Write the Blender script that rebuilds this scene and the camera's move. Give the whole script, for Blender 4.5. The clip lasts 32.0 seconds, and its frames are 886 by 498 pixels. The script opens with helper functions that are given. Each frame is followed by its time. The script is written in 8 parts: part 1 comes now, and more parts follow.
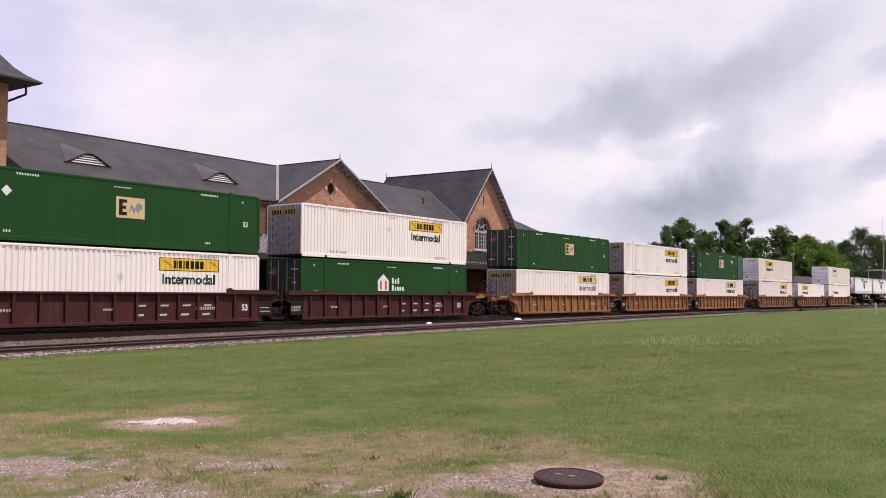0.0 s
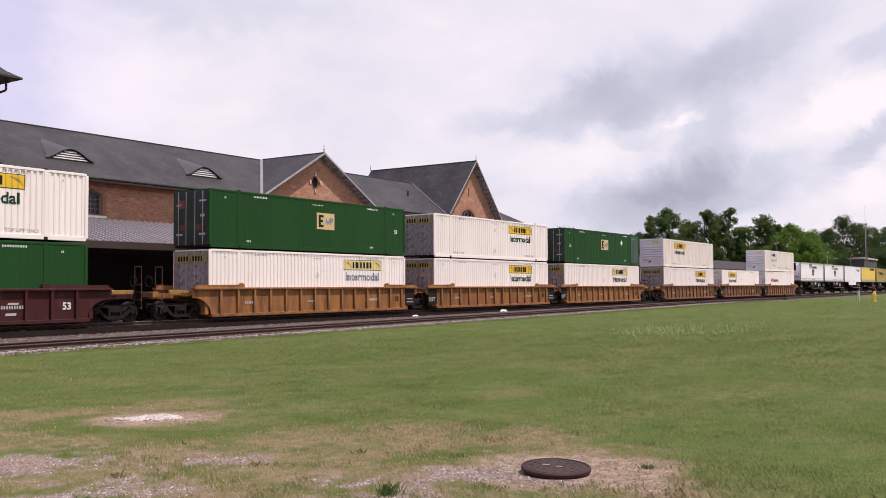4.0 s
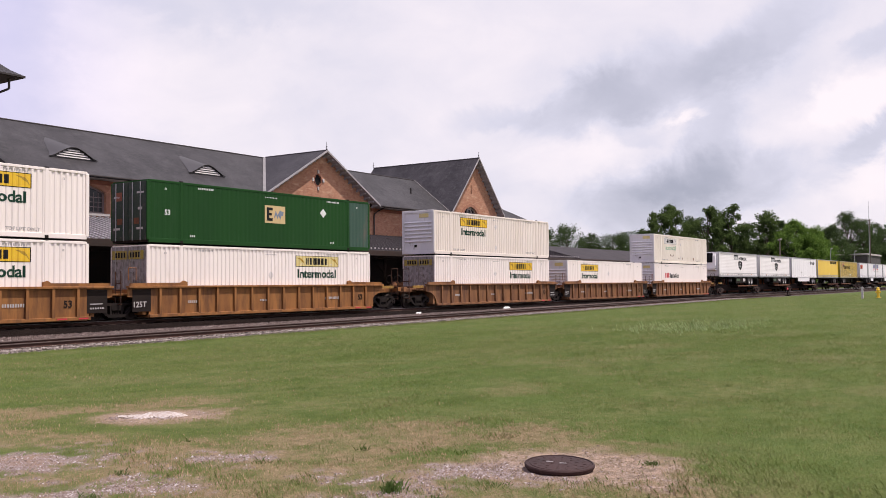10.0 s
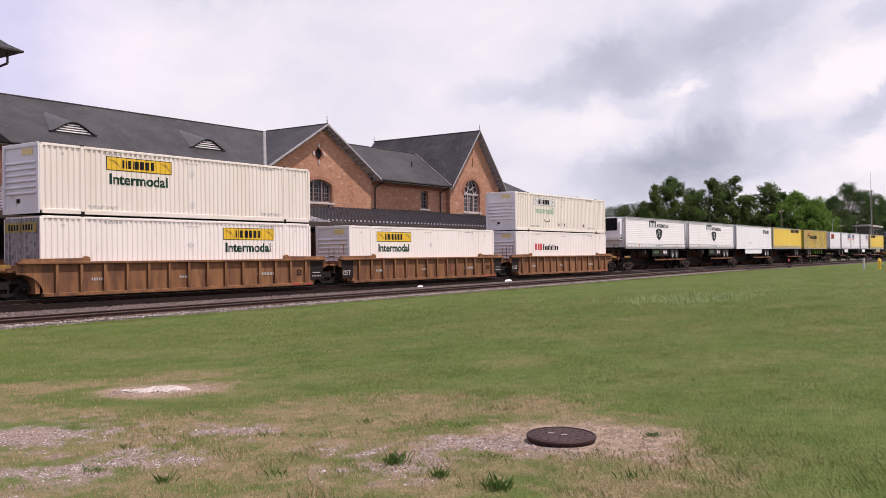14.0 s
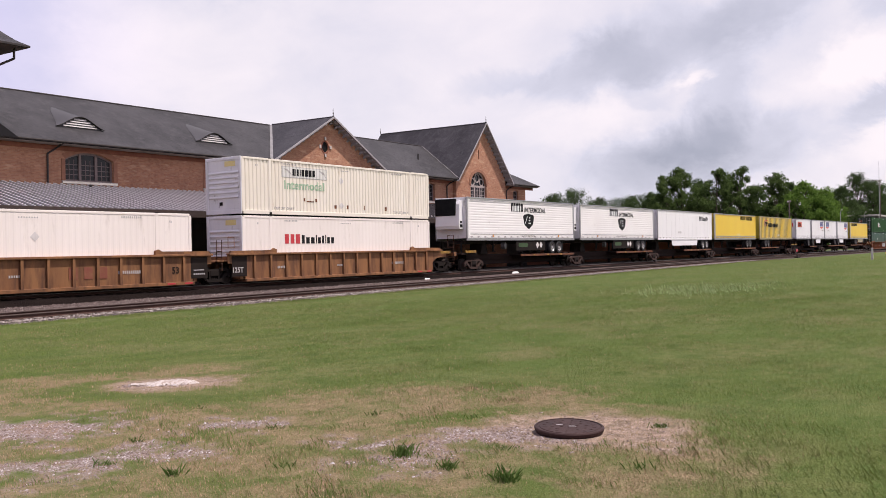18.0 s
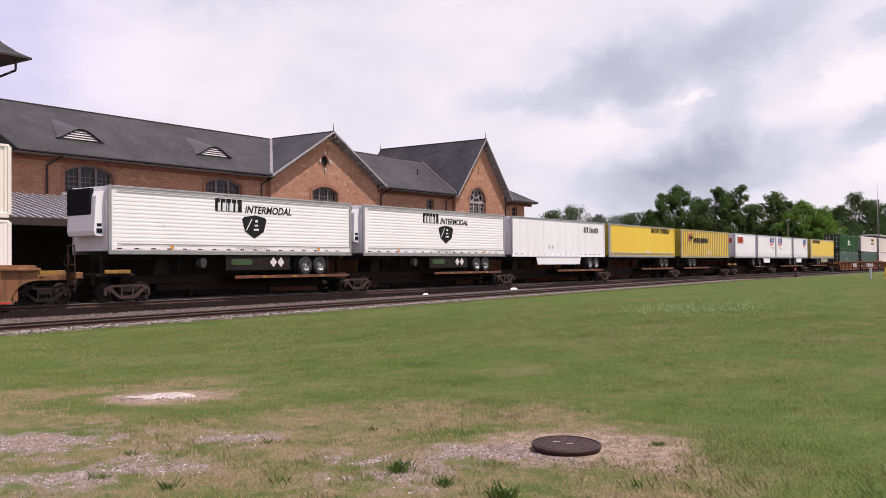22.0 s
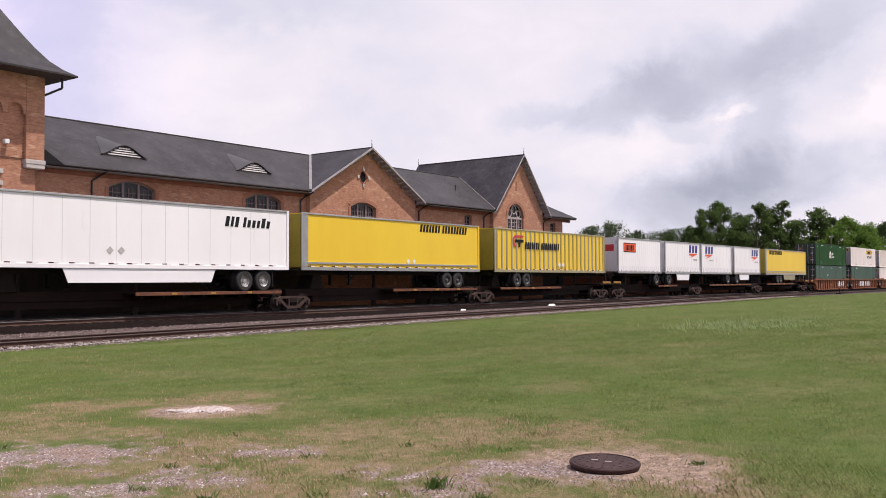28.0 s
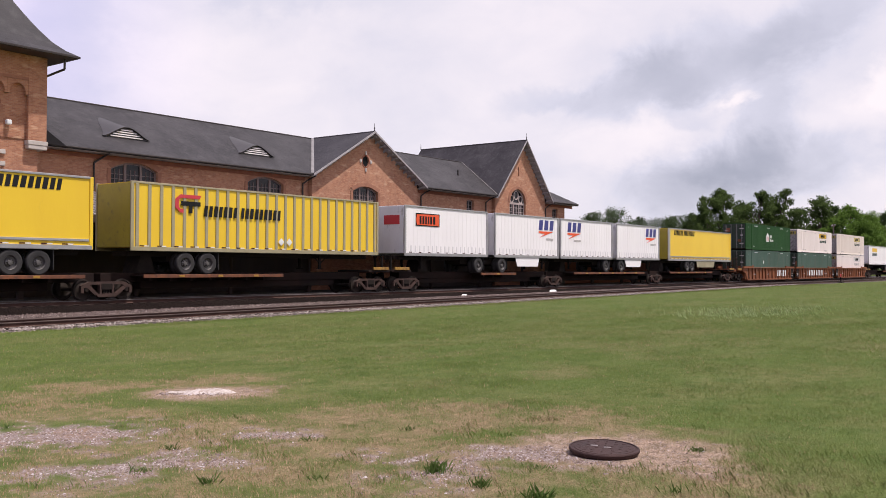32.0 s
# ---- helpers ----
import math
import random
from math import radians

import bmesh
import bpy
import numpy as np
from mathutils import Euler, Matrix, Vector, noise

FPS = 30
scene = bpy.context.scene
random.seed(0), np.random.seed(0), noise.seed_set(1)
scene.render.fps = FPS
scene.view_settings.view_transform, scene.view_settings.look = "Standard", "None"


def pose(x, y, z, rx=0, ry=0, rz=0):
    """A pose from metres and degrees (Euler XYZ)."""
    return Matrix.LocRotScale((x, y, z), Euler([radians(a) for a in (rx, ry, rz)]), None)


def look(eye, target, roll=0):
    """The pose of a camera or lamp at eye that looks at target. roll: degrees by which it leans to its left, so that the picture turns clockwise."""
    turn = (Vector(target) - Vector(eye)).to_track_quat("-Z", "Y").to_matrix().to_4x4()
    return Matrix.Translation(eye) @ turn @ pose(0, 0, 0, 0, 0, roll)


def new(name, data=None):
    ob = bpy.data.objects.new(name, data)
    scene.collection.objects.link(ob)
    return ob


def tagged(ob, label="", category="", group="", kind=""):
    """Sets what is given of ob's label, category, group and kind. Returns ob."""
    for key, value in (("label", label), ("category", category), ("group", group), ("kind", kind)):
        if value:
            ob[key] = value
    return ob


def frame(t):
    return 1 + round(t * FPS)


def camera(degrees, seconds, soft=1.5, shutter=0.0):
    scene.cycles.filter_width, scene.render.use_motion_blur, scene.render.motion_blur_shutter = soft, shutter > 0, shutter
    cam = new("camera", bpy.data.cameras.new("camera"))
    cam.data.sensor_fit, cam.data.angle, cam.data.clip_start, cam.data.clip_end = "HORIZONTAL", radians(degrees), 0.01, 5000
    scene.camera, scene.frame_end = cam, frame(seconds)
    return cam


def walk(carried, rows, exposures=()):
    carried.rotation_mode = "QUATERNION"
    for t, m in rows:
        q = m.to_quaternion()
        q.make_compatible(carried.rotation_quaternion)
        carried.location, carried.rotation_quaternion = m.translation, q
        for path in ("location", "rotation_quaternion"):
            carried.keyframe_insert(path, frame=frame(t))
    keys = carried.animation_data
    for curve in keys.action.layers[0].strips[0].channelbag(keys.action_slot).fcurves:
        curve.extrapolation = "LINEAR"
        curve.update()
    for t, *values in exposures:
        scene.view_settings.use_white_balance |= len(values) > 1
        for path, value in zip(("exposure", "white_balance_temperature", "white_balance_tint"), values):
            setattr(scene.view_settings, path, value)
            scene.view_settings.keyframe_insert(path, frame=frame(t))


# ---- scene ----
cam = camera(50.83, 32.0, soft=0.9)
walk(cam, [
    (0, pose(0, 0, 1.6, 92.83, -0.30, -55.32)),
    (0.5, pose(0, 0, 1.6, 92.94, -0.01, -55.35)),
    (1, pose(0, 0, 1.6, 92.70, 0.35, -55.28)),
    (1.5, pose(0, 0, 1.6, 92.69, 0.71, -55.41)),
    (2, pose(0, 0, 1.6, 92.51, 0.88, -56.24)),
    (2.5, pose(0, 0, 1.6, 92.19, 0.80, -56.85)),
    (4.5, pose(0, 0, 1.6, 92.28, 0.20, -56.00)),
    (5, pose(0, 0, 1.6, 91.98, 0.08, -55.99)),
    (5.5, pose(0, 0, 1.6, 91.84, 0.24, -56.07)),
    (6, pose(0, 0, 1.6, 91.81, 0.20, -56.16)),
    (6.5, pose(0, 0, 1.6, 91.79, 0.40, -56.23)),
    (7, pose(0, 0, 1.6, 91.69, 0.40, -56.33)),
    (7.5, pose(0, 0, 1.6, 91.59, 0.53, -56.37)),
    (8, pose(0, 0, 1.6, 91.33, -0.09, -56.57)),
    (8.5, pose(0, 0, 1.6, 91.00, 0.04, -56.99)),
    (9, pose(0, 0, 1.6, 91.23, 0.07, -56.91)),
    (9.5, pose(0, 0, 1.6, 91.91, 0.23, -56.46)),
    (10, pose(0, 0, 1.6, 92.20, 0.50, -56.00)),
    (10.5, pose(0, 0, 1.6, 92.04, 0.77, -55.89)),
    (11, pose(0, 0, 1.6, 91.63, 1.12, -55.78)),
    (11.5, pose(0, 0, 1.6, 91.37, 0.78, -55.96)),
    (12, pose(0, 0, 1.6, 91.15, 0.82, -56.07)),
    (12.5, pose(0, 0, 1.6, 91.03, 1.03, -56.10)),
    (13, pose(0, 0, 1.6, 90.90, 1.19, -56.03)),
    (13.5, pose(0, 0, 1.6, 90.70, 0.62, -55.98)),
    (14, pose(0, 0, 1.6, 90.56, 0.78, -55.91)),
    (14.5, pose(0, 0, 1.6, 90.59, 0.88, -55.60)),
    (15, pose(0, 0, 1.6, 90.68, 0.82, -55.63)),
    (15.5, pose(0, 0, 1.6, 90.35, 0.84, -55.79)),
    (17.5, pose(0, 0, 1.6, 90.04, 1.26, -55.58)),
    (18, pose(0, 0, 1.6, 90.10, 1.12, -55.48)),
    (18.5, pose(0, 0, 1.6, 90.43, 1.02, -55.39)),
    (19, pose(0, 0, 1.6, 90.38, 0.77, -55.33)),
    (19.5, pose(0, 0, 1.6, 90.40, 0.50, -55.45)),
    (20, pose(0, 0, 1.6, 90.43, 0.69, -55.64)),
    (20.5, pose(0, 0, 1.6, 90.51, 0.52, -55.72)),
    (21, pose(0, 0, 1.6, 90.70, 0.89, -55.63)),
    (21.5, pose(0, 0, 1.6, 90.95, 0.78, -55.59)),
    (22, pose(0, 0, 1.6, 91.05, 0.55, -55.57)),
    (22.5, pose(0, 0, 1.6, 91.25, 0.12, -55.45)),
    (23, pose(0, 0, 1.6, 92.50, -0.21, -54.95)),
    (23.5, pose(0, 0, 1.6, 92.64, 0.21, -54.95)),
    (24, pose(0, 0, 1.6, 91.84, 0.31, -53.97)),
    (24.5, pose(0, 0, 1.6, 90.85, 0.02, -52.58)),
    (25, pose(0, 0, 1.6, 90.36, -0.48, -51.87)),
    (25.5, pose(0, 0, 1.6, 90.73, -0.49, -52.58)),
    (27.5, pose(0, 0, 1.6, 91.75, 0.44, -53.82)),
    (28, pose(0, 0, 1.6, 92.03, 0.32, -53.26)),
    (28.5, pose(0, 0, 1.6, 92.18, 0.08, -53.03)),
    (29, pose(0, 0, 1.6, 92.06, 0.06, -53.18)),
    (29.5, pose(0, 0, 1.6, 91.85, 0.08, -53.30)),
    (30, pose(0, 0, 1.6, 91.60, 0.09, -53.60)),
    (30.5, pose(0, 0, 1.6, 91.46, 0.04, -53.78)),
    (31, pose(0, 0, 1.6, 91.26, -0.17, -53.51)),
    (31.5, pose(0, 0, 1.6, 91.17, -0.30, -53.10)),
    (32, pose(0, 0, 1.6, 91.10, -0.21, -53.17)),
], exposures=[(0.0, 0.0, 6500.0, 17.0), (32.0, 0.0, 6500.0, 17.0)])

# ---- world and sun ----
SUN_DIR = Vector((0.32, -1.0, 2.55)).normalized()
world = bpy.data.worlds.new("sky")
scene.world = world
world.use_nodes = True


# clouds: azimuth from +y, height, half-widths and tilt in degrees, and how much darker or lighter
CLOUD_BASES = [
    (65.0, 10.7, 4.8, 1.5, 10, -0.15), (68.8, 12.1, 5.2, 2.0, 20, -0.15), (75.1, 13.8, 4.8, 1.8, 22, -0.17), (72.7, 8.8, 1.7, 2.9, 0, -0.17),
    (72.5, 6.1, 4.8, 1.8, 0, -0.22), (68.6, 4.6, 4.6, 2.2, 0, -0.24), (59.0, 10.1, 3.1, 0.8, 8, -0.10), (68.1, 8.9, 1.9, 0.5, 0, -0.07),
    (80.8, 7.7, 2.6, 0.8, 25, -0.22), (81.7, 13.1, 1.7, 0.8, 25, -0.12), (42.7, 16.5, 6.7, 1.2, 0, -0.11), (30.9, 13.6, 3.0, 3.9, 0, -0.13)]
CLOUD_TOPS = [
    (46.5, 10.9, 2.1, 1.6, 0, -0.05), (70.8, 9.7, 1.1, 0.5, 10, 0.14), (64.5, 7.3, 4.3, 1.3, 0, 0.08), (76.2, 8.7, 1.8, 1.9, 0, 0.03),
    (79.6, 10.0, 2.8, 1.3, 10, 0.18), (80.5, 5.4, 2.6, 1.0, 0, 0.08), (40.7, 11.8, 7.3, 2.4, 0, 0.08), (55.6, 12.7, 5.2, 2.8, 0, 0.04)]


def build_sky():
    nt = world.node_tree
    nt.nodes.clear()
    N, L = nt.nodes.new, nt.links.new
    sky = N("ShaderNodeTexSky")
    sky.sky_type, sky.sun_disc = "NISHITA", False
    sky.sun_elevation = math.asin(SUN_DIR.z)
    sky.sun_rotation = math.atan2(SUN_DIR.x, SUN_DIR.y)
    blue = N("ShaderNodeBackground")
    blue.inputs["Strength"].default_value = 0.11
    L(sky.outputs[0], blue.inputs["Color"])
    co = N("ShaderNodeTexCoord")
    norm = N("ShaderNodeVectorMath"); norm.operation = "NORMALIZE"
    L(co.outputs["Generated"], norm.inputs[0])

    def math_node(op, a, b=None, c=None):
        n = N("ShaderNodeMath"); n.operation = op
        for sock, v in zip(n.inputs, (a, b, c)):
            if isinstance(v, (int, float)):
                sock.default_value = v
            elif v is not None:
                L(v, sock)
        return n.outputs[0]

    def field(scale, detail, rough, stretch):
        m = N("ShaderNodeMapping")
        m.inputs["Scale"].default_value = stretch
        m.inputs["Location"].default_value = (0.35, 0.1, 0.23)
        L(norm.outputs[0], m.inputs["Vector"])
        n = N("ShaderNodeTexNoise")
        n.inputs["Scale"].default_value, n.inputs["Detail"].default_value = scale, detail
        n.inputs["Roughness"].default_value, n.inputs["Distortion"].default_value = rough, 0.3
        L(m.outputs[0], n.inputs["Vector"])
        return n

    sep = N("ShaderNodeSeparateXYZ")
    L(norm.outputs[0], sep.inputs[0])
    az = math_node("MULTIPLY", math_node("ARCTAN2", sep.outputs[0], sep.outputs[1]), 57.2958)
    el = math_node("MULTIPLY", math_node("ARCSINE", sep.outputs[2]), 57.2958)
    flat_dir = N("ShaderNodeCombineXYZ")
    L(az, flat_dir.inputs[0]); L(el, flat_dir.inputs[1])
    ragged = N("ShaderNodeVectorMath"); ragged.operation = "MULTIPLY_ADD"
    L(field(12, 8, 0.60, (1, 1, 1.3)).outputs["Color"], ragged.inputs[0])
    ragged.inputs[1].default_value = (6.0, 4.4, 0)
    L(flat_dir.outputs[0], ragged.inputs[2])
    back = N("ShaderNodeVectorMath"); back.operation = "SUBTRACT"
    L(ragged.outputs[0], back.inputs[0]); back.inputs[1].default_value = (3.0, 2.2, 0)
    small = field(9, 8, 0.55, (1, 1, 1.8)).outputs["Fac"]
    big = field(2.3, 4, 0.5, (1, 1, 1.7)).outputs["Fac"]
    total = math_node("MULTIPLY_ADD", small, 0.26, math_node("MULTIPLY_ADD", big, 0.16, 0.65))
    for a, e, ra, re, tilt, w in CLOUD_BASES + CLOUD_TOPS:
        d = N("ShaderNodeVectorMath"); d.operation = "SUBTRACT"
        L(back.outputs[0], d.inputs[0]); d.inputs[1].default_value = (a, e, 0)
        turn = N("ShaderNodeVectorRotate"); turn.rotation_type = "Z_AXIS"
        turn.inputs["Angle"].default_value = radians(-tilt)
        L(d.outputs[0], turn.inputs["Vector"])
        q = N("ShaderNodeVectorMath"); q.operation = "MULTIPLY"
        L(turn.outputs[0], q.inputs[0]); q.inputs[1].default_value = (1 / ra, 1 / re, 0)
        dot = N("ShaderNodeVectorMath"); dot.operation = "DOT_PRODUCT"
        L(q.outputs[0], dot.inputs[0]); L(q.outputs[0], dot.inputs[1])
        total = math_node("MULTIPLY_ADD", math_node("EXPONENT", math_node("MULTIPLY", math_node("POWER", dot.outputs["Value"], 2.0), -0.75)), w, total)
    # overhead one looks up at the grey undersides of the clouds
    over = N("ShaderNodeMapRange"); over.interpolation_type = "SMOOTHSTEP"
    over.inputs["From Min"].default_value, over.inputs["From Max"].default_value = 20.0, 55.0
    L(el, over.inputs["Value"])
    total = math_node("MULTIPLY_ADD", over.outputs[0], -0.30, total)
    ramp = N("ShaderNodeValToRGB")
    ramp.color_ramp.elements[0].color = (0.32, 0.345, 0.42, 1)
    ramp.color_ramp.elements[0].position = 0.40
    ramp.color_ramp.elements[1].color = (0.93, 0.875, 0.88, 1)
    ramp.color_ramp.elements[1].position = 1.0
    mid = ramp.color_ramp.elements.new(0.74)
    mid.color = (0.65, 0.66, 0.745, 1)
    L(total, ramp.inputs["Fac"])
    clouds = N("ShaderNodeBackground")
    clouds.inputs["Strength"].default_value = 1.12
    # violet cast at low azimuths: the lens's colour shading, put into the sky
    lens_tint = N("ShaderNodeMapRange"); lens_tint.interpolation_type = "SMOOTHSTEP"
    lens_tint.inputs["From Min"].default_value, lens_tint.inputs["From Max"].default_value = 42.0, 26.0
    L(az, lens_tint.inputs["Value"])
    violet = N("ShaderNodeMix"); violet.data_type, violet.blend_type = "RGBA", "MULTIPLY"
    violet.inputs[7].default_value = (0.95, 0.92, 1.10, 1)
    L(lens_tint.outputs[0], violet.inputs[0]); L(ramp.outputs["Color"], violet.inputs[6])
    L(violet.outputs[2], clouds.inputs["Color"])
    mix = N("ShaderNodeMixShader")
    mix.inputs["Fac"].default_value = 0.93
    L(blue.outputs[0], mix.inputs[1]); L(clouds.outputs[0], mix.inputs[2])
    out = N("ShaderNodeOutputWorld")
    L(mix.outputs[0], out.inputs["Surface"])


build_sky()
sun = new("sun", bpy.data.lights.new("sun", "SUN"))
sun.data.energy, sun.data.angle, sun.data.color = 5.0, radians(1.0), (1.0, 0.95, 0.88)
sun.matrix_world = look(SUN_DIR * 100, (0, 0, 0))

# ---- materials ----


def nodes_of(name):
    m = bpy.data.materials.new(name)
    m.use_nodes = True
    nt = m.node_tree
    return m, nt, nt.nodes["Principled BSDF"]


def mixed(nt, fac, a, b):
    n = nt.nodes.new("ShaderNodeMix")
    n.data_type = "RGBA"
    for sock, v in ((n.inputs[0], fac), (n.inputs[6], a), (n.inputs[7], b)):
        if isinstance(v, (tuple, list)):
            sock.default_value = (*v[:3], 1)
        elif isinstance(v, (int, float)):
            sock.default_value = v
        else:
            nt.links.new(v, sock)
    return n.outputs[2]


def noise_fac(nt, scale, lo, hi, detail=4, stretch=(1, 1, 1), coords="Object", rough=0.55):
    co = nt.nodes.new("ShaderNodeTexCoord")
    mp = nt.nodes.new("ShaderNodeMapping")
    mp.inputs["Scale"].default_value = stretch
    n = nt.nodes.new("ShaderNodeTexNoise")
    n.inputs["Scale"].default_value, n.inputs["Detail"].default_value = scale, detail
    n.inputs["Roughness"].default_value = rough
    r = nt.nodes.new("ShaderNodeMapRange")
    r.inputs["From Min"].default_value, r.inputs["From Max"].default_value = lo, hi
    nt.links.new(co.outputs[coords], mp.inputs["Vector"])
    nt.links.new(mp.outputs[0], n.inputs["Vector"])
    nt.links.new(n.outputs["Fac"], r.inputs["Value"])
    return r.outputs[0]


def bump(nt, bsdf, height, strength, dist):
    b = nt.nodes.new("ShaderNodeBump")
    b.inputs["Strength"].default_value, b.inputs["Distance"].default_value = strength, dist
    nt.links.new(height, b.inputs["Height"])
    nt.links.new(b.outputs[0], bsdf.inputs["Normal"])


def surface(name, base, second, rough=0.6, metal=0.0, big=0.7, fine=14, dirt=None, dirt_at=(0.56, 0.72), stretch=(1, 1, 1),
            bump_by=0.25, bump_dist=0.004, vary=0.0, spec=0.5):
    """A plain surface with two scales of variation: patches of a second colour, fine grain, and stains of dirt."""
    m, nt, bsdf = nodes_of(name)
    col = mixed(nt, noise_fac(nt, big, 0.35, 0.7, 4, stretch), base, second)
    grain = noise_fac(nt, fine, 0.3, 0.7, 6, stretch)
    col = mixed(nt, grain, col, mixed(nt, 0.18, col, second))
    if dirt:
        col = mixed(nt, noise_fac(nt, big * 2.3, *dirt_at, 7, stretch, rough=0.65), col, dirt)
    if vary:
        info = nt.nodes.new("ShaderNodeObjectInfo")
        hsv = nt.nodes.new("ShaderNodeHueSaturation")
        r = nt.nodes.new("ShaderNodeMapRange")
        r.inputs["To Min"].default_value, r.inputs["To Max"].default_value = 1 - vary, 1 + vary
        nt.links.new(info.outputs["Random"], r.inputs["Value"])
        nt.links.new(r.outputs[0], hsv.inputs["Value"])
        nt.links.new(col, hsv.inputs["Color"])
        col = hsv.outputs[0]
    nt.links.new(col, bsdf.inputs["Base Color"])
    bsdf.inputs["Roughness"].default_value, bsdf.inputs["Metallic"].default_value = rough, metal
    bsdf.inputs["Specular IOR Level"].default_value = spec
    if bump_by:
        bump(nt, bsdf, grain, bump_by, bump_dist)
    return m


WHITE = surface("white_container_paint", (0.88, 0.795, 0.735), (0.82, 0.735, 0.67), 0.5, big=0.5, dirt=(0.50, 0.42, 0.36), dirt_at=(0.60, 0.85), stretch=(1, 1, 0.25), spec=0.3)
CREAM = surface("aged_cream_paint", (0.84, 0.77, 0.67), (0.78, 0.70, 0.59), 0.6, big=0.6, dirt=(0.45, 0.27, 0.13), dirt_at=(0.62, 0.80), stretch=(1, 1, 0.25), spec=0.3)
TAN = surface("weathered_white_paint", (0.82, 0.735, 0.655), (0.75, 0.655, 0.57), 0.6, big=0.6, dirt=(0.40, 0.30, 0.22), dirt_at=(0.62, 0.84), stretch=(1, 1, 0.25), spec=0.3)
GREEN = surface("dark_green_paint", (0.011, 0.060, 0.011), (0.009, 0.050, 0.010), 0.65, big=0.4, dirt=(0.025, 0.068, 0.026), dirt_at=(0.6, 0.9), stretch=(1, 1, 0.3), spec=0.18)
GREEN_PALE = surface("faded_green_paint", (0.035, 0.075, 0.052), (0.05, 0.10, 0.075), 0.6, big=0.5, dirt=(0.10, 0.09, 0.07), stretch=(1, 1, 0.3), spec=0.3)
DOOR_GREY = surface("dirty_grey_door", (0.36, 0.33, 0.33), (0.22, 0.20, 0.20), 0.6, big=1.6, dirt=(0.08, 0.065, 0.06), dirt_at=(0.46, 0.66), stretch=(1, 1, 0.4))
DOOR_GREEN = surface("dirty_green_door", (0.012, 0.035, 0.018), (0.02, 0.028, 0.02), 0.6, big=1.2, dirt=(0.06, 0.05, 0.045), dirt_at=(0.55, 0.7))
END_WHITE = surface("grey_white_end_wall", (0.74, 0.72, 0.72), (0.62, 0.60, 0.60), 0.6, big=1.0, dirt=(0.25, 0.22, 0.20), dirt_at=(0.58, 0.75), stretch=(1, 1, 0.4))
YELLOW_SIGN = surface("yellow_decal", (0.78, 0.50, 0.02), (0.70, 0.42, 0.03), 0.5, big=2, bump_by=0)
YELLOW_FADED = surface("faded_yellow_decal", (0.70, 0.56, 0.20), (0.66, 0.55, 0.26), 0.6, big=2, dirt=(0.7, 0.66, 0.55), bump_by=0)
SIGN_WHITE = surface("peeled_white_decal", (0.72, 0.70, 0.66), (0.66, 0.63, 0.58), 0.6, big=2, bump_by=0)
# yellow darkened to olive for the shaded door end, with grime over it
DOOR_SIGN = surface("grimy_shaded_yellow_decal", (0.40, 0.30, 0.05), (0.28, 0.22, 0.06), 0.7, big=3, dirt=(0.12, 0.10, 0.05), bump_by=0)
GOLD_DARK = surface("dark_gold_decal", (0.42, 0.25, 0.02), (0.36, 0.22, 0.03), 0.5, bump_by=0)
INK = surface("black_lettering", (0.012, 0.012, 0.013), (0.02, 0.02, 0.02), 0.8, bump_by=0, spec=0.15)
INK_GREEN = surface("dark_green_lettering", (0.012, 0.045, 0.028), (0.018, 0.055, 0.035), 0.8, bump_by=0, spec=0.15)
INK_PALE_GREEN = surface("faded_green_lettering", (0.30, 0.46, 0.30), (0.45, 0.55, 0.40), 0.6, big=3, bump_by=0)
INK_WHITE = surface("white_lettering", (0.75, 0.75, 0.73), (0.65, 0.65, 0.62), 0.5, bump_by=0)
INK_GREY = surface("grey_lettering", (0.42, 0.39, 0.37), (0.5, 0.46, 0.43), 0.6, bump_by=0)
PLACARD = surface("pale_grey_placard", (0.70, 0.65, 0.62), (0.60, 0.55, 0.52), 0.6, bump_by=0)
INK_RED = surface("red_lettering", (0.55, 0.03, 0.04), (0.5, 0.05, 0.06), 0.5, bump_by=0)
INK_ORANGE = surface("orange_red_decal", (0.78, 0.08, 0.015), (0.72, 0.09, 0.02), 0.5, bump_by=0)
INK_BLUE = surface("navy_lettering", (0.03, 0.035, 0.20), (0.04, 0.04, 0.18), 0.5, bump_by=0)
INK_SLATE = surface("slate_blue_decal", (0.16, 0.20, 0.27), (0.20, 0.23, 0.29), 0.5, bump_by=0)
LOGO_TAN = surface("tan_decal", (0.62, 0.45, 0.22), (0.58, 0.41, 0.20), 0.6, bump_by=0)
MAROON = surface("maroon_car_paint", (0.062, 0.014, 0.013), (0.042, 0.013, 0.012), 0.75, big=0.9, spec=0.2, dirt=(0.07, 0.038, 0.032), dirt_at=(0.52, 0.78), stretch=(1, 1, 0.4), vary=0.12)
ORANGE = surface("dirty_yellow_orange_car_paint", (0.34, 0.150, 0.048), (0.20, 0.085, 0.032), 0.7, big=0.9, dirt=(0.085, 0.042, 0.026), dirt_at=(0.46, 0.76), stretch=(1.3, 1, 0.25), vary=0.10, spec=0.2)
BROWN = surface("rust_brown_car_paint", (0.29, 0.138, 0.060), (0.17, 0.076, 0.038), 0.72, big=0.9, dirt=(0.075, 0.038, 0.028), dirt_at=(0.45, 0.74), stretch=(1.3, 1, 0.25), vary=0.10, spec=0.2)
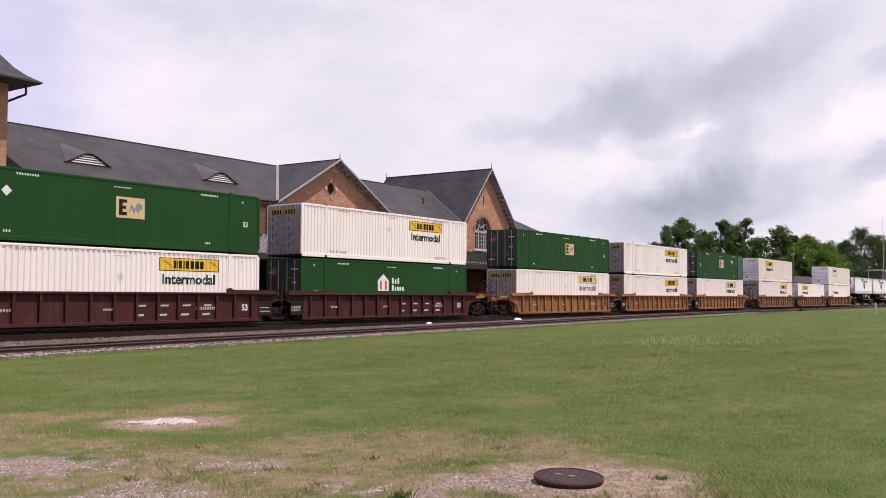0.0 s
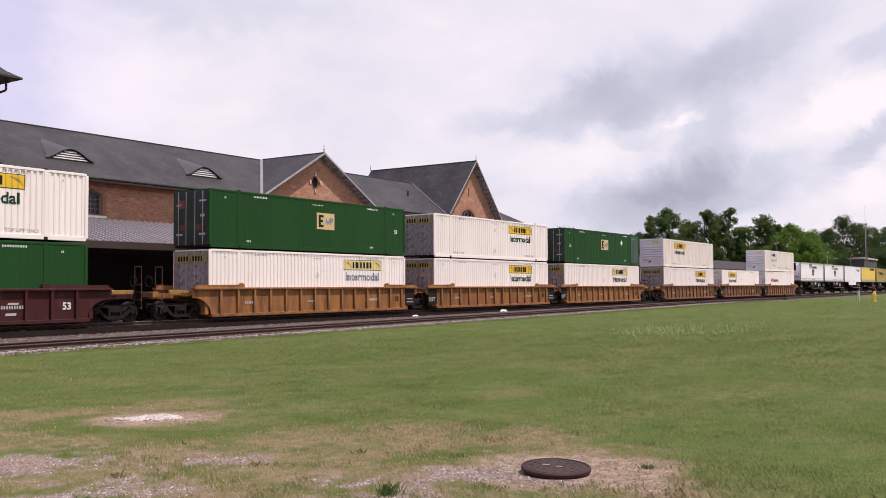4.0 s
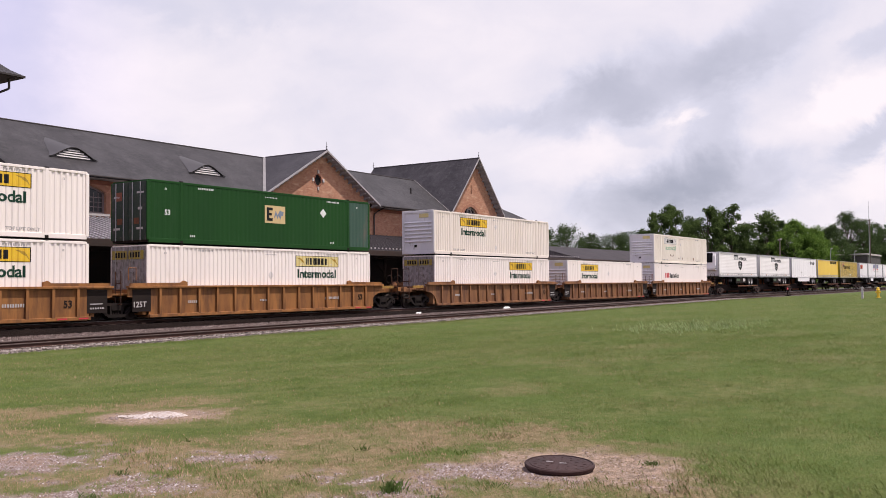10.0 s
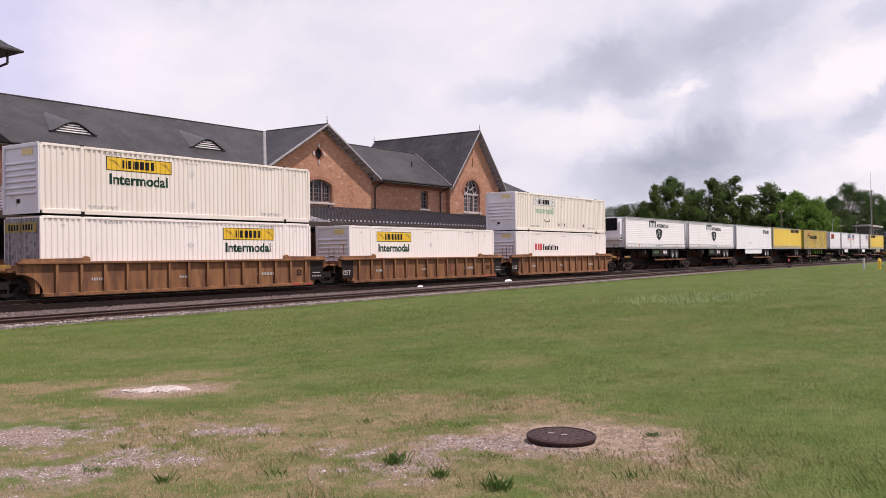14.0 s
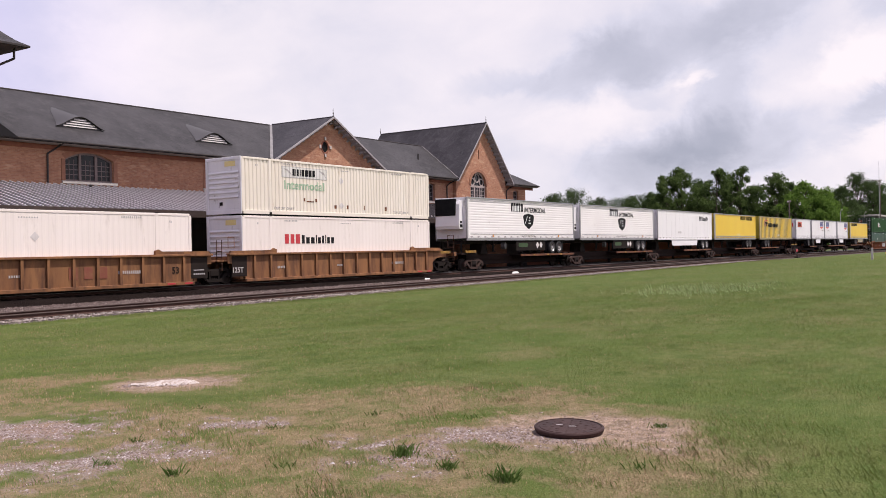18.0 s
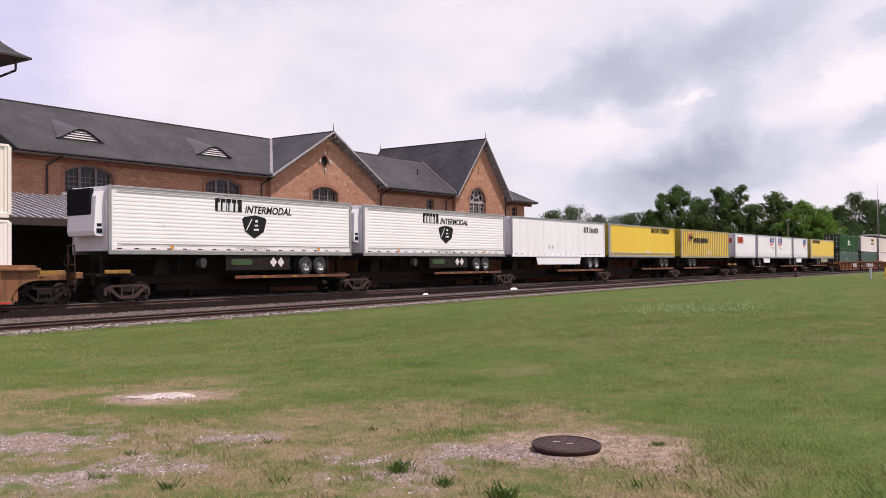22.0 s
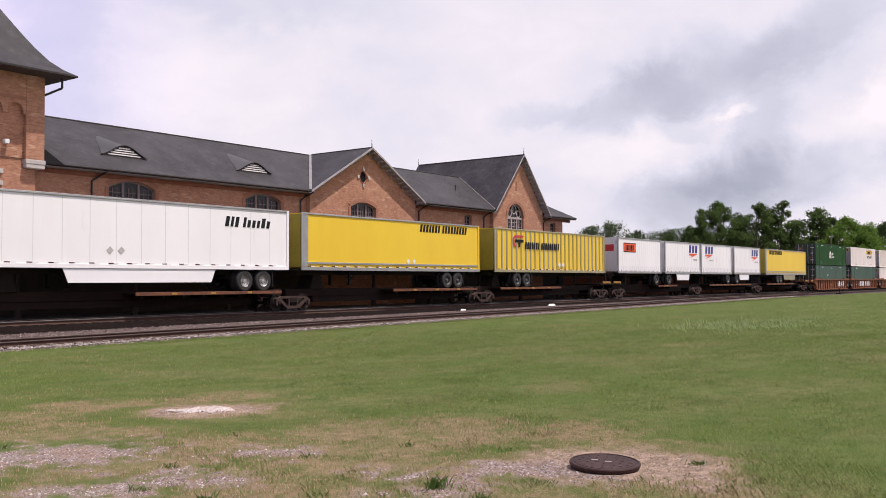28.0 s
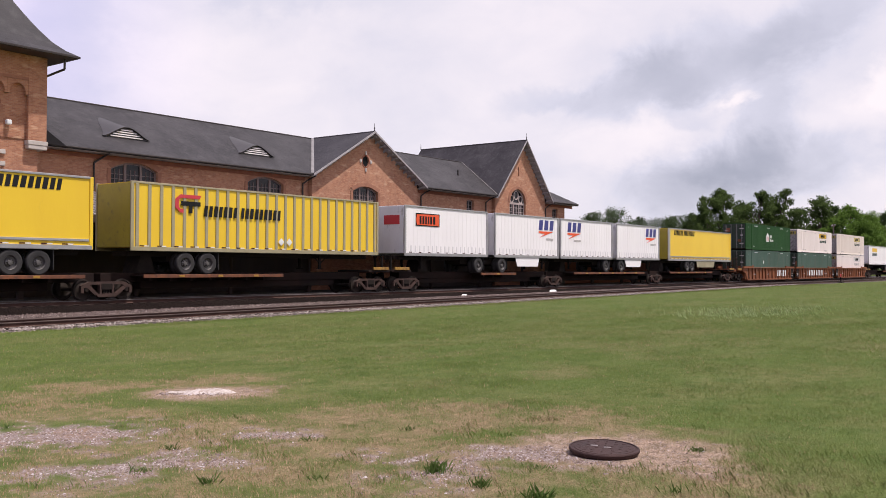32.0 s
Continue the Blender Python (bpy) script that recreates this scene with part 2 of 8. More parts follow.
RUST = surface("rust_orange_car_paint", (0.24, 0.085, 0.035), (0.14, 0.055, 0.028), 0.75, big=0.8, dirt=(0.20, 0.16, 0.13), dirt_at=(0.58, 0.7), stretch=(1, 1, 0.4), vary=0.10, spec=0.2)
BLACK_PLATE = surface("black_stencil_panel", (0.014, 0.011, 0.010), (0.03, 0.020, 0.015), 0.8, spec=0.15)
YELLOW_EDGE = surface("yellow_safety_paint", (0.42, 0.23, 0.025), (0.26, 0.13, 0.022), 0.6, dirt=(0.1, 0.06, 0.03), dirt_at=(0.5, 0.7))
IRON = surface("grimy_black_steel", (0.013, 0.010, 0.009), (0.022, 0.016, 0.013), 0.85, 0.0, big=2, dirt=(0.040, 0.026, 0.018), spec=0.15)
FRAME_IRON = surface("dusty_cast_steel", (0.075, 0.045, 0.036), (0.040, 0.026, 0.022), 0.85, 0.0, big=3, spec=0.2)
WHEEL_STEEL = surface("worn_wheel_steel", (0.045, 0.034, 0.028), (0.025, 0.019, 0.016), 0.7, 0.2, big=3, spec=0.2)
RAIL_TOP = surface("polished_rail_top", (0.20, 0.175, 0.16), (0.12, 0.10, 0.09), 0.5, 0.4, big=3)
RAIL_DULL = surface("dull_rail_top", (0.105, 0.070, 0.056), (0.070, 0.048, 0.040), 0.6, 0.3, big=3)
SPINE = surface("dark_rust_deck", (0.024, 0.012, 0.009), (0.014, 0.009, 0.008), 0.85, big=0.9, dirt=(0.015, 0.010, 0.008), dirt_at=(0.5, 0.7), spec=0.15)
DECK_EDGE = surface("rust_orange_deck_edge", (0.19, 0.062, 0.022), (0.10, 0.034, 0.016), 0.75, big=1.5, dirt=(0.06, 0.03, 0.02), dirt_at=(0.5, 0.7))
RUBBER = surface("tyre_rubber", (0.018, 0.017, 0.017), (0.03, 0.028, 0.027), 0.85, big=4)
RIM = surface("aluminium_rim", (0.62, 0.60, 0.58), (0.45, 0.43, 0.42), 0.35, 0.8, big=5)
RIM_DIRTY = surface("dirty_steel_rim", (0.16, 0.15, 0.145), (0.09, 0.085, 0.08), 0.55, 0.4, big=5)
REEFER = surface("white_ribbed_trailer_panel", (0.88, 0.845, 0.81), (0.83, 0.79, 0.755), 0.42, big=0.5, dirt=(0.55, 0.50, 0.45), dirt_at=(0.62, 0.85), spec=0.4)
TRAILER_WHITE = surface("smooth_white_trailer_panel", (0.87, 0.85, 0.835), (0.82, 0.795, 0.78), 0.42, big=0.6, dirt=(0.52, 0.49, 0.46), dirt_at=(0.64, 0.88), stretch=(1, 1, 0.3), spec=0.4)
TRAILER_YELLOW = surface("yellow_trailer_panel", (0.80, 0.545, 0.030), (0.75, 0.49, 0.028), 0.42, big=0.6, dirt=(0.45, 0.33, 0.06), dirt_at=(0.66, 0.9), stretch=(1, 1, 0.3), spec=0.4)
# darker copy of the trailer yellow: end-wall shade in the colour, plus dirt
YELLOW_SHADE = surface("dirty_shaded_yellow_end_wall", (0.42, 0.33, 0.03), (0.34, 0.26, 0.03), 0.5, big=1, dirt=(0.12, 0.10, 0.04), dirt_at=(0.55, 0.8))
POST_GREY = surface("grey_steel_post", (0.40, 0.35, 0.22), (0.32, 0.28, 0.17), 0.5, 0.3, big=2)
ALU = surface("brushed_aluminium_rail", (0.45, 0.44, 0.44), (0.36, 0.35, 0.35), 0.42, 0.7, big=2)
PLASTIC_BLACK = surface("black_grille", (0.010, 0.010, 0.011), (0.016, 0.016, 0.016), 0.85, big=3, spec=0.1)
BRIGHT_GREEN = surface("lime_decal", (0.035, 0.075, 0.022), (0.028, 0.06, 0.02), 0.5, bump_by=0)
ORANGE_LIGHT = surface("amber_marker", (0.75, 0.30, 0.03), (0.65, 0.24, 0.03), 0.4, bump_by=0)


def brick_wall():
    m, nt, bsdf = nodes_of("orange_red_brickwork")
    co = nt.nodes.new("ShaderNodeTexCoord")
    sep = nt.nodes.new("ShaderNodeSeparateXYZ")
    add = nt.nodes.new("ShaderNodeMath"); add.operation = "ADD"
    comb = nt.nodes.new("ShaderNodeCombineXYZ")
    nt.links.new(co.outputs["Object"], sep.inputs[0])
    nt.links.new(sep.outputs[0], add.inputs[0]); nt.links.new(sep.outputs[1], add.inputs[1])
    nt.links.new(add.outputs[0], comb.inputs[0]); nt.links.new(sep.outputs[2], comb.inputs[1])
    b = nt.nodes.new("ShaderNodeTexBrick")
    b.inputs["Color1"].default_value, b.inputs["Color2"].default_value = (0.42, 0.200, 0.112, 1), (0.28, 0.110, 0.062, 1)
    b.inputs["Mortar"].default_value = (0.36, 0.22, 0.15, 1)
    for k, v in (("Scale", 1.0), ("Mortar Size", 0.006), ("Brick Width", 0.215), ("Row Height", 0.075), ("Bias", -0.1)):
        b.inputs[k].default_value = v
    nt.links.new(comb.outputs[0], b.inputs["Vector"])
    col = mixed(nt, noise_fac(nt, 0.35, 0.35, 0.68, 5), b.outputs["Color"], mixed(nt, 0.45, b.outputs["Color"], (0.50, 0.27, 0.17)))
    col = mixed(nt, noise_fac(nt, 2.6, 0.50, 0.75, 6), col, mixed(nt, 0.55, col, (0.20, 0.075, 0.045)))
    col = mixed(nt, noise_fac(nt, 1.7, 0.58, 0.70, 6, (0.7, 0.7, 2.4)), col, mixed(nt, 0.5, col, (0.62, 0.43, 0.28)))
    nt.links.new(col, bsdf.inputs["Base Color"])
    bsdf.inputs["Roughness"].default_value = 0.9
    bump(nt, bsdf, b.outputs["Fac"], 0.5, -0.006)
    return m


def slate_roof():
    m, nt, bsdf = nodes_of("dark_grey_slate")
    co = nt.nodes.new("ShaderNodeTexCoord")
    sep = nt.nodes.new("ShaderNodeSeparateXYZ")
    add = nt.nodes.new("ShaderNodeMath"); add.operation = "MULTIPLY_ADD"
    comb = nt.nodes.new("ShaderNodeCombineXYZ")
    nt.links.new(co.outputs["Object"], sep.inputs[0])
    nt.links.new(sep.outputs[1], add.inputs[0]); add.inputs[1].default_value = 0.31
    nt.links.new(sep.outputs[0], add.inputs[2])
    nt.links.new(add.outputs[0], comb.inputs[0]); nt.links.new(sep.outputs[2], comb.inputs[1])
    b = nt.nodes.new("ShaderNodeTexBrick")
    b.inputs["Color1"].default_value, b.inputs["Color2"].default_value = (0.030, 0.026, 0.029, 1), (0.020, 0.017, 0.019, 1)
    b.inputs["Mortar"].default_value = (0.020, 0.018, 0.020, 1)
    for k, v in (("Scale", 1.0), ("Mortar Size", 0.008), ("Brick Width", 0.30), ("Row Height", 0.12), ("Bias", 0.0)):
        b.inputs[k].default_value = v
    nt.links.new(comb.outputs[0], b.inputs["Vector"])
    col = mixed(nt, noise_fac(nt, 0.5, 0.40, 0.72, 5, (1, 1, 0.5)), b.outputs["Color"], mixed(nt, 0.6, b.outputs["Color"], (0.062, 0.056, 0.060)))
    col = mixed(nt, noise_fac(nt, 2.2, 0.52, 0.75, 6, (1, 1, 0.4)), col, mixed(nt, 0.5, col, (0.085, 0.079, 0.081)))
    nt.links.new(col, bsdf.inputs["Base Color"])
    bsdf.inputs["Roughness"].default_value = 0.62
    bsdf.inputs["Specular IOR Level"].default_value = 0.3
    bump(nt, bsdf, b.outputs["Fac"], 0.6, -0.01)
    return m


BRICK, SLATE = brick_wall(), slate_roof()
BRICK_DARK = surface("dark_red_moulded_brick", (0.20, 0.070, 0.042), (0.28, 0.10, 0.058), 0.9, big=3, fine=30)
STONE = surface("pale_limestone", (0.50, 0.46, 0.42), (0.40, 0.36, 0.33), 0.85, big=1.5, dirt=(0.25, 0.22, 0.20))
LEAD = surface("pale_lead_flashing", (0.22, 0.205, 0.205), (0.16, 0.15, 0.15), 0.6, big=1.5, dirt=(0.12, 0.11, 0.11))
TRIM = surface("grey_white_timber_trim", (0.36, 0.335, 0.335), (0.27, 0.25, 0.25), 0.7, big=1.2, dirt=(0.2, 0.18, 0.17))
SOFFIT = surface("weathered_soffit_boards", (0.24, 0.21, 0.19), (0.18, 0.15, 0.13), 0.8, big=1.2)
FRAME_BROWN = surface("taupe_window_frame", (0.21, 0.155, 0.145), (0.16, 0.12, 0.11), 0.6, big=2)
FRAME_WHITE = surface("off_white_window_frame", (0.52, 0.48, 0.46), (0.42, 0.39, 0.37), 0.6, big=2)
FRAME_PALE = surface("pale_taupe_window_frame", (0.40, 0.33, 0.305), (0.32, 0.265, 0.245), 0.6, big=2)
PIPE = surface("black_painted_downpipe", (0.022, 0.016, 0.015), (0.035, 0.025, 0.022), 0.5, big=2)
SEAM_ROOF = surface("mauve_grey_seam_metal", (0.055, 0.048, 0.052), (0.040, 0.035, 0.038), 0.8, 0.0, big=0.8, dirt=(0.05, 0.043, 0.043), spec=0.12)
SEAM_RIB = surface("pale_raised_seam", (0.62, 0.58, 0.59), (0.50, 0.46, 0.47), 0.45, 0.3, big=1)
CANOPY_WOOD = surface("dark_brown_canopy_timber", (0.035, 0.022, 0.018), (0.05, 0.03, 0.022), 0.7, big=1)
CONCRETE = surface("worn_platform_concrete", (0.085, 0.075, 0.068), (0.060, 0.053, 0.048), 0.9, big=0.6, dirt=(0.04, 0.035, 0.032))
# near-black brown that puts the shade under the canopy into the colour
CANOPY_SHADE = surface("canopy_shade_brown", (0.030, 0.020, 0.016), (0.045, 0.028, 0.022), 0.6, big=1, stretch=(2, 2, 0.4))
ROOF_PATCH = surface("grey_lead_cheek", (0.066, 0.061, 0.064), (0.052, 0.048, 0.050), 0.6, big=1.5)
TIMBER = surface("creosoted_tie", (0.024, 0.016, 0.013), (0.042, 0.028, 0.022), 0.95, spec=0.15, big=3, stretch=(3, 0.4, 1), vary=0.25)
RAIL_SIDE = surface("rusty_rail_steel", (0.085, 0.044, 0.033), (0.050, 0.029, 0.023), 0.85, 0.0, big=2, spec=0.2)
BARK = surface("grey_brown_bark", (0.10, 0.078, 0.06), (0.06, 0.045, 0.035), 0.95, big=1.5, stretch=(2, 2, 0.4), bump_dist=0.03)
WOOD_POLE = surface("weathered_pole_wood", (0.16, 0.125, 0.10), (0.11, 0.085, 0.07), 0.9, big=1, stretch=(3, 3, 0.3))
LIMED = surface("white_broken_limestone", (0.56, 0.50, 0.465), (0.36, 0.29, 0.25), 0.9, big=14, fine=60, dirt=(0.24, 0.17, 0.12), dirt_at=(0.52, 0.68), bump_by=0.6, bump_dist=0.012)
MANHOLE = surface("rusted_cast_iron", (0.050, 0.024, 0.021), (0.030, 0.016, 0.015), 0.7, 0.2, big=5, fine=60, dirt=(0.075, 0.042, 0.036), spec=0.3)
SLOT_GREY = surface("worn_bright_iron", (0.30, 0.27, 0.26), (0.20, 0.17, 0.16), 0.5, 0.3, big=8)
# black for the kicker roof: the tower's shadow on it, painted in
KICKER_SHADE = surface("shaded_kicker_slate", (0.014, 0.013, 0.014), (0.020, 0.018, 0.019), 0.8, big=2, spec=0.15)
STEP_RUST = surface("rusty_brown_step_iron", (0.10, 0.050, 0.030), (0.055, 0.030, 0.022), 0.85, big=3, spec=0.15)
INK_DULL_RED = surface("faded_dull_red_lettering", (0.20, 0.050, 0.030), (0.22, 0.085, 0.04), 0.7, big=3, bump_by=0)
JAMB_BRICK = surface("rubbed_brown_brick", (0.26, 0.115, 0.070), (0.34, 0.16, 0.095), 0.9, big=3, fine=30)


def glass(name, tint):
    m, nt, bsdf = nodes_of(name)
    nt.links.new(mixed(nt, noise_fac(nt, 1.5, 0.4, 0.6), tint, tuple(c * 1.6 for c in tint)), bsdf.inputs["Base Color"])
    bsdf.inputs["Roughness"].default_value = 0.12
    bsdf.inputs["Specular IOR Level"].default_value = 0.3
    return m


PANE = glass("dark_window_glass", (0.012, 0.012, 0.014))

# ---- mesh building ----


class Geo:
    """Collects faces of one mesh."""

    def __init__(self):
        self.v, self.f = [], []

    def poly(self, pts):
        n = len(self.v)
        self.v += [tuple(p) for p in pts]
        self.f.append(tuple(range(n, n + len(pts))))
        return self

    def box(self, x0, x1, y0, y1, z0, z1, b=0.0):
        n = len(self.v)
        b = min(b, (x1 - x0) * 0.3, (y1 - y0) * 0.3, (z1 - z0) * 0.3)
        if b <= 0:
            self.v += [(x, y, z) for z in (z0, z1) for y in (y0, y1) for x in (x0, x1)]
            self.f += [tuple(n + i for i in q) for q in ((0, 2, 3, 1), (4, 5, 7, 6), (0, 1, 5, 4), (2, 6, 7, 3), (0, 4, 6, 2), (1, 3, 7, 5))]
            return self

        def octo(z, inset):
            xa, xb, ya, yb = x0 + inset, x1 - inset, y0 + inset, y1 - inset
            return [(xa + b, ya, z), (xb - b, ya, z), (xb, ya + b, z), (xb, yb - b, z), (xb - b, yb, z), (xa + b, yb, z), (xa, yb - b, z), (xa, ya + b, z)]
        rows = [octo(z0, b), octo(z0 + b, 0), octo(z1 - b, 0), octo(z1, b)]
        for r in rows:
            self.v += r
        for k in range(3):
            for i in range(8):
                j = (i + 1) % 8
                self.f.append((n + 8 * k + i, n + 8 * k + j, n + 8 * k + 8 + j, n + 8 * k + 8 + i))
        self.f.append(tuple(n + 7 - i for i in range(8)))
        self.f.append(tuple(n + 24 + i for i in range(8)))
        return self

    def prism(self, pts, a, b, axis="y"):
        """A closed outline, pulled from a to b along an axis. Outline points: y: (x, z); x: (y, z); z: (x, y)."""
        place = {"y": lambda p, d: (p[0], d, p[1]), "x": lambda p, d: (d, p[0], p[1]), "z": lambda p, d: (p[0], p[1], d)}[axis]
        n, k = len(self.v), len(pts)
        self.v += [place(p, a) for p in pts] + [place(p, b) for p in pts]
        self.f.append(tuple(range(n, n + k)))
        self.f.append(tuple(n + 2 * k - 1 - i for i in range(k)))
        for i in range(k):
            j = (i + 1) % k
            self.f.append((n + i, n + k + i, n + k + j, n + j))
        return self

    def tube(self, a, b, r0, r1=None, sides=10, caps=True):
        a, b = Vector(a), Vector(b)
        r1 = r0 if r1 is None else r1
        d = (b - a).normalized()
        u = d.orthogonal().normalized()
        w = d.cross(u)
        n = len(self.v)
        for p, r in ((a, r0), (b, r1)):
            for i in range(sides):
                t = 2 * math.pi * i / sides
                self.v.append(tuple(p + (u * math.cos(t) + w * math.sin(t)) * r))
        for i in range(sides):
            j = (i + 1) % sides
            self.f.append((n + i, n + j, n + sides + j, n + sides + i))
        if caps:
            self.f.append(tuple(n + sides - 1 - i for i in range(sides)))
            self.f.append(tuple(n + sides + i for i in range(sides)))
        return self

    def lathe(self, profile, centre, axis="y", sides=24):
        """A turned shape; profile of (radius, distance along the axis)."""
        n, k = len(self.v), len(profile)
        for i in range(sides):
            t = 2 * math.pi * i / sides
            c, s = math.cos(t), math.sin(t)
            for r, d in profile:
                off = {"y": (r * c, d, r * s), "z": (r * c, r * s, d), "x": (d, r * c, r * s)}[axis]
                self.v.append(tuple(centre[q] + off[q] for q in range(3)))
        for i in range(sides):
            j = (i + 1) % sides
            for q in range(k - 1):
                self.f.append((n + i * k + q, n + i * k + q + 1, n + j * k + q + 1, n + j * k + q))
        return self

    def mesh(self, name, material, smooth=False):
        me = bpy.data.meshes.new(name)
        me.from_pydata(self.v, [], self.f)
        bm = bmesh.new()
        bm.from_mesh(me)
        bmesh.ops.recalc_face_normals(bm, faces=bm.faces)
        bm.to_mesh(me)
        bm.free()
        if smooth:
            me.polygons.foreach_set("use_smooth", [True] * len(me.polygons))
        me.materials.append(material)
        return me


MESHES = {}


def cached(key, make):
    if key not in MESHES:
        MESHES[key] = make()
    return MESHES[key]


def part(name, geo, material, parent, label="", at=None, smooth=False):
    """Links a Geo, or a ready mesh, as one mesh object under a thing or a part."""
    me = geo.mesh(name, material, smooth) if isinstance(geo, Geo) else geo
    ob = new(name, me)
    ob.parent = parent
    if at is not None:
        ob.matrix_local = at
    if name.endswith("_mark") or name in ("glazing_bar", "hub_bolt"):
        tagged(ob, kind="stuff")
    return tagged(ob, label)


def thing(name, at, label, category, group="", kind=""):
    ob = new(name)
    ob.empty_display_size = 0.3
    ob.matrix_world = at
    return tagged(ob, label, category, group, kind)


def single(name, geo, material, label, category, group="", kind="", smooth=False, at=None):
    ob = new(name, geo.mesh(name, material, smooth) if isinstance(geo, Geo) else geo)
    if at is not None:
        ob.matrix_world = at
    return tagged(ob, label, category, group, kind)


def lettering(text, size, material, bold=0.0, shear=0.0, width=None):
    """A mesh of built-in-font writing, lying in x and z with its lower left corner at 0, facing -y."""
    def make():
        cu = bpy.data.curves.new("writing", "FONT")
        cu.body, cu.size, cu.offset, cu.shear, cu.extrude = text, size, bold, shear, 0.004
        cu.resolution_u = 3
        ob = bpy.data.objects.new("writing", cu)
        me = bpy.data.meshes.new_from_object(ob)
        bpy.data.objects.remove(ob)
        xs = [v.co.x for v in me.vertices]
        x0, x1 = min(xs), max(xs)
        k = (width / (x1 - x0)) if width else 1.0
        for v in me.vertices:
            v.co = Vector(((v.co.x - x0) * k, -v.co.z, v.co.y))
        me.materials.clear()
        me.materials.append(material)
        return me
    return cached(("text", text, size, material.name, width, bold), make)


def bars(widths, height, gap, material, lean=0.0, tops=()):
    """Plain bars in a row, one for a letter, in x and z, facing -y; tops: the share of the height that each one reaches."""
    def make():
        g, x = Geo(), 0.0
        for i, w in enumerate(widths):
            k = tops[i] if tops else 1.0
            if w > 0:
                g.prism([(x, 0), (x + w * 0.82, 0), (x + w * 0.82 + lean * k, height * k), (x + lean * k, height * k)], -0.004, 0.004)
            x += abs(w) + gap
        return g.mesh("letter_bars", material)
    return cached(("bars", tuple(widths), height, gap, material.name, lean, tops), make)

# ---- ground ----
RAIL_Z = 0.15          # rail top of the far track
CAR_Z = 0.27           # datum of the cars, 0.12 over the rail
TRACK_Y = 35.945       # centre line of the far track
NEAR_Y = 30.2          # centre line of the near track


def near_rail_z(x):
    return -0.26 + 0.0046 * (min(max(x, 4.0), 92.0) - 16.0)


def smooth01(t):
    t = min(max(t, 0.0), 1.0)
    return t * t * (3 - 2 * t)


def ground_z(x, y):
    edge = near_rail_z(x) - 0.21
    if y < 27.6:
        z = edge * smooth01((y - 3.0) / 25.0)
    elif y < 44:
        z = edge - 0.05
    else:
        z = (edge - 0.05) * (1 - smooth01((y - 44) / 20)) - 0.1
    if y < 27 and x < 140:
        z += 0.03 * noise.noise(Vector((x * 0.25, y * 0.25, 3.1))) + 0.012 * noise.noise(Vector((x * 1.1, y * 1.1, 7.7)))
    return z


DRY_SPOTS = [(7.2, 6.4, 1.4), (6.0, 7.5, 0.9), (8.2, 5.9, 1.1), (8.7, 4.9, 0.9), (7.75, 12.2, 0.9), (6.7, 11.6, 0.9), (6.0, 9.7, 0.8), (5.2, 5.6, 1.1), (5.6, 4.2, 0.9),
             (4.9, 7.6, 1.0), (6.5, 2.9, 0.8), (6.4, 4.7, 1.0), (9.2, 11.2, 0.7), (5.4, 10.9, 0.9), (8.4, 4.0, 0.6)]
GRAVEL_SPOTS = [(5.14, 8.45, 0.85), (4.5, 8.9, 0.9), (4.4, 6.66, 0.55), (4.95, 6.47, 0.42), (6.26, 6.82, 0.25), (5.63, 4.37, 0.32), (5.95, 4.95, 0.25), (6.75, 4.25, 0.42), (6.9, 3.75, 0.3)]
SOIL_SPOTS = [(7.45, 3.72, 0.95), (8.2, 10.05, 0.82), (7.3, 3.05, 0.45)]


def bare(x, y):
    """How far the turf is worn: (dry straw, bare gravel, bare soil), 0 to 1."""
    r = math.hypot(x, y)
    az = math.degrees(math.atan2(y, x))
    n1 = noise.noise(Vector((x * 0.45, y * 0.45, 1.3)))
    n2 = noise.noise(Vector((x * 1.5, y * 1.5, 5.2)))
    n3 = noise.noise(Vector((x * 5.0, y * 5.0, 2.2)))
    n4 = noise.noise(Vector((x * 11.0, y * 11.0, 6.1)))
    mottle = smooth01(0.52 + 0.7 * n2 + 0.75 * n3 + 0.5 * n4)
    dry = 0.74 * smooth01((az - 10) / 22) * smooth01((10.4 + 1.2 * n1 + 0.5 * n2 - r) / 2.4) * mottle
    dry *= smooth01((118 - az) / 32) * smooth01((r - 0.8) / 2.5)
    for gx, gy, gr in (DRY_SPOTS if r < 15.5 else ()):
        k = smooth01((gr - math.hypot(x - gx, y - gy)) / 0.9 + 0.5 + 0.45 * n2 + 0.45 * n3)
        dry = max(dry, (0.30 + 0.55 * mottle) * k)
    dry = max(dry, 0.22 * smooth01((r - 9) / 3) * smooth01((n1 + 0.5 * n2 - 0.2) / 0.5))
    grav = soil = 0.0
    for gx, gy, gr in (GRAVEL_SPOTS if r < 12.5 else ()):
        grav = max(grav, smooth01((gr - math.hypot(x - gx, y - gy)) / 0.6 + 0.30 + 0.8 * n2 + 0.9 * n3 + 0.7 * n4))
    for gx, gy, gr in (SOIL_SPOTS if r < 15.5 else ()):
        soil = max(soil, smooth01((gr - math.hypot(x - gx, y - gy)) / 0.45 + 0.25 + 0.7 * n2 + 0.75 * n3 + 0.6 * n4))
        dry = max(dry, 0.75 * smooth01((gr + 0.35 - math.hypot(x - gx, y - gy)) / 0.5 + 0.4 * n2 + 0.3 * n3))
    far = smooth01((26.9 + 0.4 * n2 - y) / 0.7)
    return dry * far, grav * far, soil * far


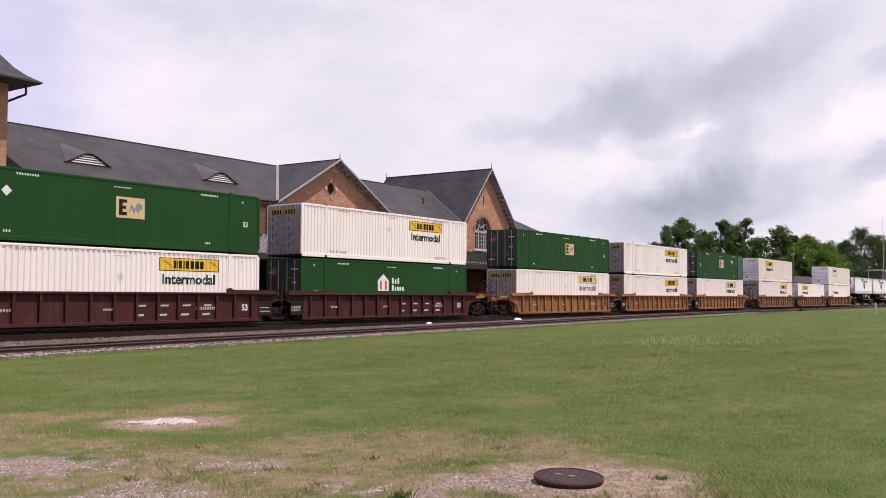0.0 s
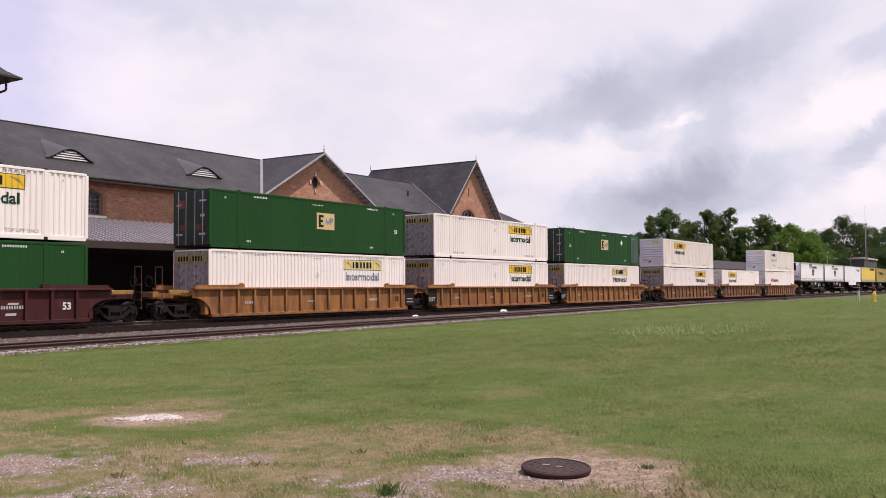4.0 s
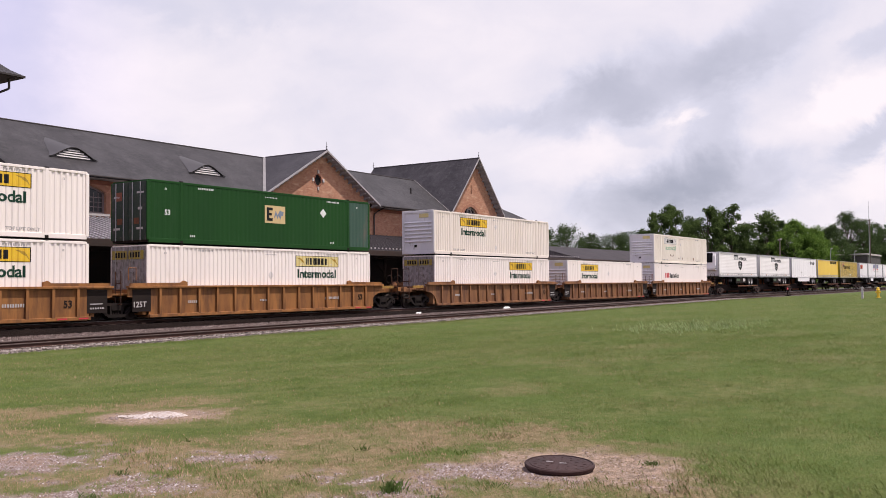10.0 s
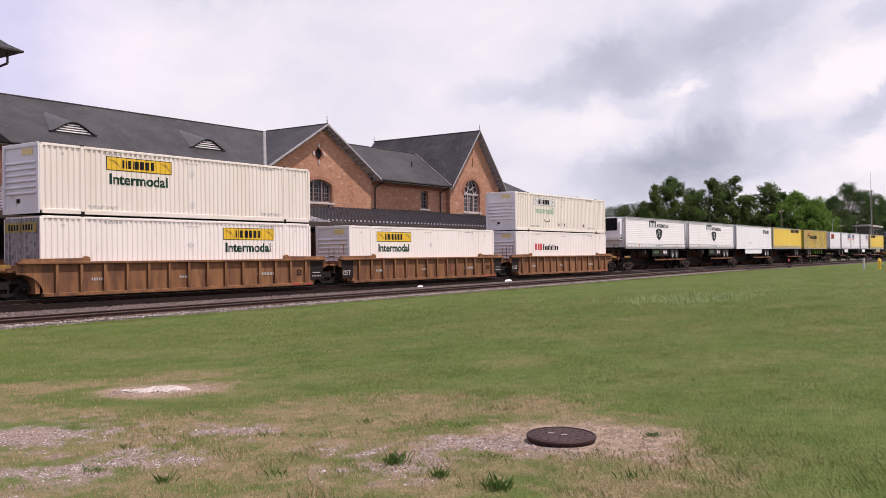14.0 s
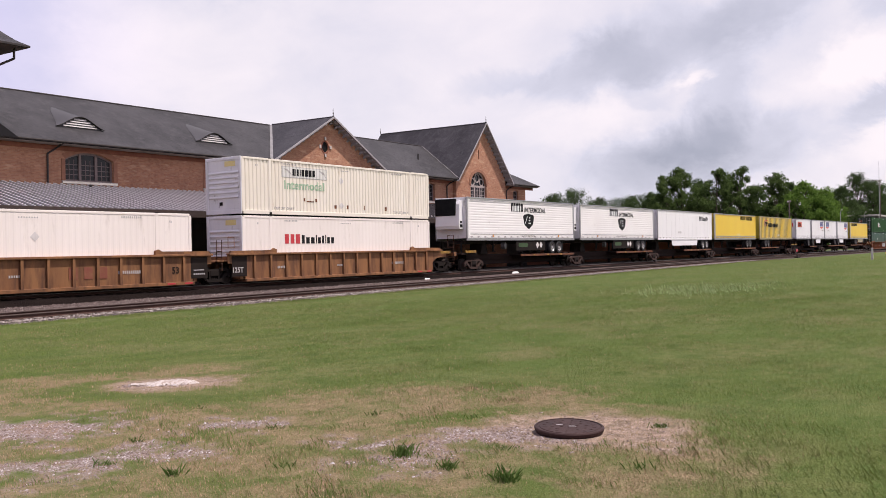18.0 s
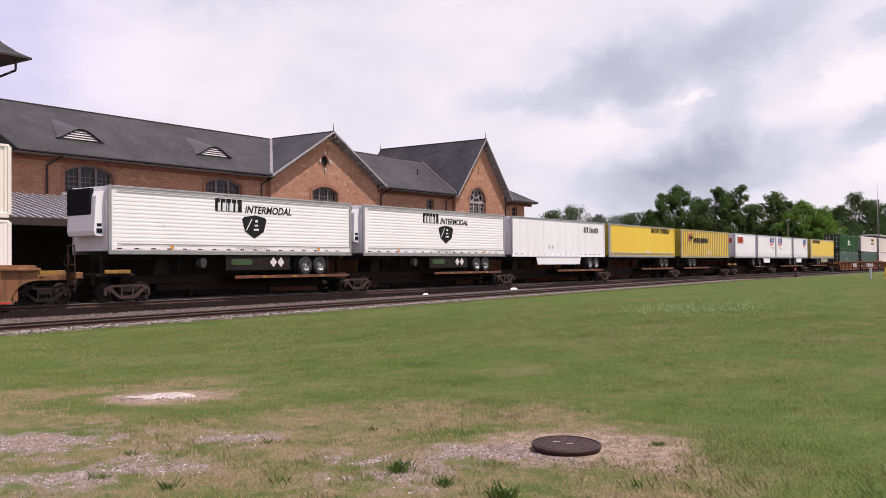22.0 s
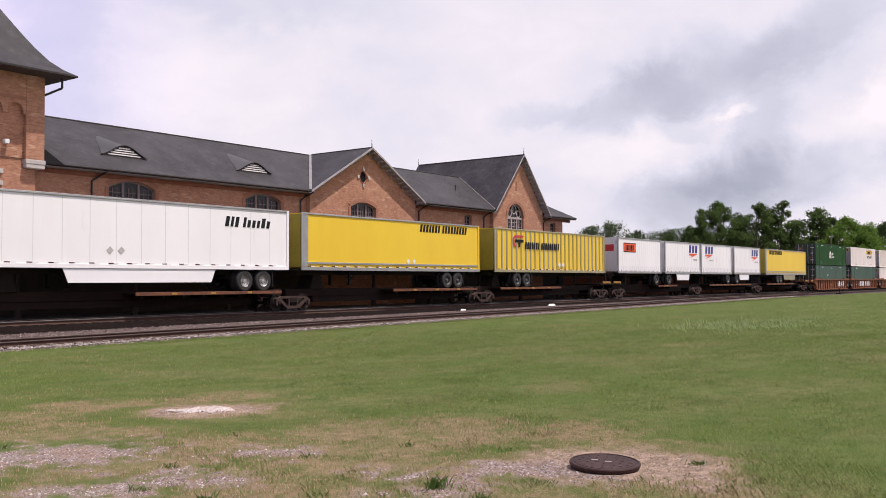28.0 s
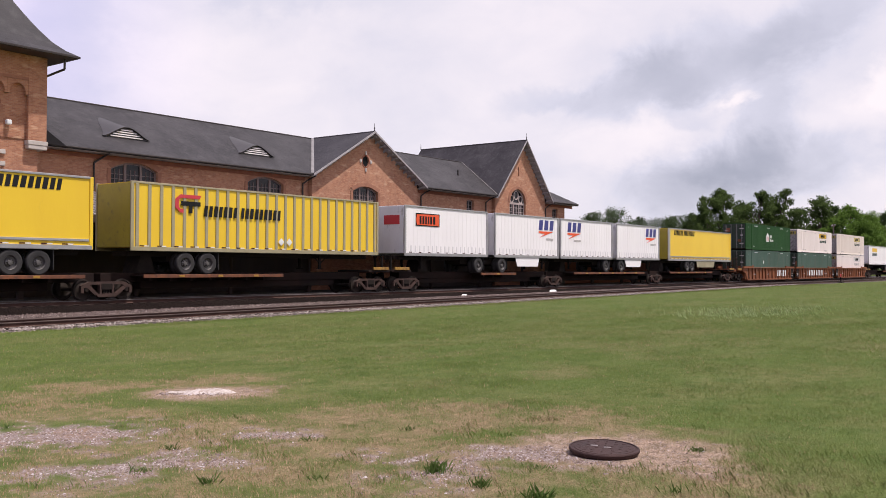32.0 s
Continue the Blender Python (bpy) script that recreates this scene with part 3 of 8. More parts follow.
def ground_sheet():
    def lines(fine0, fine1, step, far_lo, far_hi, grow=1.16):
        mid = list(np.arange(fine0, fine1 + 1e-6, step))
        hi, s = [fine1], step
        while hi[-1] < far_hi:
            s *= grow
            hi.append(hi[-1] + s)
        lo, s = [fine0], step
        while lo[-1] > far_lo:
            s *= grow
            lo.append(lo[-1] - s)
        return lo[:0:-1] + mid + hi[1:]
    xs, ys = lines(3.5, 13.0, 0.11, -2500, 2500), lines(0.5, 12.5, 0.11, -2500, 2500)
    verts = [(x, y, ground_z(x, y)) for y in ys for x in xs]
    w = len(xs)
    faces = [(j * w + i, j * w + i + 1, (j + 1) * w + i + 1, (j + 1) * w + i) for j in range(len(ys) - 1) for i in range(w - 1)]
    me = bpy.data.meshes.new("ground")
    me.from_pydata(verts, [], faces)
    worn = [bare(x, y) if -14 < x < 30 and -5 < y < 30 else (0.0, 0.0, 0.0) for y in ys for x in xs]
    for name, k in (("dry", 0), ("gravel", 1), ("soil", 2)):
        me.attributes.new(name, "FLOAT", "POINT").data.foreach_set("value", [q[k] for q in worn])
    me.polygons.foreach_set("use_smooth", [True] * len(me.polygons))
    m, nt, bsdf = nodes_of("mown_turf")

    def attr(name):
        a = nt.nodes.new("ShaderNodeAttribute")
        a.attribute_name = name
        return a.outputs["Fac"]
    green = mixed(nt, noise_fac(nt, 0.35, 0.38, 0.66, 5), (0.070, 0.103, 0.022), (0.086, 0.118, 0.030))
    green = mixed(nt, noise_fac(nt, 0.16, 0.46, 0.66, 5, (1, 2.2, 1)), green, (0.125, 0.130, 0.048))
    green = mixed(nt, noise_fac(nt, 0.55, 0.50, 0.68, 6, (1, 1.6, 1)), green, (0.115, 0.122, 0.043))
    green = mixed(nt, noise_fac(nt, 1.6, 0.48, 0.70, 6), green, (0.058, 0.090, 0.020))
    green = mixed(nt, noise_fac(nt, 5, 0.46, 0.72, 6), green, (0.058, 0.090, 0.019))
    green = mixed(nt, noise_fac(nt, 22, 0.5, 0.75, 6), green, (0.120, 0.140, 0.044))
    straw = mixed(nt, noise_fac(nt, 9, 0.35, 0.7, 6), (0.31, 0.215, 0.135), (0.17, 0.130, 0.072))
    straw = mixed(nt, noise_fac(nt, 45, 0.45, 0.7, 5), straw, (0.11, 0.085, 0.045))
    stone = mixed(nt, noise_fac(nt, 55, 0.38, 0.66, 5), (0.14, 0.10, 0.087), (0.36, 0.30, 0.285))
    stone = mixed(nt, noise_fac(nt, 4, 0.45, 0.7, 5), stone, (0.25, 0.165, 0.12))
    earth = mixed(nt, noise_fac(nt, 7, 0.38, 0.64, 7), (0.33, 0.232, 0.170), (0.17, 0.122, 0.088))
    earth = mixed(nt, noise_fac(nt, 60, 0.48, 0.68, 5), earth, (0.43, 0.345, 0.29))
    earth = mixed(nt, noise_fac(nt, 30, 0.56, 0.68, 5), earth, (0.12, 0.088, 0.065))
    col = mixed(nt, attr("dry"), green, straw)
    col = mixed(nt, attr("soil"), col, earth)
    col = mixed(nt, attr("gravel"), col, stone)
    nt.links.new(col, bsdf.inputs["Base Color"])
    bsdf.inputs["Roughness"].default_value = 0.95
    bsdf.inputs["Specular IOR Level"].default_value = 0.1
    bump(nt, bsdf, noise_fac(nt, 40, 0.3, 0.7, 6), 0.5, 0.03)
    me.materials.append(m)
    return tagged(new("ground", me), "mown grass with dry straw and bare gravel patches", "ground", kind="structure")


ground_sheet()


def scatter(name, pts, shape, faces, material, label, category, smooth=False):
    """Many small pieces joined into one mesh; pts: rows of x, y, z, size, turn, stretch; shape: corner offsets of one piece."""
    P = np.array(pts)
    S = np.array(shape, dtype=float)
    k, n = len(S), len(P)
    c, s = np.cos(P[:, 4]), np.sin(P[:, 4])
    lx, ly = S[None, :, 0] * P[:, 3:4], S[None, :, 1] * P[:, 3:4]
    X = lx * c[:, None] - ly * s[:, None] + P[:, 0:1]
    Y = lx * s[:, None] + ly * c[:, None] + P[:, 1:2]
    Z = S[None, :, 2] * (P[:, 3] * P[:, 5])[:, None] + P[:, 2:3]
    co = np.stack([X, Y, Z], -1).reshape(-1, 3)
    F = (np.array(faces)[None] + (np.arange(n) * k)[:, None, None]).reshape(-1, len(faces[0]))
    me = bpy.data.meshes.new(name)
    me.from_pydata(co.tolist(), [], F.tolist())
    if smooth:
        me.polygons.foreach_set("use_smooth", [True] * len(me.polygons))
    me.materials.append(material)
    return tagged(new(name, me), label, category, kind="stuff")


def island_material(name, cols, rough=0.9, spec=0.2, through_light=0.0, sward=None, patches=False):
    m, nt, bsdf = nodes_of(name)
    g = nt.nodes.new("ShaderNodeNewGeometry")
    ramp = nt.nodes.new("ShaderNodeValToRGB")
    el = ramp.color_ramp.elements
    el[0].color, el[1].color = (*cols[0], 1), (*cols[-1], 1)
    for i, c in enumerate(cols[1:-1]):
        el.new((i + 1) / (len(cols) - 1)).color = (*c, 1)
    nt.links.new(g.outputs["Random Per Island"], ramp.inputs["Fac"])
    col = ramp.outputs["Color"]
    if patches:
        col = mixed(nt, noise_fac(nt, 0.16, 0.46, 0.66, 5, (1, 2.2, 1)), col, mixed(nt, 0.65, col, (0.180, 0.182, 0.070)))
        col = mixed(nt, noise_fac(nt, 0.55, 0.50, 0.68, 6, (1, 1.6, 1)), col, mixed(nt, 0.65, col, (0.172, 0.172, 0.064)))
        col = mixed(nt, noise_fac(nt, 1.6, 0.48, 0.70, 6), col, mixed(nt, 0.60, col, (0.066, 0.106, 0.022)))
        col = mixed(nt, noise_fac(nt, 5, 0.46, 0.72, 6), col, mixed(nt, 0.40, col, (0.064, 0.104, 0.020)))
    nt.links.new(col, bsdf.inputs["Base Color"])
    bsdf.inputs["Roughness"].default_value, bsdf.inputs["Specular IOR Level"].default_value = rough, spec
    if sward:
        up = nt.nodes.new("ShaderNodeVectorMath"); up.operation = "MULTIPLY_ADD"
        nt.links.new(g.outputs["True Normal"], up.inputs[0])
        up.inputs[1].default_value, up.inputs[2].default_value = sward
        nt.links.new(up.outputs[0], bsdf.inputs["Normal"])
    if through_light:
        t = nt.nodes.new("ShaderNodeBsdfTranslucent")
        nt.links.new(ramp.outputs["Color"], t.inputs["Color"])
        mx = nt.nodes.new("ShaderNodeMixShader")
        mx.inputs[0].default_value = through_light
        nt.links.new(bsdf.outputs[0], mx.inputs[1]); nt.links.new(t.outputs[0], mx.inputs[2])
        nt.links.new(mx.outputs[0], nt.nodes["Material Output"].inputs["Surface"])
    return m


STONE_SHAPE = [(0.5, 0, 0.05), (0.1, 0.45, 0.0), (-0.45, 0.2, 0.05), (-0.3, -0.4, 0.0), (0.25, -0.4, 0.1), (0.05, 0.0, 0.45)]
STONE_FACES = [(0, 1, 5), (1, 2, 5), (2, 3, 5), (3, 4, 5), (4, 0, 5)]
BALLAST = island_material("grey_ballast_stones", [(0.045, 0.031, 0.027), (0.14, 0.103, 0.094), (0.078, 0.056, 0.050), (0.165, 0.125, 0.115), (0.055, 0.040, 0.035), (0.28, 0.23, 0.21)])
BALLAST_PALE = island_material("pale_ballast_stones", [(0.10, 0.076, 0.066), (0.27, 0.225, 0.20), (0.16, 0.122, 0.108), (0.40, 0.355, 0.325), (0.21, 0.17, 0.15)])
PEBBLES = island_material("pale_pebbles", [(0.11, 0.078, 0.062), (0.25, 0.195, 0.18), (0.18, 0.125, 0.095), (0.14, 0.10, 0.085), (0.30, 0.245, 0.23), (0.44, 0.395, 0.385)])
BALLAST_BED = surface("ballast_bed", (0.085, 0.063, 0.057), (0.050, 0.037, 0.033), 0.95, big=0.8, fine=28, dirt=(0.10, 0.075, 0.065), dirt_at=(0.5, 0.75), bump_by=0.9, bump_dist=0.05)
# nearly black, far darker than the other beds
BALLAST_DARK = surface("dark_ballast_bed", (0.013, 0.009, 0.008), (0.020, 0.014, 0.012), 0.98, spec=0.05, big=0.8, fine=28, bump_by=0.9, bump_dist=0.05)
BALLAST_CRIB = surface("dirty_brown_ballast", (0.050, 0.034, 0.028), (0.028, 0.019, 0.016), 0.98, spec=0.05, big=0.8, fine=28, bump_by=0.9, bump_dist=0.05)


def bed(name, y_profile, material, label):
    """A ballast bed along x; y_profile(x): rows of y, z across it."""
    xs = list(np.arange(-80, 130, 2.0)) + list(np.arange(130, 700, 20.0))
    rows = [[(x, y, z) for y, z in y_profile(x)] for x in xs]
    w = len(rows[0])
    g = Geo()
    g.v = [p for r in rows for p in r]
    g.f = [(i * w + j, i * w + j + 1, (i + 1) * w + j + 1, (i + 1) * w + j) for i in range(len(rows) - 1) for j in range(w - 1)]
    return single(name, g, material, label, "ballast", kind="structure")


bed("ballast_near", lambda x: [(27.2, near_rail_z(x) - 0.42), (28.35, near_rail_z(x) - 0.20), (28.85, near_rail_z(x) - 0.165)], BALLAST_BED, "pale grey stone ballast shoulder beside the grass")
bed("ballast_cribs", lambda x: [(28.85, near_rail_z(x) - 0.165), (31.5, near_rail_z(x) - 0.165)], BALLAST_CRIB, "dark dirty ballast between the near rails")
def bank_z(x, y):
    """The rising bank between the two tracks."""
    zn = near_rail_z(x)
    if y < 32.2:
        return zn - 0.165 + max(0.0, y - 31.5) * 0.064
    return zn - 0.12 + (y - 32.2) / 2.2 * (RAIL_Z - 0.19 - zn + 0.12)


bed("ballast_between", lambda x: [(y, bank_z(x, y)) for y in (31.5, 32.2, 33.05)], BALLAST_BED, "grey stone ballast between two tracks")
bed("ballast_far", lambda x: [(33.05, bank_z(x, 33.05)), (33.7, bank_z(x, 33.7)), (34.4, RAIL_Z - 0.19), (34.9, RAIL_Z - 0.17), (38.2, RAIL_Z - 0.17)], BALLAST_DARK, "very dark ballast under the train")
bed("ballast_beyond", lambda x: [(38.2, RAIL_Z - 0.17), (39.4, RAIL_Z - 0.18)], BALLAST_DARK, "very dark ballast beside the platform")

rng = random.Random(4)


def bed_stones():
    pts, shoulder = [], []
    for _ in range(66000):
        x = 4 + 95 * rng.random() ** 1.7
        y = rng.choice((rng.uniform(27.5, 28.9), rng.uniform(28.8, 29.5), rng.uniform(31.4, 33.15), rng.uniform(31.4, 33.15), rng.uniform(31.4, 33.15)))
        zn = near_rail_z(x)
        if 28.8 < y < 29.5 and abs((x + 6) % 0.5 - 0.25) > 0.12:   # in the cribs, not on the ties
            continue
        z = zn - 0.42 + (y - 27.2) * 0.19 if y < 28.35 else zn - 0.17 if y < 31 else bank_z(x, y)
        (shoulder if y < 29.5 else pts).append((x, y, z - 0.008, rng.uniform(0.05, 0.11), rng.uniform(0, 6.28), rng.uniform(0.7, 1.4)))
    scatter("shoulder_stones", shoulder, STONE_SHAPE, STONE_FACES, BALLAST_PALE, "pale ballast stones on the shoulder beside the grass", "ballast")
    scatter("ballast_stones", pts, STONE_SHAPE, STONE_FACES, BALLAST, "loose grey ballast stones beside the rails", "ballast")


bed_stones()

# ---- tracks ----


def rail_profile():
    return [(-0.07, -0.17), (0.07, -0.17), (0.07, -0.155), (0.012, -0.13), (0.012, -0.045), (0.036, -0.035), (0.036, -0.006), (0.028, 0.0), (-0.028, 0.0), (-0.036, -0.006),
            (-0.036, -0.035), (-0.012, -0.045), (-0.012, -0.13), (-0.07, -0.155)]


HEAD = [(-0.039, -0.034), (-0.039, -0.005), (-0.030, 0.003), (0.030, 0.003), (0.039, -0.005), (0.039, -0.034)]   # polished part of a rail


def railway_track(centre, zf, label, shine):
    """Two rails on ties along x, with zf(x) the height of the rail tops."""
    tr = thing("railway_track", Matrix(), label, "railway track")
    xs = [-80, -40, 0, 4, 16, 30, 45, 60, 75, 92, 130, 200, 400, 700]
    prof = rail_profile()
    for side in (-0.755, 0.755):
        g = Geo()
        k = len(prof)
        g.v = [(x, centre + side + p[0], zf(x) + p[1]) for x in xs for p in prof]
        g.f = [(i * k + j, i * k + (j + 1) % k, (i + 1) * k + (j + 1) % k, (i + 1) * k + j) for i in range(len(xs) - 1) for j in range(k)]
        part("rail", g, RAIL_SIDE, tr)
        top = Geo()
        for a, b in zip(xs, xs[1:]):
            for (ya, za), (yb, zb) in zip(HEAD, HEAD[1:]):
                top.poly([(a, centre + side + ya, zf(a) + za), (b, centre + side + ya, zf(b) + za), (b, centre + side + yb, zf(b) + zb), (a, centre + side + yb, zf(a) + zb)])
        part("running_surface", top, shine, tr, "worn rail head")
    return tr


track_near = railway_track(NEAR_Y, near_rail_z, "empty rusty track on wooden ties in pale ballast", RAIL_DULL)
track_far = railway_track(TRACK_Y, lambda x: RAIL_Z, "main track under the passing train", RAIL_TOP)

# ---- manhole, stones and posts on the grass ----


def manhole():
    x, y = 7.27, 3.71
    z = ground_z(x, y)
    mh = thing("manhole", pose(x, y, z - 0.028, 1.5, -2.5, 20), "rusty round cast iron manhole cover on a low collar", "manhole")
    part("collar", Geo().lathe([(0.0, 0.02), (0.25, 0.02), (0.275, 0.012), (0.30, -0.08)], (0, 0, 0), "z", 40), STONE, mh, "crumbling concrete collar")
    part("cover", Geo().lathe([(0.0, 0.088), (0.255, 0.088), (0.26, 0.083), (0.278, 0.083), (0.282, 0.090), (0.297, 0.088), (0.303, 0.078), (0.298, 0.058), (0.27, 0.02)], (0, 0, 0), "z", 48), MANHOLE, mh, smooth=False)
    for r, k in ((0.07, 6), (0.15, 10), (0.215, 16)):
        for i in range(k):
            a = 2 * math.pi * i / k
            part("raised_stud", cached("stud", lambda: Geo().box(-0.014, 0.014, -0.008, 0.008, 0, 0.004, 0.0015).mesh("raised_stud", MANHOLE)), MANHOLE, mh, at=pose(r * math.cos(a), r * math.sin(a), 0.087, rz=math.degrees(a)))
    for dx, dy in ((-0.085, 0.02), (0.03, -0.02)):
        part("pick_slot", Geo().box(dx - 0.030, dx + 0.030, dy - 0.012, dy + 0.012, 0.089, 0.0935, 0.002), SLOT_GREY, mh, "pale worn pick slot", at=pose(0, 0, 0, rz=-85))
    return mh


manhole()


def limestone_lump():
    x, y = 8.10, 10.10
    g = Geo()
    n, k = 26, 9
    for i in range(n + 1):
        u = i / n
        for j in range(k + 1):
            v = j / k
            px = (u - 0.5) * 0.94
            py = (v - 0.5) * 0.24 * (0.45 + 0.12 * math.sin(17 * u) + 0.1 * math.sin(41 * u) - 0.15 * smooth01(0.5 - u) + 0.9 * math.sin(math.pi * min(1, u * 1.02)) )
            h = 0.058 * math.sin(math.pi * u) ** 0.6 * math.sin(math.pi * v) * (0.45 + 0.75 * smooth01(1.4 * u - 0.25))
            h += (0.034 * noise.noise(Vector((px * 9, py * 13, 2.0))) - 0.02 * smooth01(0.5 - u) ) * math.sin(math.pi * v)
            g.v.append((px, py, h - 0.015))
    g.f = [(i * (k + 1) + j, (i + 1) * (k + 1) + j, (i + 1) * (k + 1) + j + 1, i * (k + 1) + j + 1) for i in range(n) for j in range(k)]
    single("limestone_slab", g, LIMED, "whitish broken stone slab in a bare patch", "stone", smooth=True, at=pose(x, y, ground_z(x, y) + 0.02, rz=-60))


limestone_lump()


UPRIGHT = ((0.22, 0.22, 0.0), (0, 0, 1))


def near_growth():
    turf, straw_pts, peb, long_pts, lying = [], [], [], [], []
    r2 = random.Random(9)
    for _ in range(660000):
        r = 1.5 + 48 * r2.random() ** 1.7
        deg = r2.uniform(-8, 80)
        a = radians(deg)
        x, y = r * math.cos(a), r * math.sin(a)
        if y > 26.6 or r2.random() < smooth01((r - 19) / 30):
            continue
        if r2.random() > smooth01((r - 1.0) / 3.6) * smooth01((deg + 8) / 12) * smooth01((80 - deg) / 14):
            continue
        d, gv, so = bare(x, y)
        if math.hypot(x - 7.27, y - 3.71) < 0.33 or math.hypot(x - 8.1, y - 10.1) < 0.25:
            continue
        if max(gv, so) > 0.3 and r2.random() < 0.90 * max(gv, so):
            if r2.random() < (0.95 if gv > so else 0.34):
                peb.append((x, y, ground_z(x, y) - 0.004, 0.007 + 0.032 * r2.random() ** 3, r2.uniform(0, 6.28), r2.uniform(0.5, 1.1)))
            if r2.random() < (0.25 if gv > so else 0.80):
                lying.append((x, y, ground_z(x, y), r2.uniform(0.025, 0.07), r2.uniform(0, 6.28), r2.uniform(0.06, 0.25)))
            continue
        n = noise.noise(Vector((x * 0.7, y * 0.7, 8.8)))
        m = noise.noise(Vector((x * 3.1, y * 3.1, 4.4)))
        h = r2.uniform(0.011, 0.027) * (1.0 + 0.5 * n + 1.0 * max(0.0, m - 0.2)) * (1 + 0.035 * (r - 5))
        row = (x, y, ground_z(x, y) - 0.003, h, r2.uniform(-1.05, 0.30), r2.uniform(0.6, 1.2))
        (straw_pts if r2.random() < 0.05 + 0.95 * d else turf).append(row)
        if (r < 10 and m + 0.5 * n > 0.18 and r2.random() < 0.10) or (r < 7.2 and a < radians(19) and r2.random() < 0.10):
            long_pts.append((x, y, ground_z(x, y) - 0.003, r2.uniform(0.03, 0.065), r2.uniform(-1.05, 0.30), r2.uniform(0.8, 1.2)))
    for gx, gy, gr in GRAVEL_SPOTS:
        for _ in range(int(11000 * gr)):
            x, y = gx + r2.uniform(-1.1, 1.1) * (gr + 0.25), gy + r2.uniform(-1.1, 1.1) * (gr + 0.25)
            if bare(x, y)[1] > 0.25 + 0.5 * r2.random() and math.hypot(x - 7.27, y - 3.71) > 0.33:
                peb.append((x, y, ground_z(x, y) - 0.004, 0.007 + 0.034 * r2.random() ** 3, r2.uniform(0, 6.28), r2.uniform(0.5, 1.1)))
    for _ in range(160):   # rubble beside the slab
        u, v = r2.uniform(-0.55, 0.35), r2.gauss(-0.12, 0.09)
        x, y = 8.1 + u * 0.5 + v * 0.866, 10.1 - u * 0.866 + v * 0.5
        peb.append((x, y, ground_z(x, y) - 0.004, r2.uniform(0.02, 0.07), r2.uniform(0, 6.28), r2.uniform(0.5, 0.9)))
    blade = [(-0.10, 0, 0), (0.10, 0, 0), (0.08, 0.30, 0.55), (0.0, 0.75, 0.95), (-0.08, 0.30, 0.55)]
    bf = [(0, 1, 2, 3, 4)]
    lance = [(-0.030, 0, 0), (0.030, 0, 0), (0.032, 0.28, 0.6), (0.0, 0.70, 1.0), (-0.032, 0.28, 0.6)]
    g_mat = island_material("green_grass_blades", [(0.094, 0.134, 0.028), (0.120, 0.160, 0.038), (0.175, 0.195, 0.072), (0.104, 0.148, 0.032), (0.142, 0.176, 0.048)], 0.85, 0.08, 0.20, UPRIGHT, True)
    s_mat = island_material("dry_grass_blades", [(0.27, 0.180, 0.105), (0.18, 0.128, 0.068), (0.36, 0.255, 0.16), (0.16, 0.135, 0.060), (0.28, 0.190, 0.11)], 0.85, 0.08, 0.0, UPRIGHT)
    scatter("grass_blades", turf, blade, bf, g_mat, "short mown green grass blades", "grass")
    scatter("dry_grass_blades", straw_pts, blade, bf, s_mat, "dry straw coloured grass blades", "grass")
    scatter("straw_litter", lying, lance, bf, s_mat, "dead straw lying on bare soil", "grass")
    far = []
    for _ in range(150000):   # tufts of the wider lawn
        r, a = 17 + 105 * r2.random() ** 1.5, radians(r2.uniform(-4, 76))
        x, y = r * math.cos(a), r * math.sin(a)
        if y > 26.6 or r2.random() > smooth01((r - 17) / 12):
            continue
        n = noise.noise(Vector((x * 0.5, y * 0.8, 8.8)))
        far.append((x, y, ground_z(x, y) - 0.004, r2.uniform(0.025, 0.06) * (1 + 0.018 * r) * (1 + 0.5 * n), r2.uniform(-1.05, 0.30), r2.uniform(0.5, 1.0)))
    for _ in range(26000):   # ragged edge on the ballast
        x = 4 + 100 * r2.random() ** 1.5
        edge = 27.75 + 0.38 * noise.noise(Vector((x * 0.7, 2.0, 0.5))) + 0.28 * noise.noise(Vector((x * 3.0, 5.0, 0.5)))
        y = edge - abs(r2.gauss(0, 0.45))
        z = max(ground_z(x, y), near_rail_z(x) - 0.42 + (y - 27.2) * 0.19)
        far.append((x, y, z - 0.01, r2.uniform(0.05, 0.13), r2.uniform(-1.05, 0.30), r2.uniform(0.5, 1.0)))
    scatter("lawn_tufts", far, blade, bf, g_mat, "short green tufts of the wider lawn", "grass")
    scatter("long_grass", long_pts, lance, bf, g_mat, "longer grass stems standing over the mown turf", "grass")
    scatter("pebbles", peb, STONE_SHAPE, STONE_FACES, PEBBLES, "scattered pale pebbles in bare patches", "gravel")
    tuft_mat = island_material("weed_leaves", [(0.080, 0.140, 0.032), (0.115, 0.180, 0.045), (0.095, 0.155, 0.038)], 0.7, 0.15, 0.3)
    sprout_mat = island_material("pale_weed_sprouts", [(0.20, 0.26, 0.10), (0.27, 0.33, 0.15), (0.15, 0.21, 0.07)], 0.7, 0.15, 0.2, UPRIGHT)
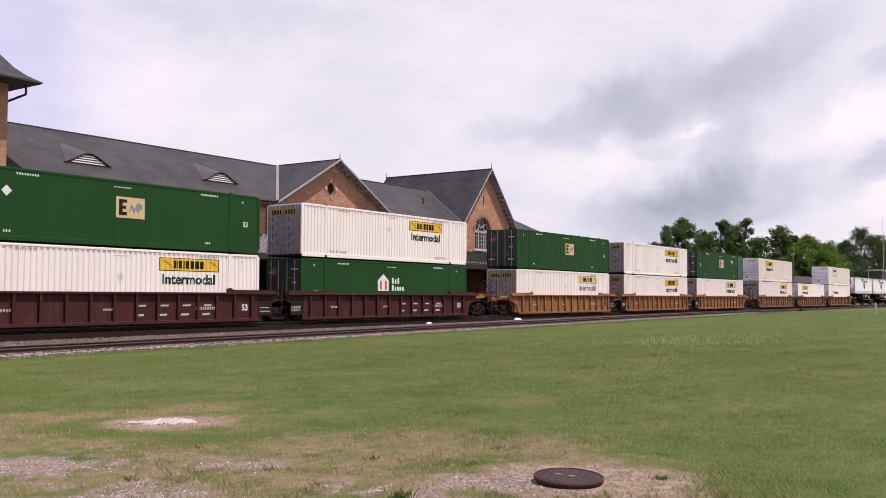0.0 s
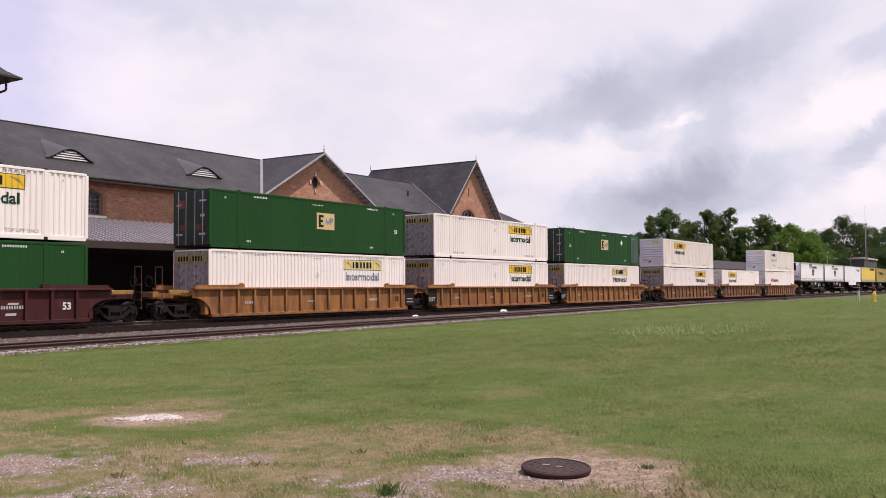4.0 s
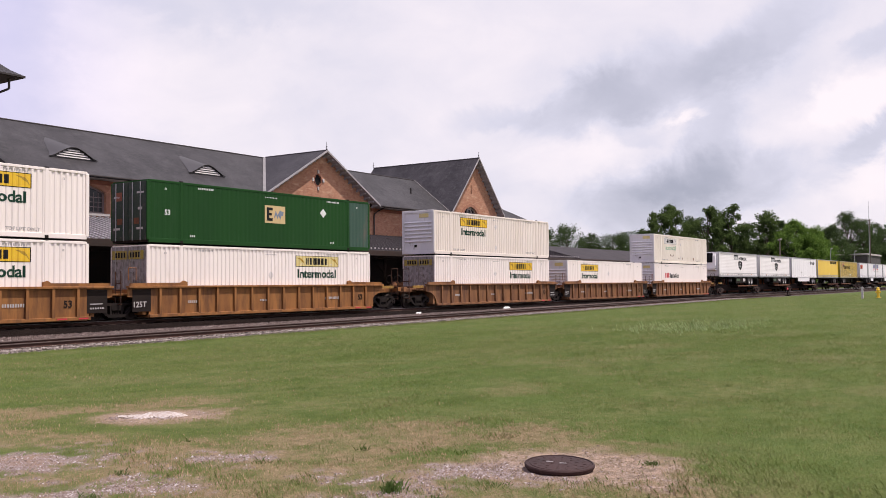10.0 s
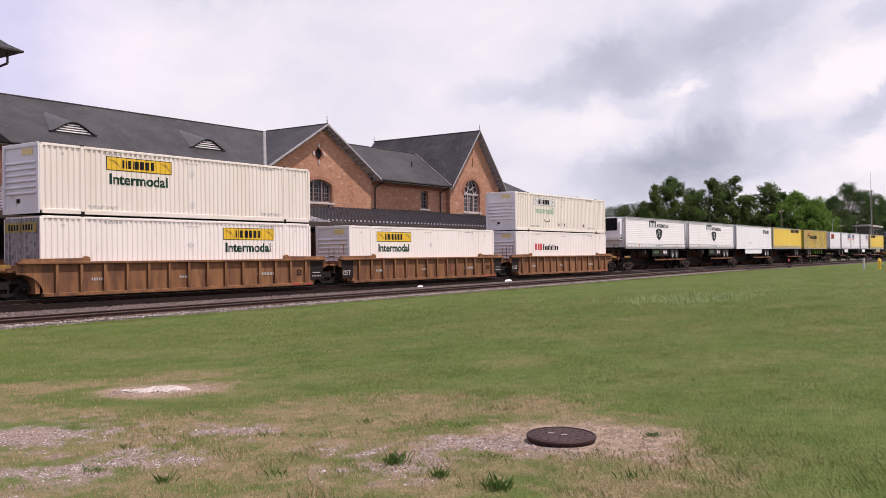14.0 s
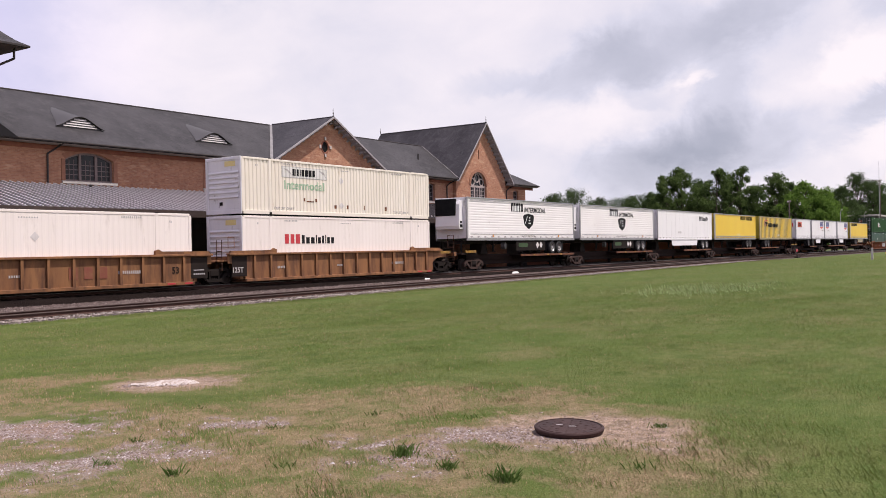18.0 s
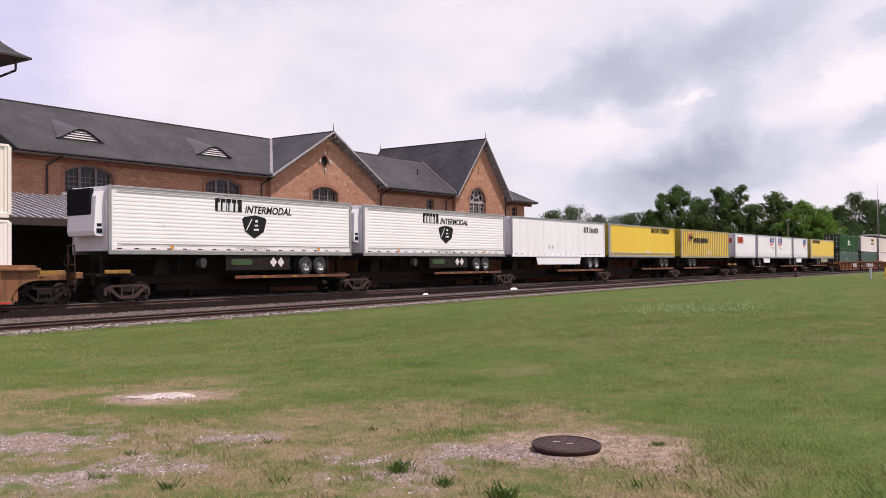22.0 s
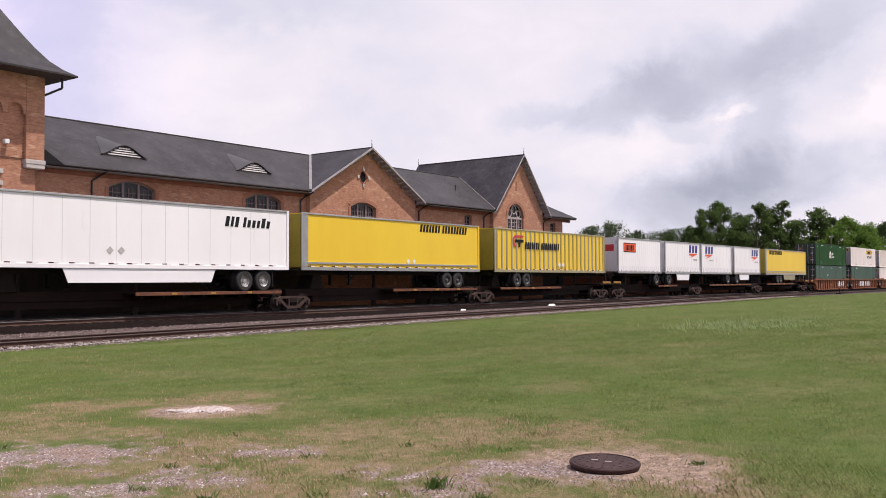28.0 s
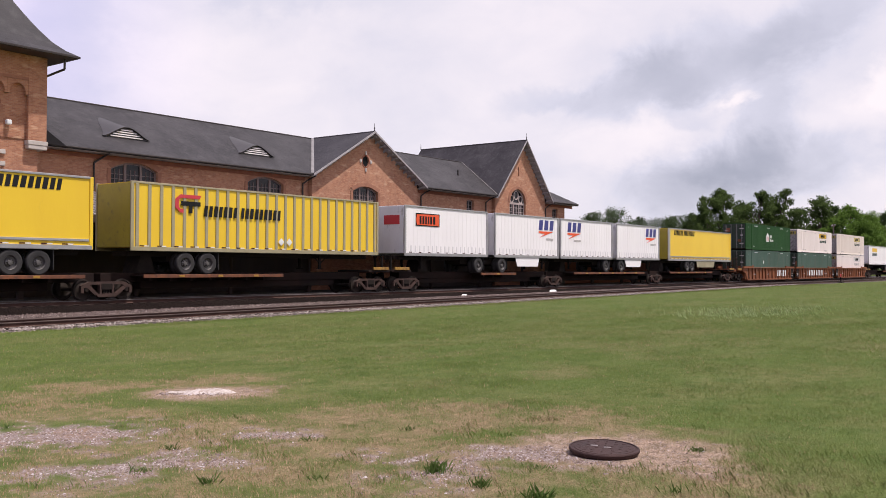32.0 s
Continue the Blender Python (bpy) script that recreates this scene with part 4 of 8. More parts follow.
    for wx, wy, hh, count in ((5.82, 4.42, 0.105, 75), (4.54, 5.58, 0.08, 40), (7.23, 5.84, 0.06, 30), (6.25, 6.26, 0.06, 30), (5.28, 7.03, 0.06, 30), (4.53, 6.37, 0.07, 30), (5.64, 3.86, 0.08, 60), (5.53, 3.3, 0.12, 70),
                              (6.40, 3.80, 0.05, 25), (6.29, 2.64, 0.09, 20), (7.85, 3.11, 0.06, 60), (7.5, 4.85, 0.05, 25), (5.1, 5.0, 0.06, 25), (6.8, 7.9, 0.05, 25), (5.0, 9.3, 0.06, 25),
                              (34.5, 11.1, 0.20, 240), (36.5, 12.9, 0.20, 200), (33.0, 12.2, 0.17, 160), (38.8, 11.3, 0.19, 160), (31.2, 11.0, 0.15, 120)):
        s = 0.042 if wx < 12 else 1.05
        pts = [(wx + r2.gauss(0, s), wy + r2.gauss(0, s), ground_z(wx, wy) - 0.01, hh * r2.uniform(0.45, 1.1), r2.uniform(0, 6.28) if wx < 12 else r2.uniform(-1.05, 0.30), r2.uniform(0.7, 1.2)) for _ in range(count)]
        scatter("weed_tuft", pts, lance if wx < 12 else blade, bf, tuft_mat if wx < 12 else sprout_mat, "dark green weed tuft in thin grass" if wx < 12 else "pale green weed sprouts in mown grass", "weed")


near_growth()


def litter(x, y, z, w):
    g = Geo()
    k = 10
    outline = [(w * (0.5 + 0.12 * math.sin(3 * i)) * math.cos(2 * math.pi * i / k), 0.3 * w * math.sin(2 * math.pi * i / k)) for i in range(k)]
    top = [(0.6 * px, 0.6 * py) for px, py in outline]
    g.v = [(px, py, 0) for px, py in outline] + [(px, py, 0.16 * w) for px, py in top]
    g.f = [(i, (i + 1) % k, k + (i + 1) % k, k + i) for i in range(k)] + [tuple(range(k, 2 * k))]
    single("white_rag", g, INK_WHITE, "crumpled white rag lying on the ballast", "litter", at=pose(x, y, z))


# ---- station building ----
WALL_Y, EAVE_Y, EAVE_Z = 46.0, 45.2, 7.94
RIDGE_Y, RIDGE_Z = 51.3, 11.46
G1_X, G1_HALF, G1_Z = 51.75, 6.15, 11.52
G2_X, G2_HALF, G2_Z = 72.95, 4.55, 13.25
X0, X1, END_X = 26.0, 81.6, 83.0
BASE_Z = -0.02
BAY = 0.38             # how far the two gable walls stand forward
BAYS = ((G1_X - 0.10, G1_HALF - 0.35), (G2_X - 0.10, G2_HALF - 0.30))


def front_y(x):
    """The face of the trackside wall at x."""
    return WALL_Y - (BAY if any(abs(x - c) < h for c, h in BAYS) else 0.0)



def arch(x0, x1, spring, rise):
    """The height of a segmental or round arch at x."""
    c, h = 0.5 * (x0 + x1), 0.5 * (x1 - x0)
    R = (h * h + rise * rise) / (2 * rise)
    return lambda x: spring + math.sqrt(max(0.0, R * R - (x - c) ** 2)) - (R - rise)


WINDOWS = [  # x0, x1, sill, spring, rise, lights, frame
    (30.45, 33.55, 5.85, 7.05, 0.42, 3, FRAME_BROWN), (40.40, 43.50, 5.85, 7.05, 0.42, 3, FRAME_BROWN),
    (50.0, 52.75, 5.82, 7.10, 0.38, 3, FRAME_BROWN), (64.75, 65.8, 5.85, 7.25, 0.12, 1, FRAME_BROWN),
    (70.9, 73.65, 5.77, 7.40, 1.33, 3, FRAME_PALE), (79.2, 80.2, 5.85, 7.25, 0.12, 1, FRAME_BROWN)]


ROUNDEL_X, ROUNDEL_Z, SLIT_X = 51.36, 9.34, 72.4


def wall_front():
    def top(x):
        return max(EAVE_Z - 0.05, G1_Z - 0.12 - (G1_Z - EAVE_Z) / G1_HALF * abs(x - G1_X), G2_Z - 0.15 - (G2_Z - EAVE_Z) / G2_HALF * abs(x - G2_X))
    holes = [(a, b, (lambda x, s=s: s), arch(a, b, sp, ri)) for a, b, s, sp, ri, n, fr in WINDOWS]
    rc, rx, rz = 0.36, ROUNDEL_X, ROUNDEL_Z
    holes.append((rx - rc, rx + rc, lambda x: rz - math.sqrt(max(0, rc * rc - (x - rx) ** 2)) * 1.15, lambda x: rz + math.sqrt(max(0, rc * rc - (x - rx) ** 2)) * 1.15))
    holes.append((SLIT_X - 0.07, SLIT_X + 0.07, lambda x: 9.93, lambda x: 10.78))
    cuts = {X0, X1, G1_X, G2_X}
    for c, h in ((G1_X, G1_HALF), (G2_X, G2_HALF)):
        cuts |= {c - h, c + h}
    for c, h in BAYS:
        cuts |= {c - h, c + h}
    for a, b, lo, hi in holes:
        cuts |= {a + (b - a) * i / 16 for i in range(17)}
    cuts |= set(np.arange(X0, X1, 1.0).tolist())
    cuts = sorted(cuts)
    cuts = [c for i, c in enumerate(cuts) if i == 0 or c - cuts[i - 1] > 1e-5]
    g = Geo()
    yb = WALL_Y + 0.42
    for c, h in BAYS:
        for x in (c - h, c + h):
            g.poly([(x, WALL_Y - BAY, BASE_Z), (x, WALL_Y, BASE_Z), (x, WALL_Y, top(x)), (x, WALL_Y - BAY, top(x))])
    for a, b in zip(cuts, cuts[1:]):
        m = 0.5 * (a + b)
        yf = front_y(m)
        spans = [(BASE_Z, BASE_Z)]
        for ha, hb, lo, hi in sorted((h for h in holes if h[0] < m < h[1]), key=lambda h: h[2](m)):
            spans += [(lo(a), lo(b)), (hi(a), hi(b))]
        spans.append((top(a), top(b)))
        for (l0, l1), (h0, h1) in zip(spans[::2], spans[1::2]):
            g.poly([(a, yf, l0), (b, yf, l1), (b, yf, h1), (a, yf, h0)])
            g.poly([(a, yb, l0), (a, yb, h0), (b, yb, h1), (b, yb, l1)])
        for (h0, h1), (l0, l1) in zip(spans[1:-1:2], spans[2:-1:2]):
            g.poly([(a, yf, h0), (b, yf, h1), (b, yb, h1), (a, yb, h0)])
            g.poly([(a, yf, l0), (a, yb, l0), (b, yb, l1), (b, yf, l1)])
    for ha, hb, lo, hi in holes:
        yf = front_y(0.5 * (ha + hb))
        for x in (ha, hb):
            if hi(x) - lo(x) > 0.02:
                g.poly([(x, yf, lo(x)), (x, yb, lo(x)), (x, yb, hi(x)), (x, yf, hi(x))])
    yf = WALL_Y
    for x in (X0, X1):
        g.poly([(x, yf, BASE_Z), (x, yb, BASE_Z), (x, yb, EAVE_Z), (x, yf, EAVE_Z)])
    me = bpy.data.meshes.new("wall")
    me.from_pydata(g.v, [], g.f)
    me.materials.append(BRICK)
    return me


station = thing("station_building", Matrix(), "long brick railway station with slate roofs and two gables", "building")


def make_station():
    part("wall", wall_front(), BRICK, station, "orange red brick trackside wall with arched openings")
    g = Geo().box(X1 - 0.42, X1, WALL_Y + 0.42, 56.6, BASE_Z, EAVE_Z - 0.05)
    part("end_wall", g, BRICK, station)
    part("back_wall", Geo().box(X0, X1, 56.6, 57.0, BASE_Z, EAVE_Z - 0.05), BRICK, station)
    # added dark sheet over the brick, in place of the canopy's deep shade
    part("panelling", Geo().box(X0 + 0.05, X1 - 0.05, WALL_Y - 0.06, WALL_Y - 0.004, BASE_Z, 4.9), CANOPY_SHADE, station, "added dark sheet standing in for the shade under the canopy")
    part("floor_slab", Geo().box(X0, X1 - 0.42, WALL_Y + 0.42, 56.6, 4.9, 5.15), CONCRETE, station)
    # main roof: two slopes and a hipped end
    s = (RIDGE_Z - EAVE_Z) / (RIDGE_Y - EAVE_Y)
    back = 2 * RIDGE_Y - EAVE_Y
    hip = END_X - (RIDGE_Y - EAVE_Y)
    t = 0.14

    def slab(pts):
        q = Geo()
        n = len(pts)
        q.v = [tuple(p) for p in pts] + [(p[0], p[1], p[2] - t) for p in pts]
        q.f = [tuple(range(n)), tuple(2 * n - 1 - i for i in range(n))] + [(i, n + i, n + (i + 1) % n, (i + 1) % n) for i in range(n)]
        return q
    E, R = EAVE_Z, RIDGE_Z
    run2 = (G2_Z - R) * (G2_HALF + 0.1) / (G2_Z - E)
    for xa, xb, xc, xd in ((X0 - 0.2, G1_X - G1_HALF - 0.05, G1_X, X0 - 0.2), (G1_X + G1_HALF + 0.05, G2_X - G2_HALF - 0.1, G2_X - run2, G1_X), (G2_X + G2_HALF + 0.1, END_X, hip, G2_X + run2)):
        part("roof", slab([(xa, EAVE_Y, E), (xb, EAVE_Y, E), (xc, RIDGE_Y, R), (xd, RIDGE_Y, R)]), SLATE, station, "weathered dark slate roof slope")
    part("roof", slab([(X0 - 0.2, RIDGE_Y, R), (hip, RIDGE_Y, R), (END_X, back, E), (X0 - 0.2, back, E)]), SLATE, station)
    part("roof", slab([(END_X, EAVE_Y, E), (END_X, back, E), (hip, RIDGE_Y, R)]), SLATE, station)
    for c, h, z, y1 in ((G1_X, G1_HALF + 0.05, G1_Z, RIDGE_Y), (G2_X, G2_HALF + 0.1, G2_Z, back)):
        k = (z - E) / h
        yf = EAVE_Y - 0.15
        dz = 0.02
        for sgn in (-1, 1):
            lo = h
            part("roof", slab([(c, yf, z + dz), (c + sgn * lo, yf, E + dz), (c + sgn * lo, y1, E + dz), (c, y1, z + dz)]), SLATE, station)
            # rake board, soffit and brackets
            a, b = Vector((c, 0, z + dz)), Vector((c + sgn * (lo + 0.12), 0, E + dz - 0.12 * k))
            q = Geo()
            for top_off, bot_off, y0, yy in ((0.03, -0.12, yf - 0.05, yf - 0.005),):
                q.v = [(a.x, y0, a.z + top_off), (b.x, y0, b.z + top_off), (b.x, y0, b.z + bot_off), (a.x, y0, a.z + bot_off),
                       (a.x, yy, a.z + top_off), (b.x, yy, b.z + top_off), (b.x, yy, b.z + bot_off), (a.x, yy, a.z + bot_off)]
                q.f = [(0, 1, 2, 3), (7, 6, 5, 4), (0, 4, 5, 1), (1, 5, 6, 2), (2, 6, 7, 3), (3, 7, 4, 0)]
            part("rake_board", q, TRIM, station, "grey white rake board")
            q = Geo()
            q.poly([(a.x, yf, a.z - t - 0.012), (b.x, yf, b.z - t - 0.012), (b.x, WALL_Y - BAY, b.z - t - 0.012), (a.x, WALL_Y - BAY, a.z - t - 0.012)])
            part("soffit", q, TRIM, station)
            count = 13 if c == G1_X else 14
            ang = math.degrees(math.atan2(z - E, lo)) * sgn
            for i in range(count):
                f = (i + 0.6) / count
                px, pz = c + sgn * lo * f, z + dz - (z - E) * f - t - 0.02
                part("bracket", cached("bracket", lambda: Geo().prism([(45.61, 0.0), (45.12, 0.0), (45.12, -0.09), (45.40, -0.13), (45.61, -0.24)], -0.06, 0.06, "x").mesh("bracket", TRIM)), TRIM, station, at=pose(px, 0, pz, ry=ang))
        part("ridge_cap", Geo().tube((c, yf - 0.03, z + 0.03), (c, y1, z + 0.03), 0.05, sides=8), PIPE, station)
        for yy in ((yf, y1) if c == G2_X else (yf,)):
            part("finial", Geo().lathe([(0.0, 0.62), (0.02, 0.5), (0.015, 0.3), (0.06, 0.24), (0.02, 0.18), (0.05, 0.0)], (c, yy + 0.05, z + 0.05), "z", 8), PIPE, station, "thin black ridge finial")
    part("ridge_cap", Geo().tube((X0 - 0.2, RIDGE_Y, R + 0.02), (hip, RIDGE_Y, R + 0.02), 0.05, sides=8), PIPE, station)
    # valley flashings
    def strip(p, q, w, name="valley_flashing"):
        p, q = Vector(p), Vector(q)
        g2 = Geo()
        off = Vector((w, 0, 0))
        g2.poly([p - off, p + off, q + off, q - off])
        for i, v in enumerate(g2.v):
            g2.v[i] = (v[0], v[1] - 0.03, v[2] + 0.05)
        part(name, g2, LEAD, station, "pale lead valley flashing")
    strip((G1_X - G1_HALF - 0.05, EAVE_Y, E), (G1_X - 0.08, RIDGE_Y, R), 0.24)
    strip((G1_X + G1_HALF + 0.05, EAVE_Y, E), (G1_X + 0.08, RIDGE_Y, R), 0.10)
    k2 = (G2_Z - E) / (G2_HALF + 0.1)
    for sgn in (-1, 1):
        xr = G2_X + sgn * (G2_Z - R) / k2
        strip((G2_X + sgn * (G2_HALF + 0.1), EAVE_Y, E), (xr, RIDGE_Y, R), 0.11)
    # gutters along the eaves
    for a, b in ((X0 + 0.2, G1_X - G1_HALF - 0.15), (G1_X + G1_HALF + 0.2, G2_X - G2_HALF - 0.25), (G2_X + G2_HALF + 0.25, END_X)):
        part("gutter", Geo().box(a, b, EAVE_Y - 0.10, EAVE_Y + 0.02, E - 0.12, E - 0.02, 0.03), PIPE, station, "dark eaves gutter")
        part("soffit", Geo().box(a, b, EAVE_Y + 0.03, WALL_Y, E - 0.20, E - 0.16), SOFFIT, station)
        part("cornice", Geo().box(a, b, WALL_Y - 0.10, WALL_Y - 0.003, E - 0.45, E - 0.205, 0.02), BRICK_DARK, station, "corbelled brick cornice")
    part("vent_pipe", Geo().tube((66.5, 48.2, 9.4), (66.5, 48.2, 10.15), 0.07, sides=10), PIPE, station)
    # downpipes with an elbow under the eaves
    for x in (29.35, 45.25, 58.35, 67.55, 77.75):
        p = Geo().tube((x, WALL_Y - 0.09, 5.4), (x, WALL_Y - 0.09, 7.25), 0.055, sides=8)
        p.tube((x, WALL_Y - 0.09, 7.25), (x + 0.45, WALL_Y - 0.16, 7.55), 0.055, sides=8)
        p.tube((x + 0.45, WALL_Y - 0.16, 7.55), (x + 0.5, EAVE_Y - 0.02, 7.80), 0.055, sides=8)
        part("downpipe", p, PIPE, station, "black cast iron downpipe")
    for a, b, sill, spring, rise, lights, fr in WINDOWS:
        make_window(a, b, sill, spring, rise, lights, fr)
    rc = 0.36
    by = WALL_Y - BAY
    part("roundel", Geo().lathe([(rc + 0.0, -0.03), (rc + 0.07, -0.03), (rc + 0.07, 0.02)], (0, 0, 0), "y", 28), BRICK_DARK, station, "dark moulded brick ring", at=Matrix.Translation((ROUNDEL_X, by, ROUNDEL_Z)) @ Matrix.Diagonal((1, 1, 1.12, 1)))
    part("roundel_pane", Geo().box(ROUNDEL_X - 0.4, ROUNDEL_X + 0.4, by + 0.10, by + 0.12, ROUNDEL_Z - 0.5, ROUNDEL_Z + 0.5), PLASTIC_BLACK, station)
    for dx, dz in ((0, 0.62), (0, -0.62), (0.56, 0), (-0.56, 0)):
        part("keystone", Geo().box(ROUNDEL_X + dx - 0.09, ROUNDEL_X + dx + 0.09, by - 0.08, by - 0.003, ROUNDEL_Z + dz - 0.13, ROUNDEL_Z + dz + 0.13, 0.015), STONE, station, "pale stone keystone")
    part("slit_back", Geo().box(SLIT_X - 0.1, SLIT_X + 0.1, by + 0.25, by + 0.27, 9.88, 10.84), PLASTIC_BLACK, station)
    for cx in (32.05, 41.95):
        eyebrow(cx)


def make_window(a, b, sill, spring, rise, lights, fr):
    """One arched window: outer frame, mullions, glazing bars, panes, sill and arch."""
    hi = arch(a, b, spring, rise)
    wy = front_y(0.5 * (a + b))
    xs = [a + (b - a) * i / 24 for i in range(25)]
    w = part("window", Geo().box(a + 0.01, b - 0.01, wy + 0.20, wy + 0.28, sill, sill + 0.10), fr, station)
    q = Geo()
    t = 0.11
    for x0, x1 in zip(xs, xs[1:]):
        for d0, d1 in ((0.0, t),):
            q.v += [(x, y, hi(x) - d) for y in (wy + 0.17, wy + 0.27) for x in (x0, x1) for d in (0.0, t)]
            n = len(q.v) - 8
            q.f += [(n, n + 1, n + 3, n + 2), (n + 4, n + 6, n + 7, n + 5), (n + 1, n + 5, n + 7, n + 3)]
    part("window_frame", q, fr, w)
    for x in (a + 0.055, b - 0.055):
        part("window_frame", Geo().box(x - 0.055, x + 0.055, wy + 0.17, wy + 0.27, sill, spring), fr, w)
    for i in range(1, lights):
        x = a + (b - a) * i / lights
        part("mullion", Geo().box(x - 0.08, x + 0.08, wy + 0.15, wy + 0.27, sill, hi(x) if rise < 1 else spring, 0.01), fr, w)
    for i in range(lights):
        l0, l1 = a + (b - a) * i / lights + 0.08, a + (b - a) * (i + 1) / lights - 0.08
        zt = spring
        part("pane", Geo().box(l0 - 0.02, l1 + 0.02, wy + 0.225, wy + 0.235, sill + 0.05, zt if rise > 1 else spring + rise), PANE, w, "dark glass pane") if rise > 1 else None
        bar = Geo()
        n = 3 if lights > 1 else 2
        for k in range(1, n):
            x = l0 + (l1 - l0) * k / n
            bar.box(x - 0.018, x + 0.018, wy + 0.19, wy + 0.22, sill + 0.1, zt)
        for k in range(1, 4):
            z = sill + 0.1 + (zt - sill - 0.1) * k / 4
            bar.box(l0, l1, wy + 0.195, wy + 0.215, z - 0.018, z + 0.018)
        part("glazing_bar", bar, fr, w)
    if rise <= 1:
        q = Geo()
        q.poly([(x, wy + 0.23, hi(x) - 0.05) for x in xs] + [(b, wy + 0.23, sill), (a, wy + 0.23, sill)])
        part("pane", q, PANE, w, "dark window glass")
    else:
        # a traceried fanlight over a transom
        part("transom", Geo().box(a, b, wy + 0.14, wy + 0.27, spring - 0.09, spring + 0.09, 0.01), fr, w)
        q = Geo()
        q.poly([(x, wy + 0.24, hi(x) - 0.05) for x in xs] + [(b, wy + 0.24, spring), (a, wy + 0.24, spring)])
        part("pane", q, PANE, w)
        c = 0.5 * (a + b)
        for cx, cz, r in ((c, spring + 0.78, 0.42), (c - 0.75, spring + 0.42, 0.36), (c + 0.75, spring + 0.42, 0.36)):
            part("tracery_ring", Geo().lathe([(r - 0.09, 0.0), (r, 0.0), (r, 0.06), (r - 0.09, 0.06), (r - 0.09, 0.0)], (cx, wy + 0.16, cz), "y", 22), fr, w)
    part("sill", Geo().box(a - 0.22, b + 0.22, wy - 0.10, wy + 0.16, sill - 0.16, sill - 0.003, 0.015), STONE, station, "pale stone window sill")
    # projecting brick arch and jambs
    c, q = 0.5 * (a + b), Geo()
    for x0, x1 in zip(xs, xs[1:]):
        o0, o1 = (c + (x - c) * (1 + 0.5 / (b - a)) for x in (x0, x1))
        n = len(q.v)
        for y in (wy - 0.05, wy - 0.003):
            q.v += [(x0, y, hi(x0)), (x1, y, hi(x1)), (o1, y, hi(x1) + 0.24), (o0, y, hi(x0) + 0.24)]
        q.f += [(n, n + 1, n + 2, n + 3), (n, n + 4, n + 5, n + 1), (n + 3, n + 2, n + 6, n + 7)]
    part("brick_arch", q, JAMB_BRICK if rise > 1 or lights == 3 else BRICK, station)
    if lights == 3 and fr is FRAME_BROWN:
        for x in (a - 0.25, b):
            part("jamb", Geo().box(x + 0.003, x + 0.247, wy - 0.045, wy - 0.003, sill, spring, 0.01), JAMB_BRICK, station)


def eyebrow(cx):
    """A low curved louvred dormer on the main slope."""
    s = (RIDGE_Z - EAVE_Z) / (RIDGE_Y - EAVE_Y)
    yf = 46.95
    zr = EAVE_Z + s * (yf - EAVE_Y)
    half, h0 = 1.55, 0.62

    def h(x):
        u = abs(x - cx) / half
        return h0 * (0.5 * (1 + math.cos(math.pi * u))) ** 0.8 if u < 1 else 0.0
    xs = [cx - half + 2 * half * i / 36 for i in range(37)]
    q = Geo()
    for x in xs:
        z = zr + h(x)
        back = h(x) / (s - 0.33)
        q.v += [(x, yf - 0.12, z + 0.03 - 0.01), (x, yf + back, zr + s * back + 0.02)]
    flank = Geo()
    flank.v = list(q.v[:36])
    q.v = q.v[34:]
    q.f = [(2 * i, 2 * i + 2, 2 * i + 3, 2 * i + 1) for i in range(19)]
    flank.f = [(2 * i, 2 * i + 2, 2 * i + 3, 2 * i + 1) for i in range(17)]
    dm = part("eyebrow_dormer", q, SLATE, station, "low curved slate eyebrow dormer", smooth=True)
    part("dormer_flank", flank, ROOF_PATCH, dm, "grey lead-covered flank", smooth=True)
    q = Geo()
    for x0, x1 in zip(xs, xs[1:]):
        n = len(q.v)
        for y in (yf - 0.15, yf - 0.08):
            q.v += [(x0, y, zr + h(x0) + 0.03), (x1, y, zr + h(x1) + 0.03), (x1, y, zr + h(x1) + 0.004), (x0, y, zr + h(x0) + 0.004)]
        q.f += [(n, n + 1, n + 2, n + 3), (n, n + 4, n + 5, n + 1), (n + 3, n + 2, n + 6, n + 7)]
    part("dormer_edge", q, PIPE, dm)
    q = Geo()
    q.poly([(x, yf - 0.03, zr + h(x)) for x in xs] + [(cx + half, yf - 0.03, zr - 0.02), (cx - half, yf - 0.03, zr - 0.02)])
    part("louvre_back", q, ROOF_PATCH, dm)
    for k in range(4):
        z = zr + 0.06 + 0.13 * k
        ww = next((abs(x - cx) for x in xs[18:] if h(x) < z - zr + 0.10), 0.3) - 0.04
        if ww > 0.15:
            part("louvre_slat", Geo().prism([(yf - 0.10, z - 0.015), (yf - 0.06, z + 0.065), (yf - 0.04, z + 0.06), (yf - 0.08, z - 0.02)], cx - ww, cx + ww, "x"), FRAME_WHITE, dm, "off-white louvre slat")


make_station()

# ---- tower at the end of the station ----


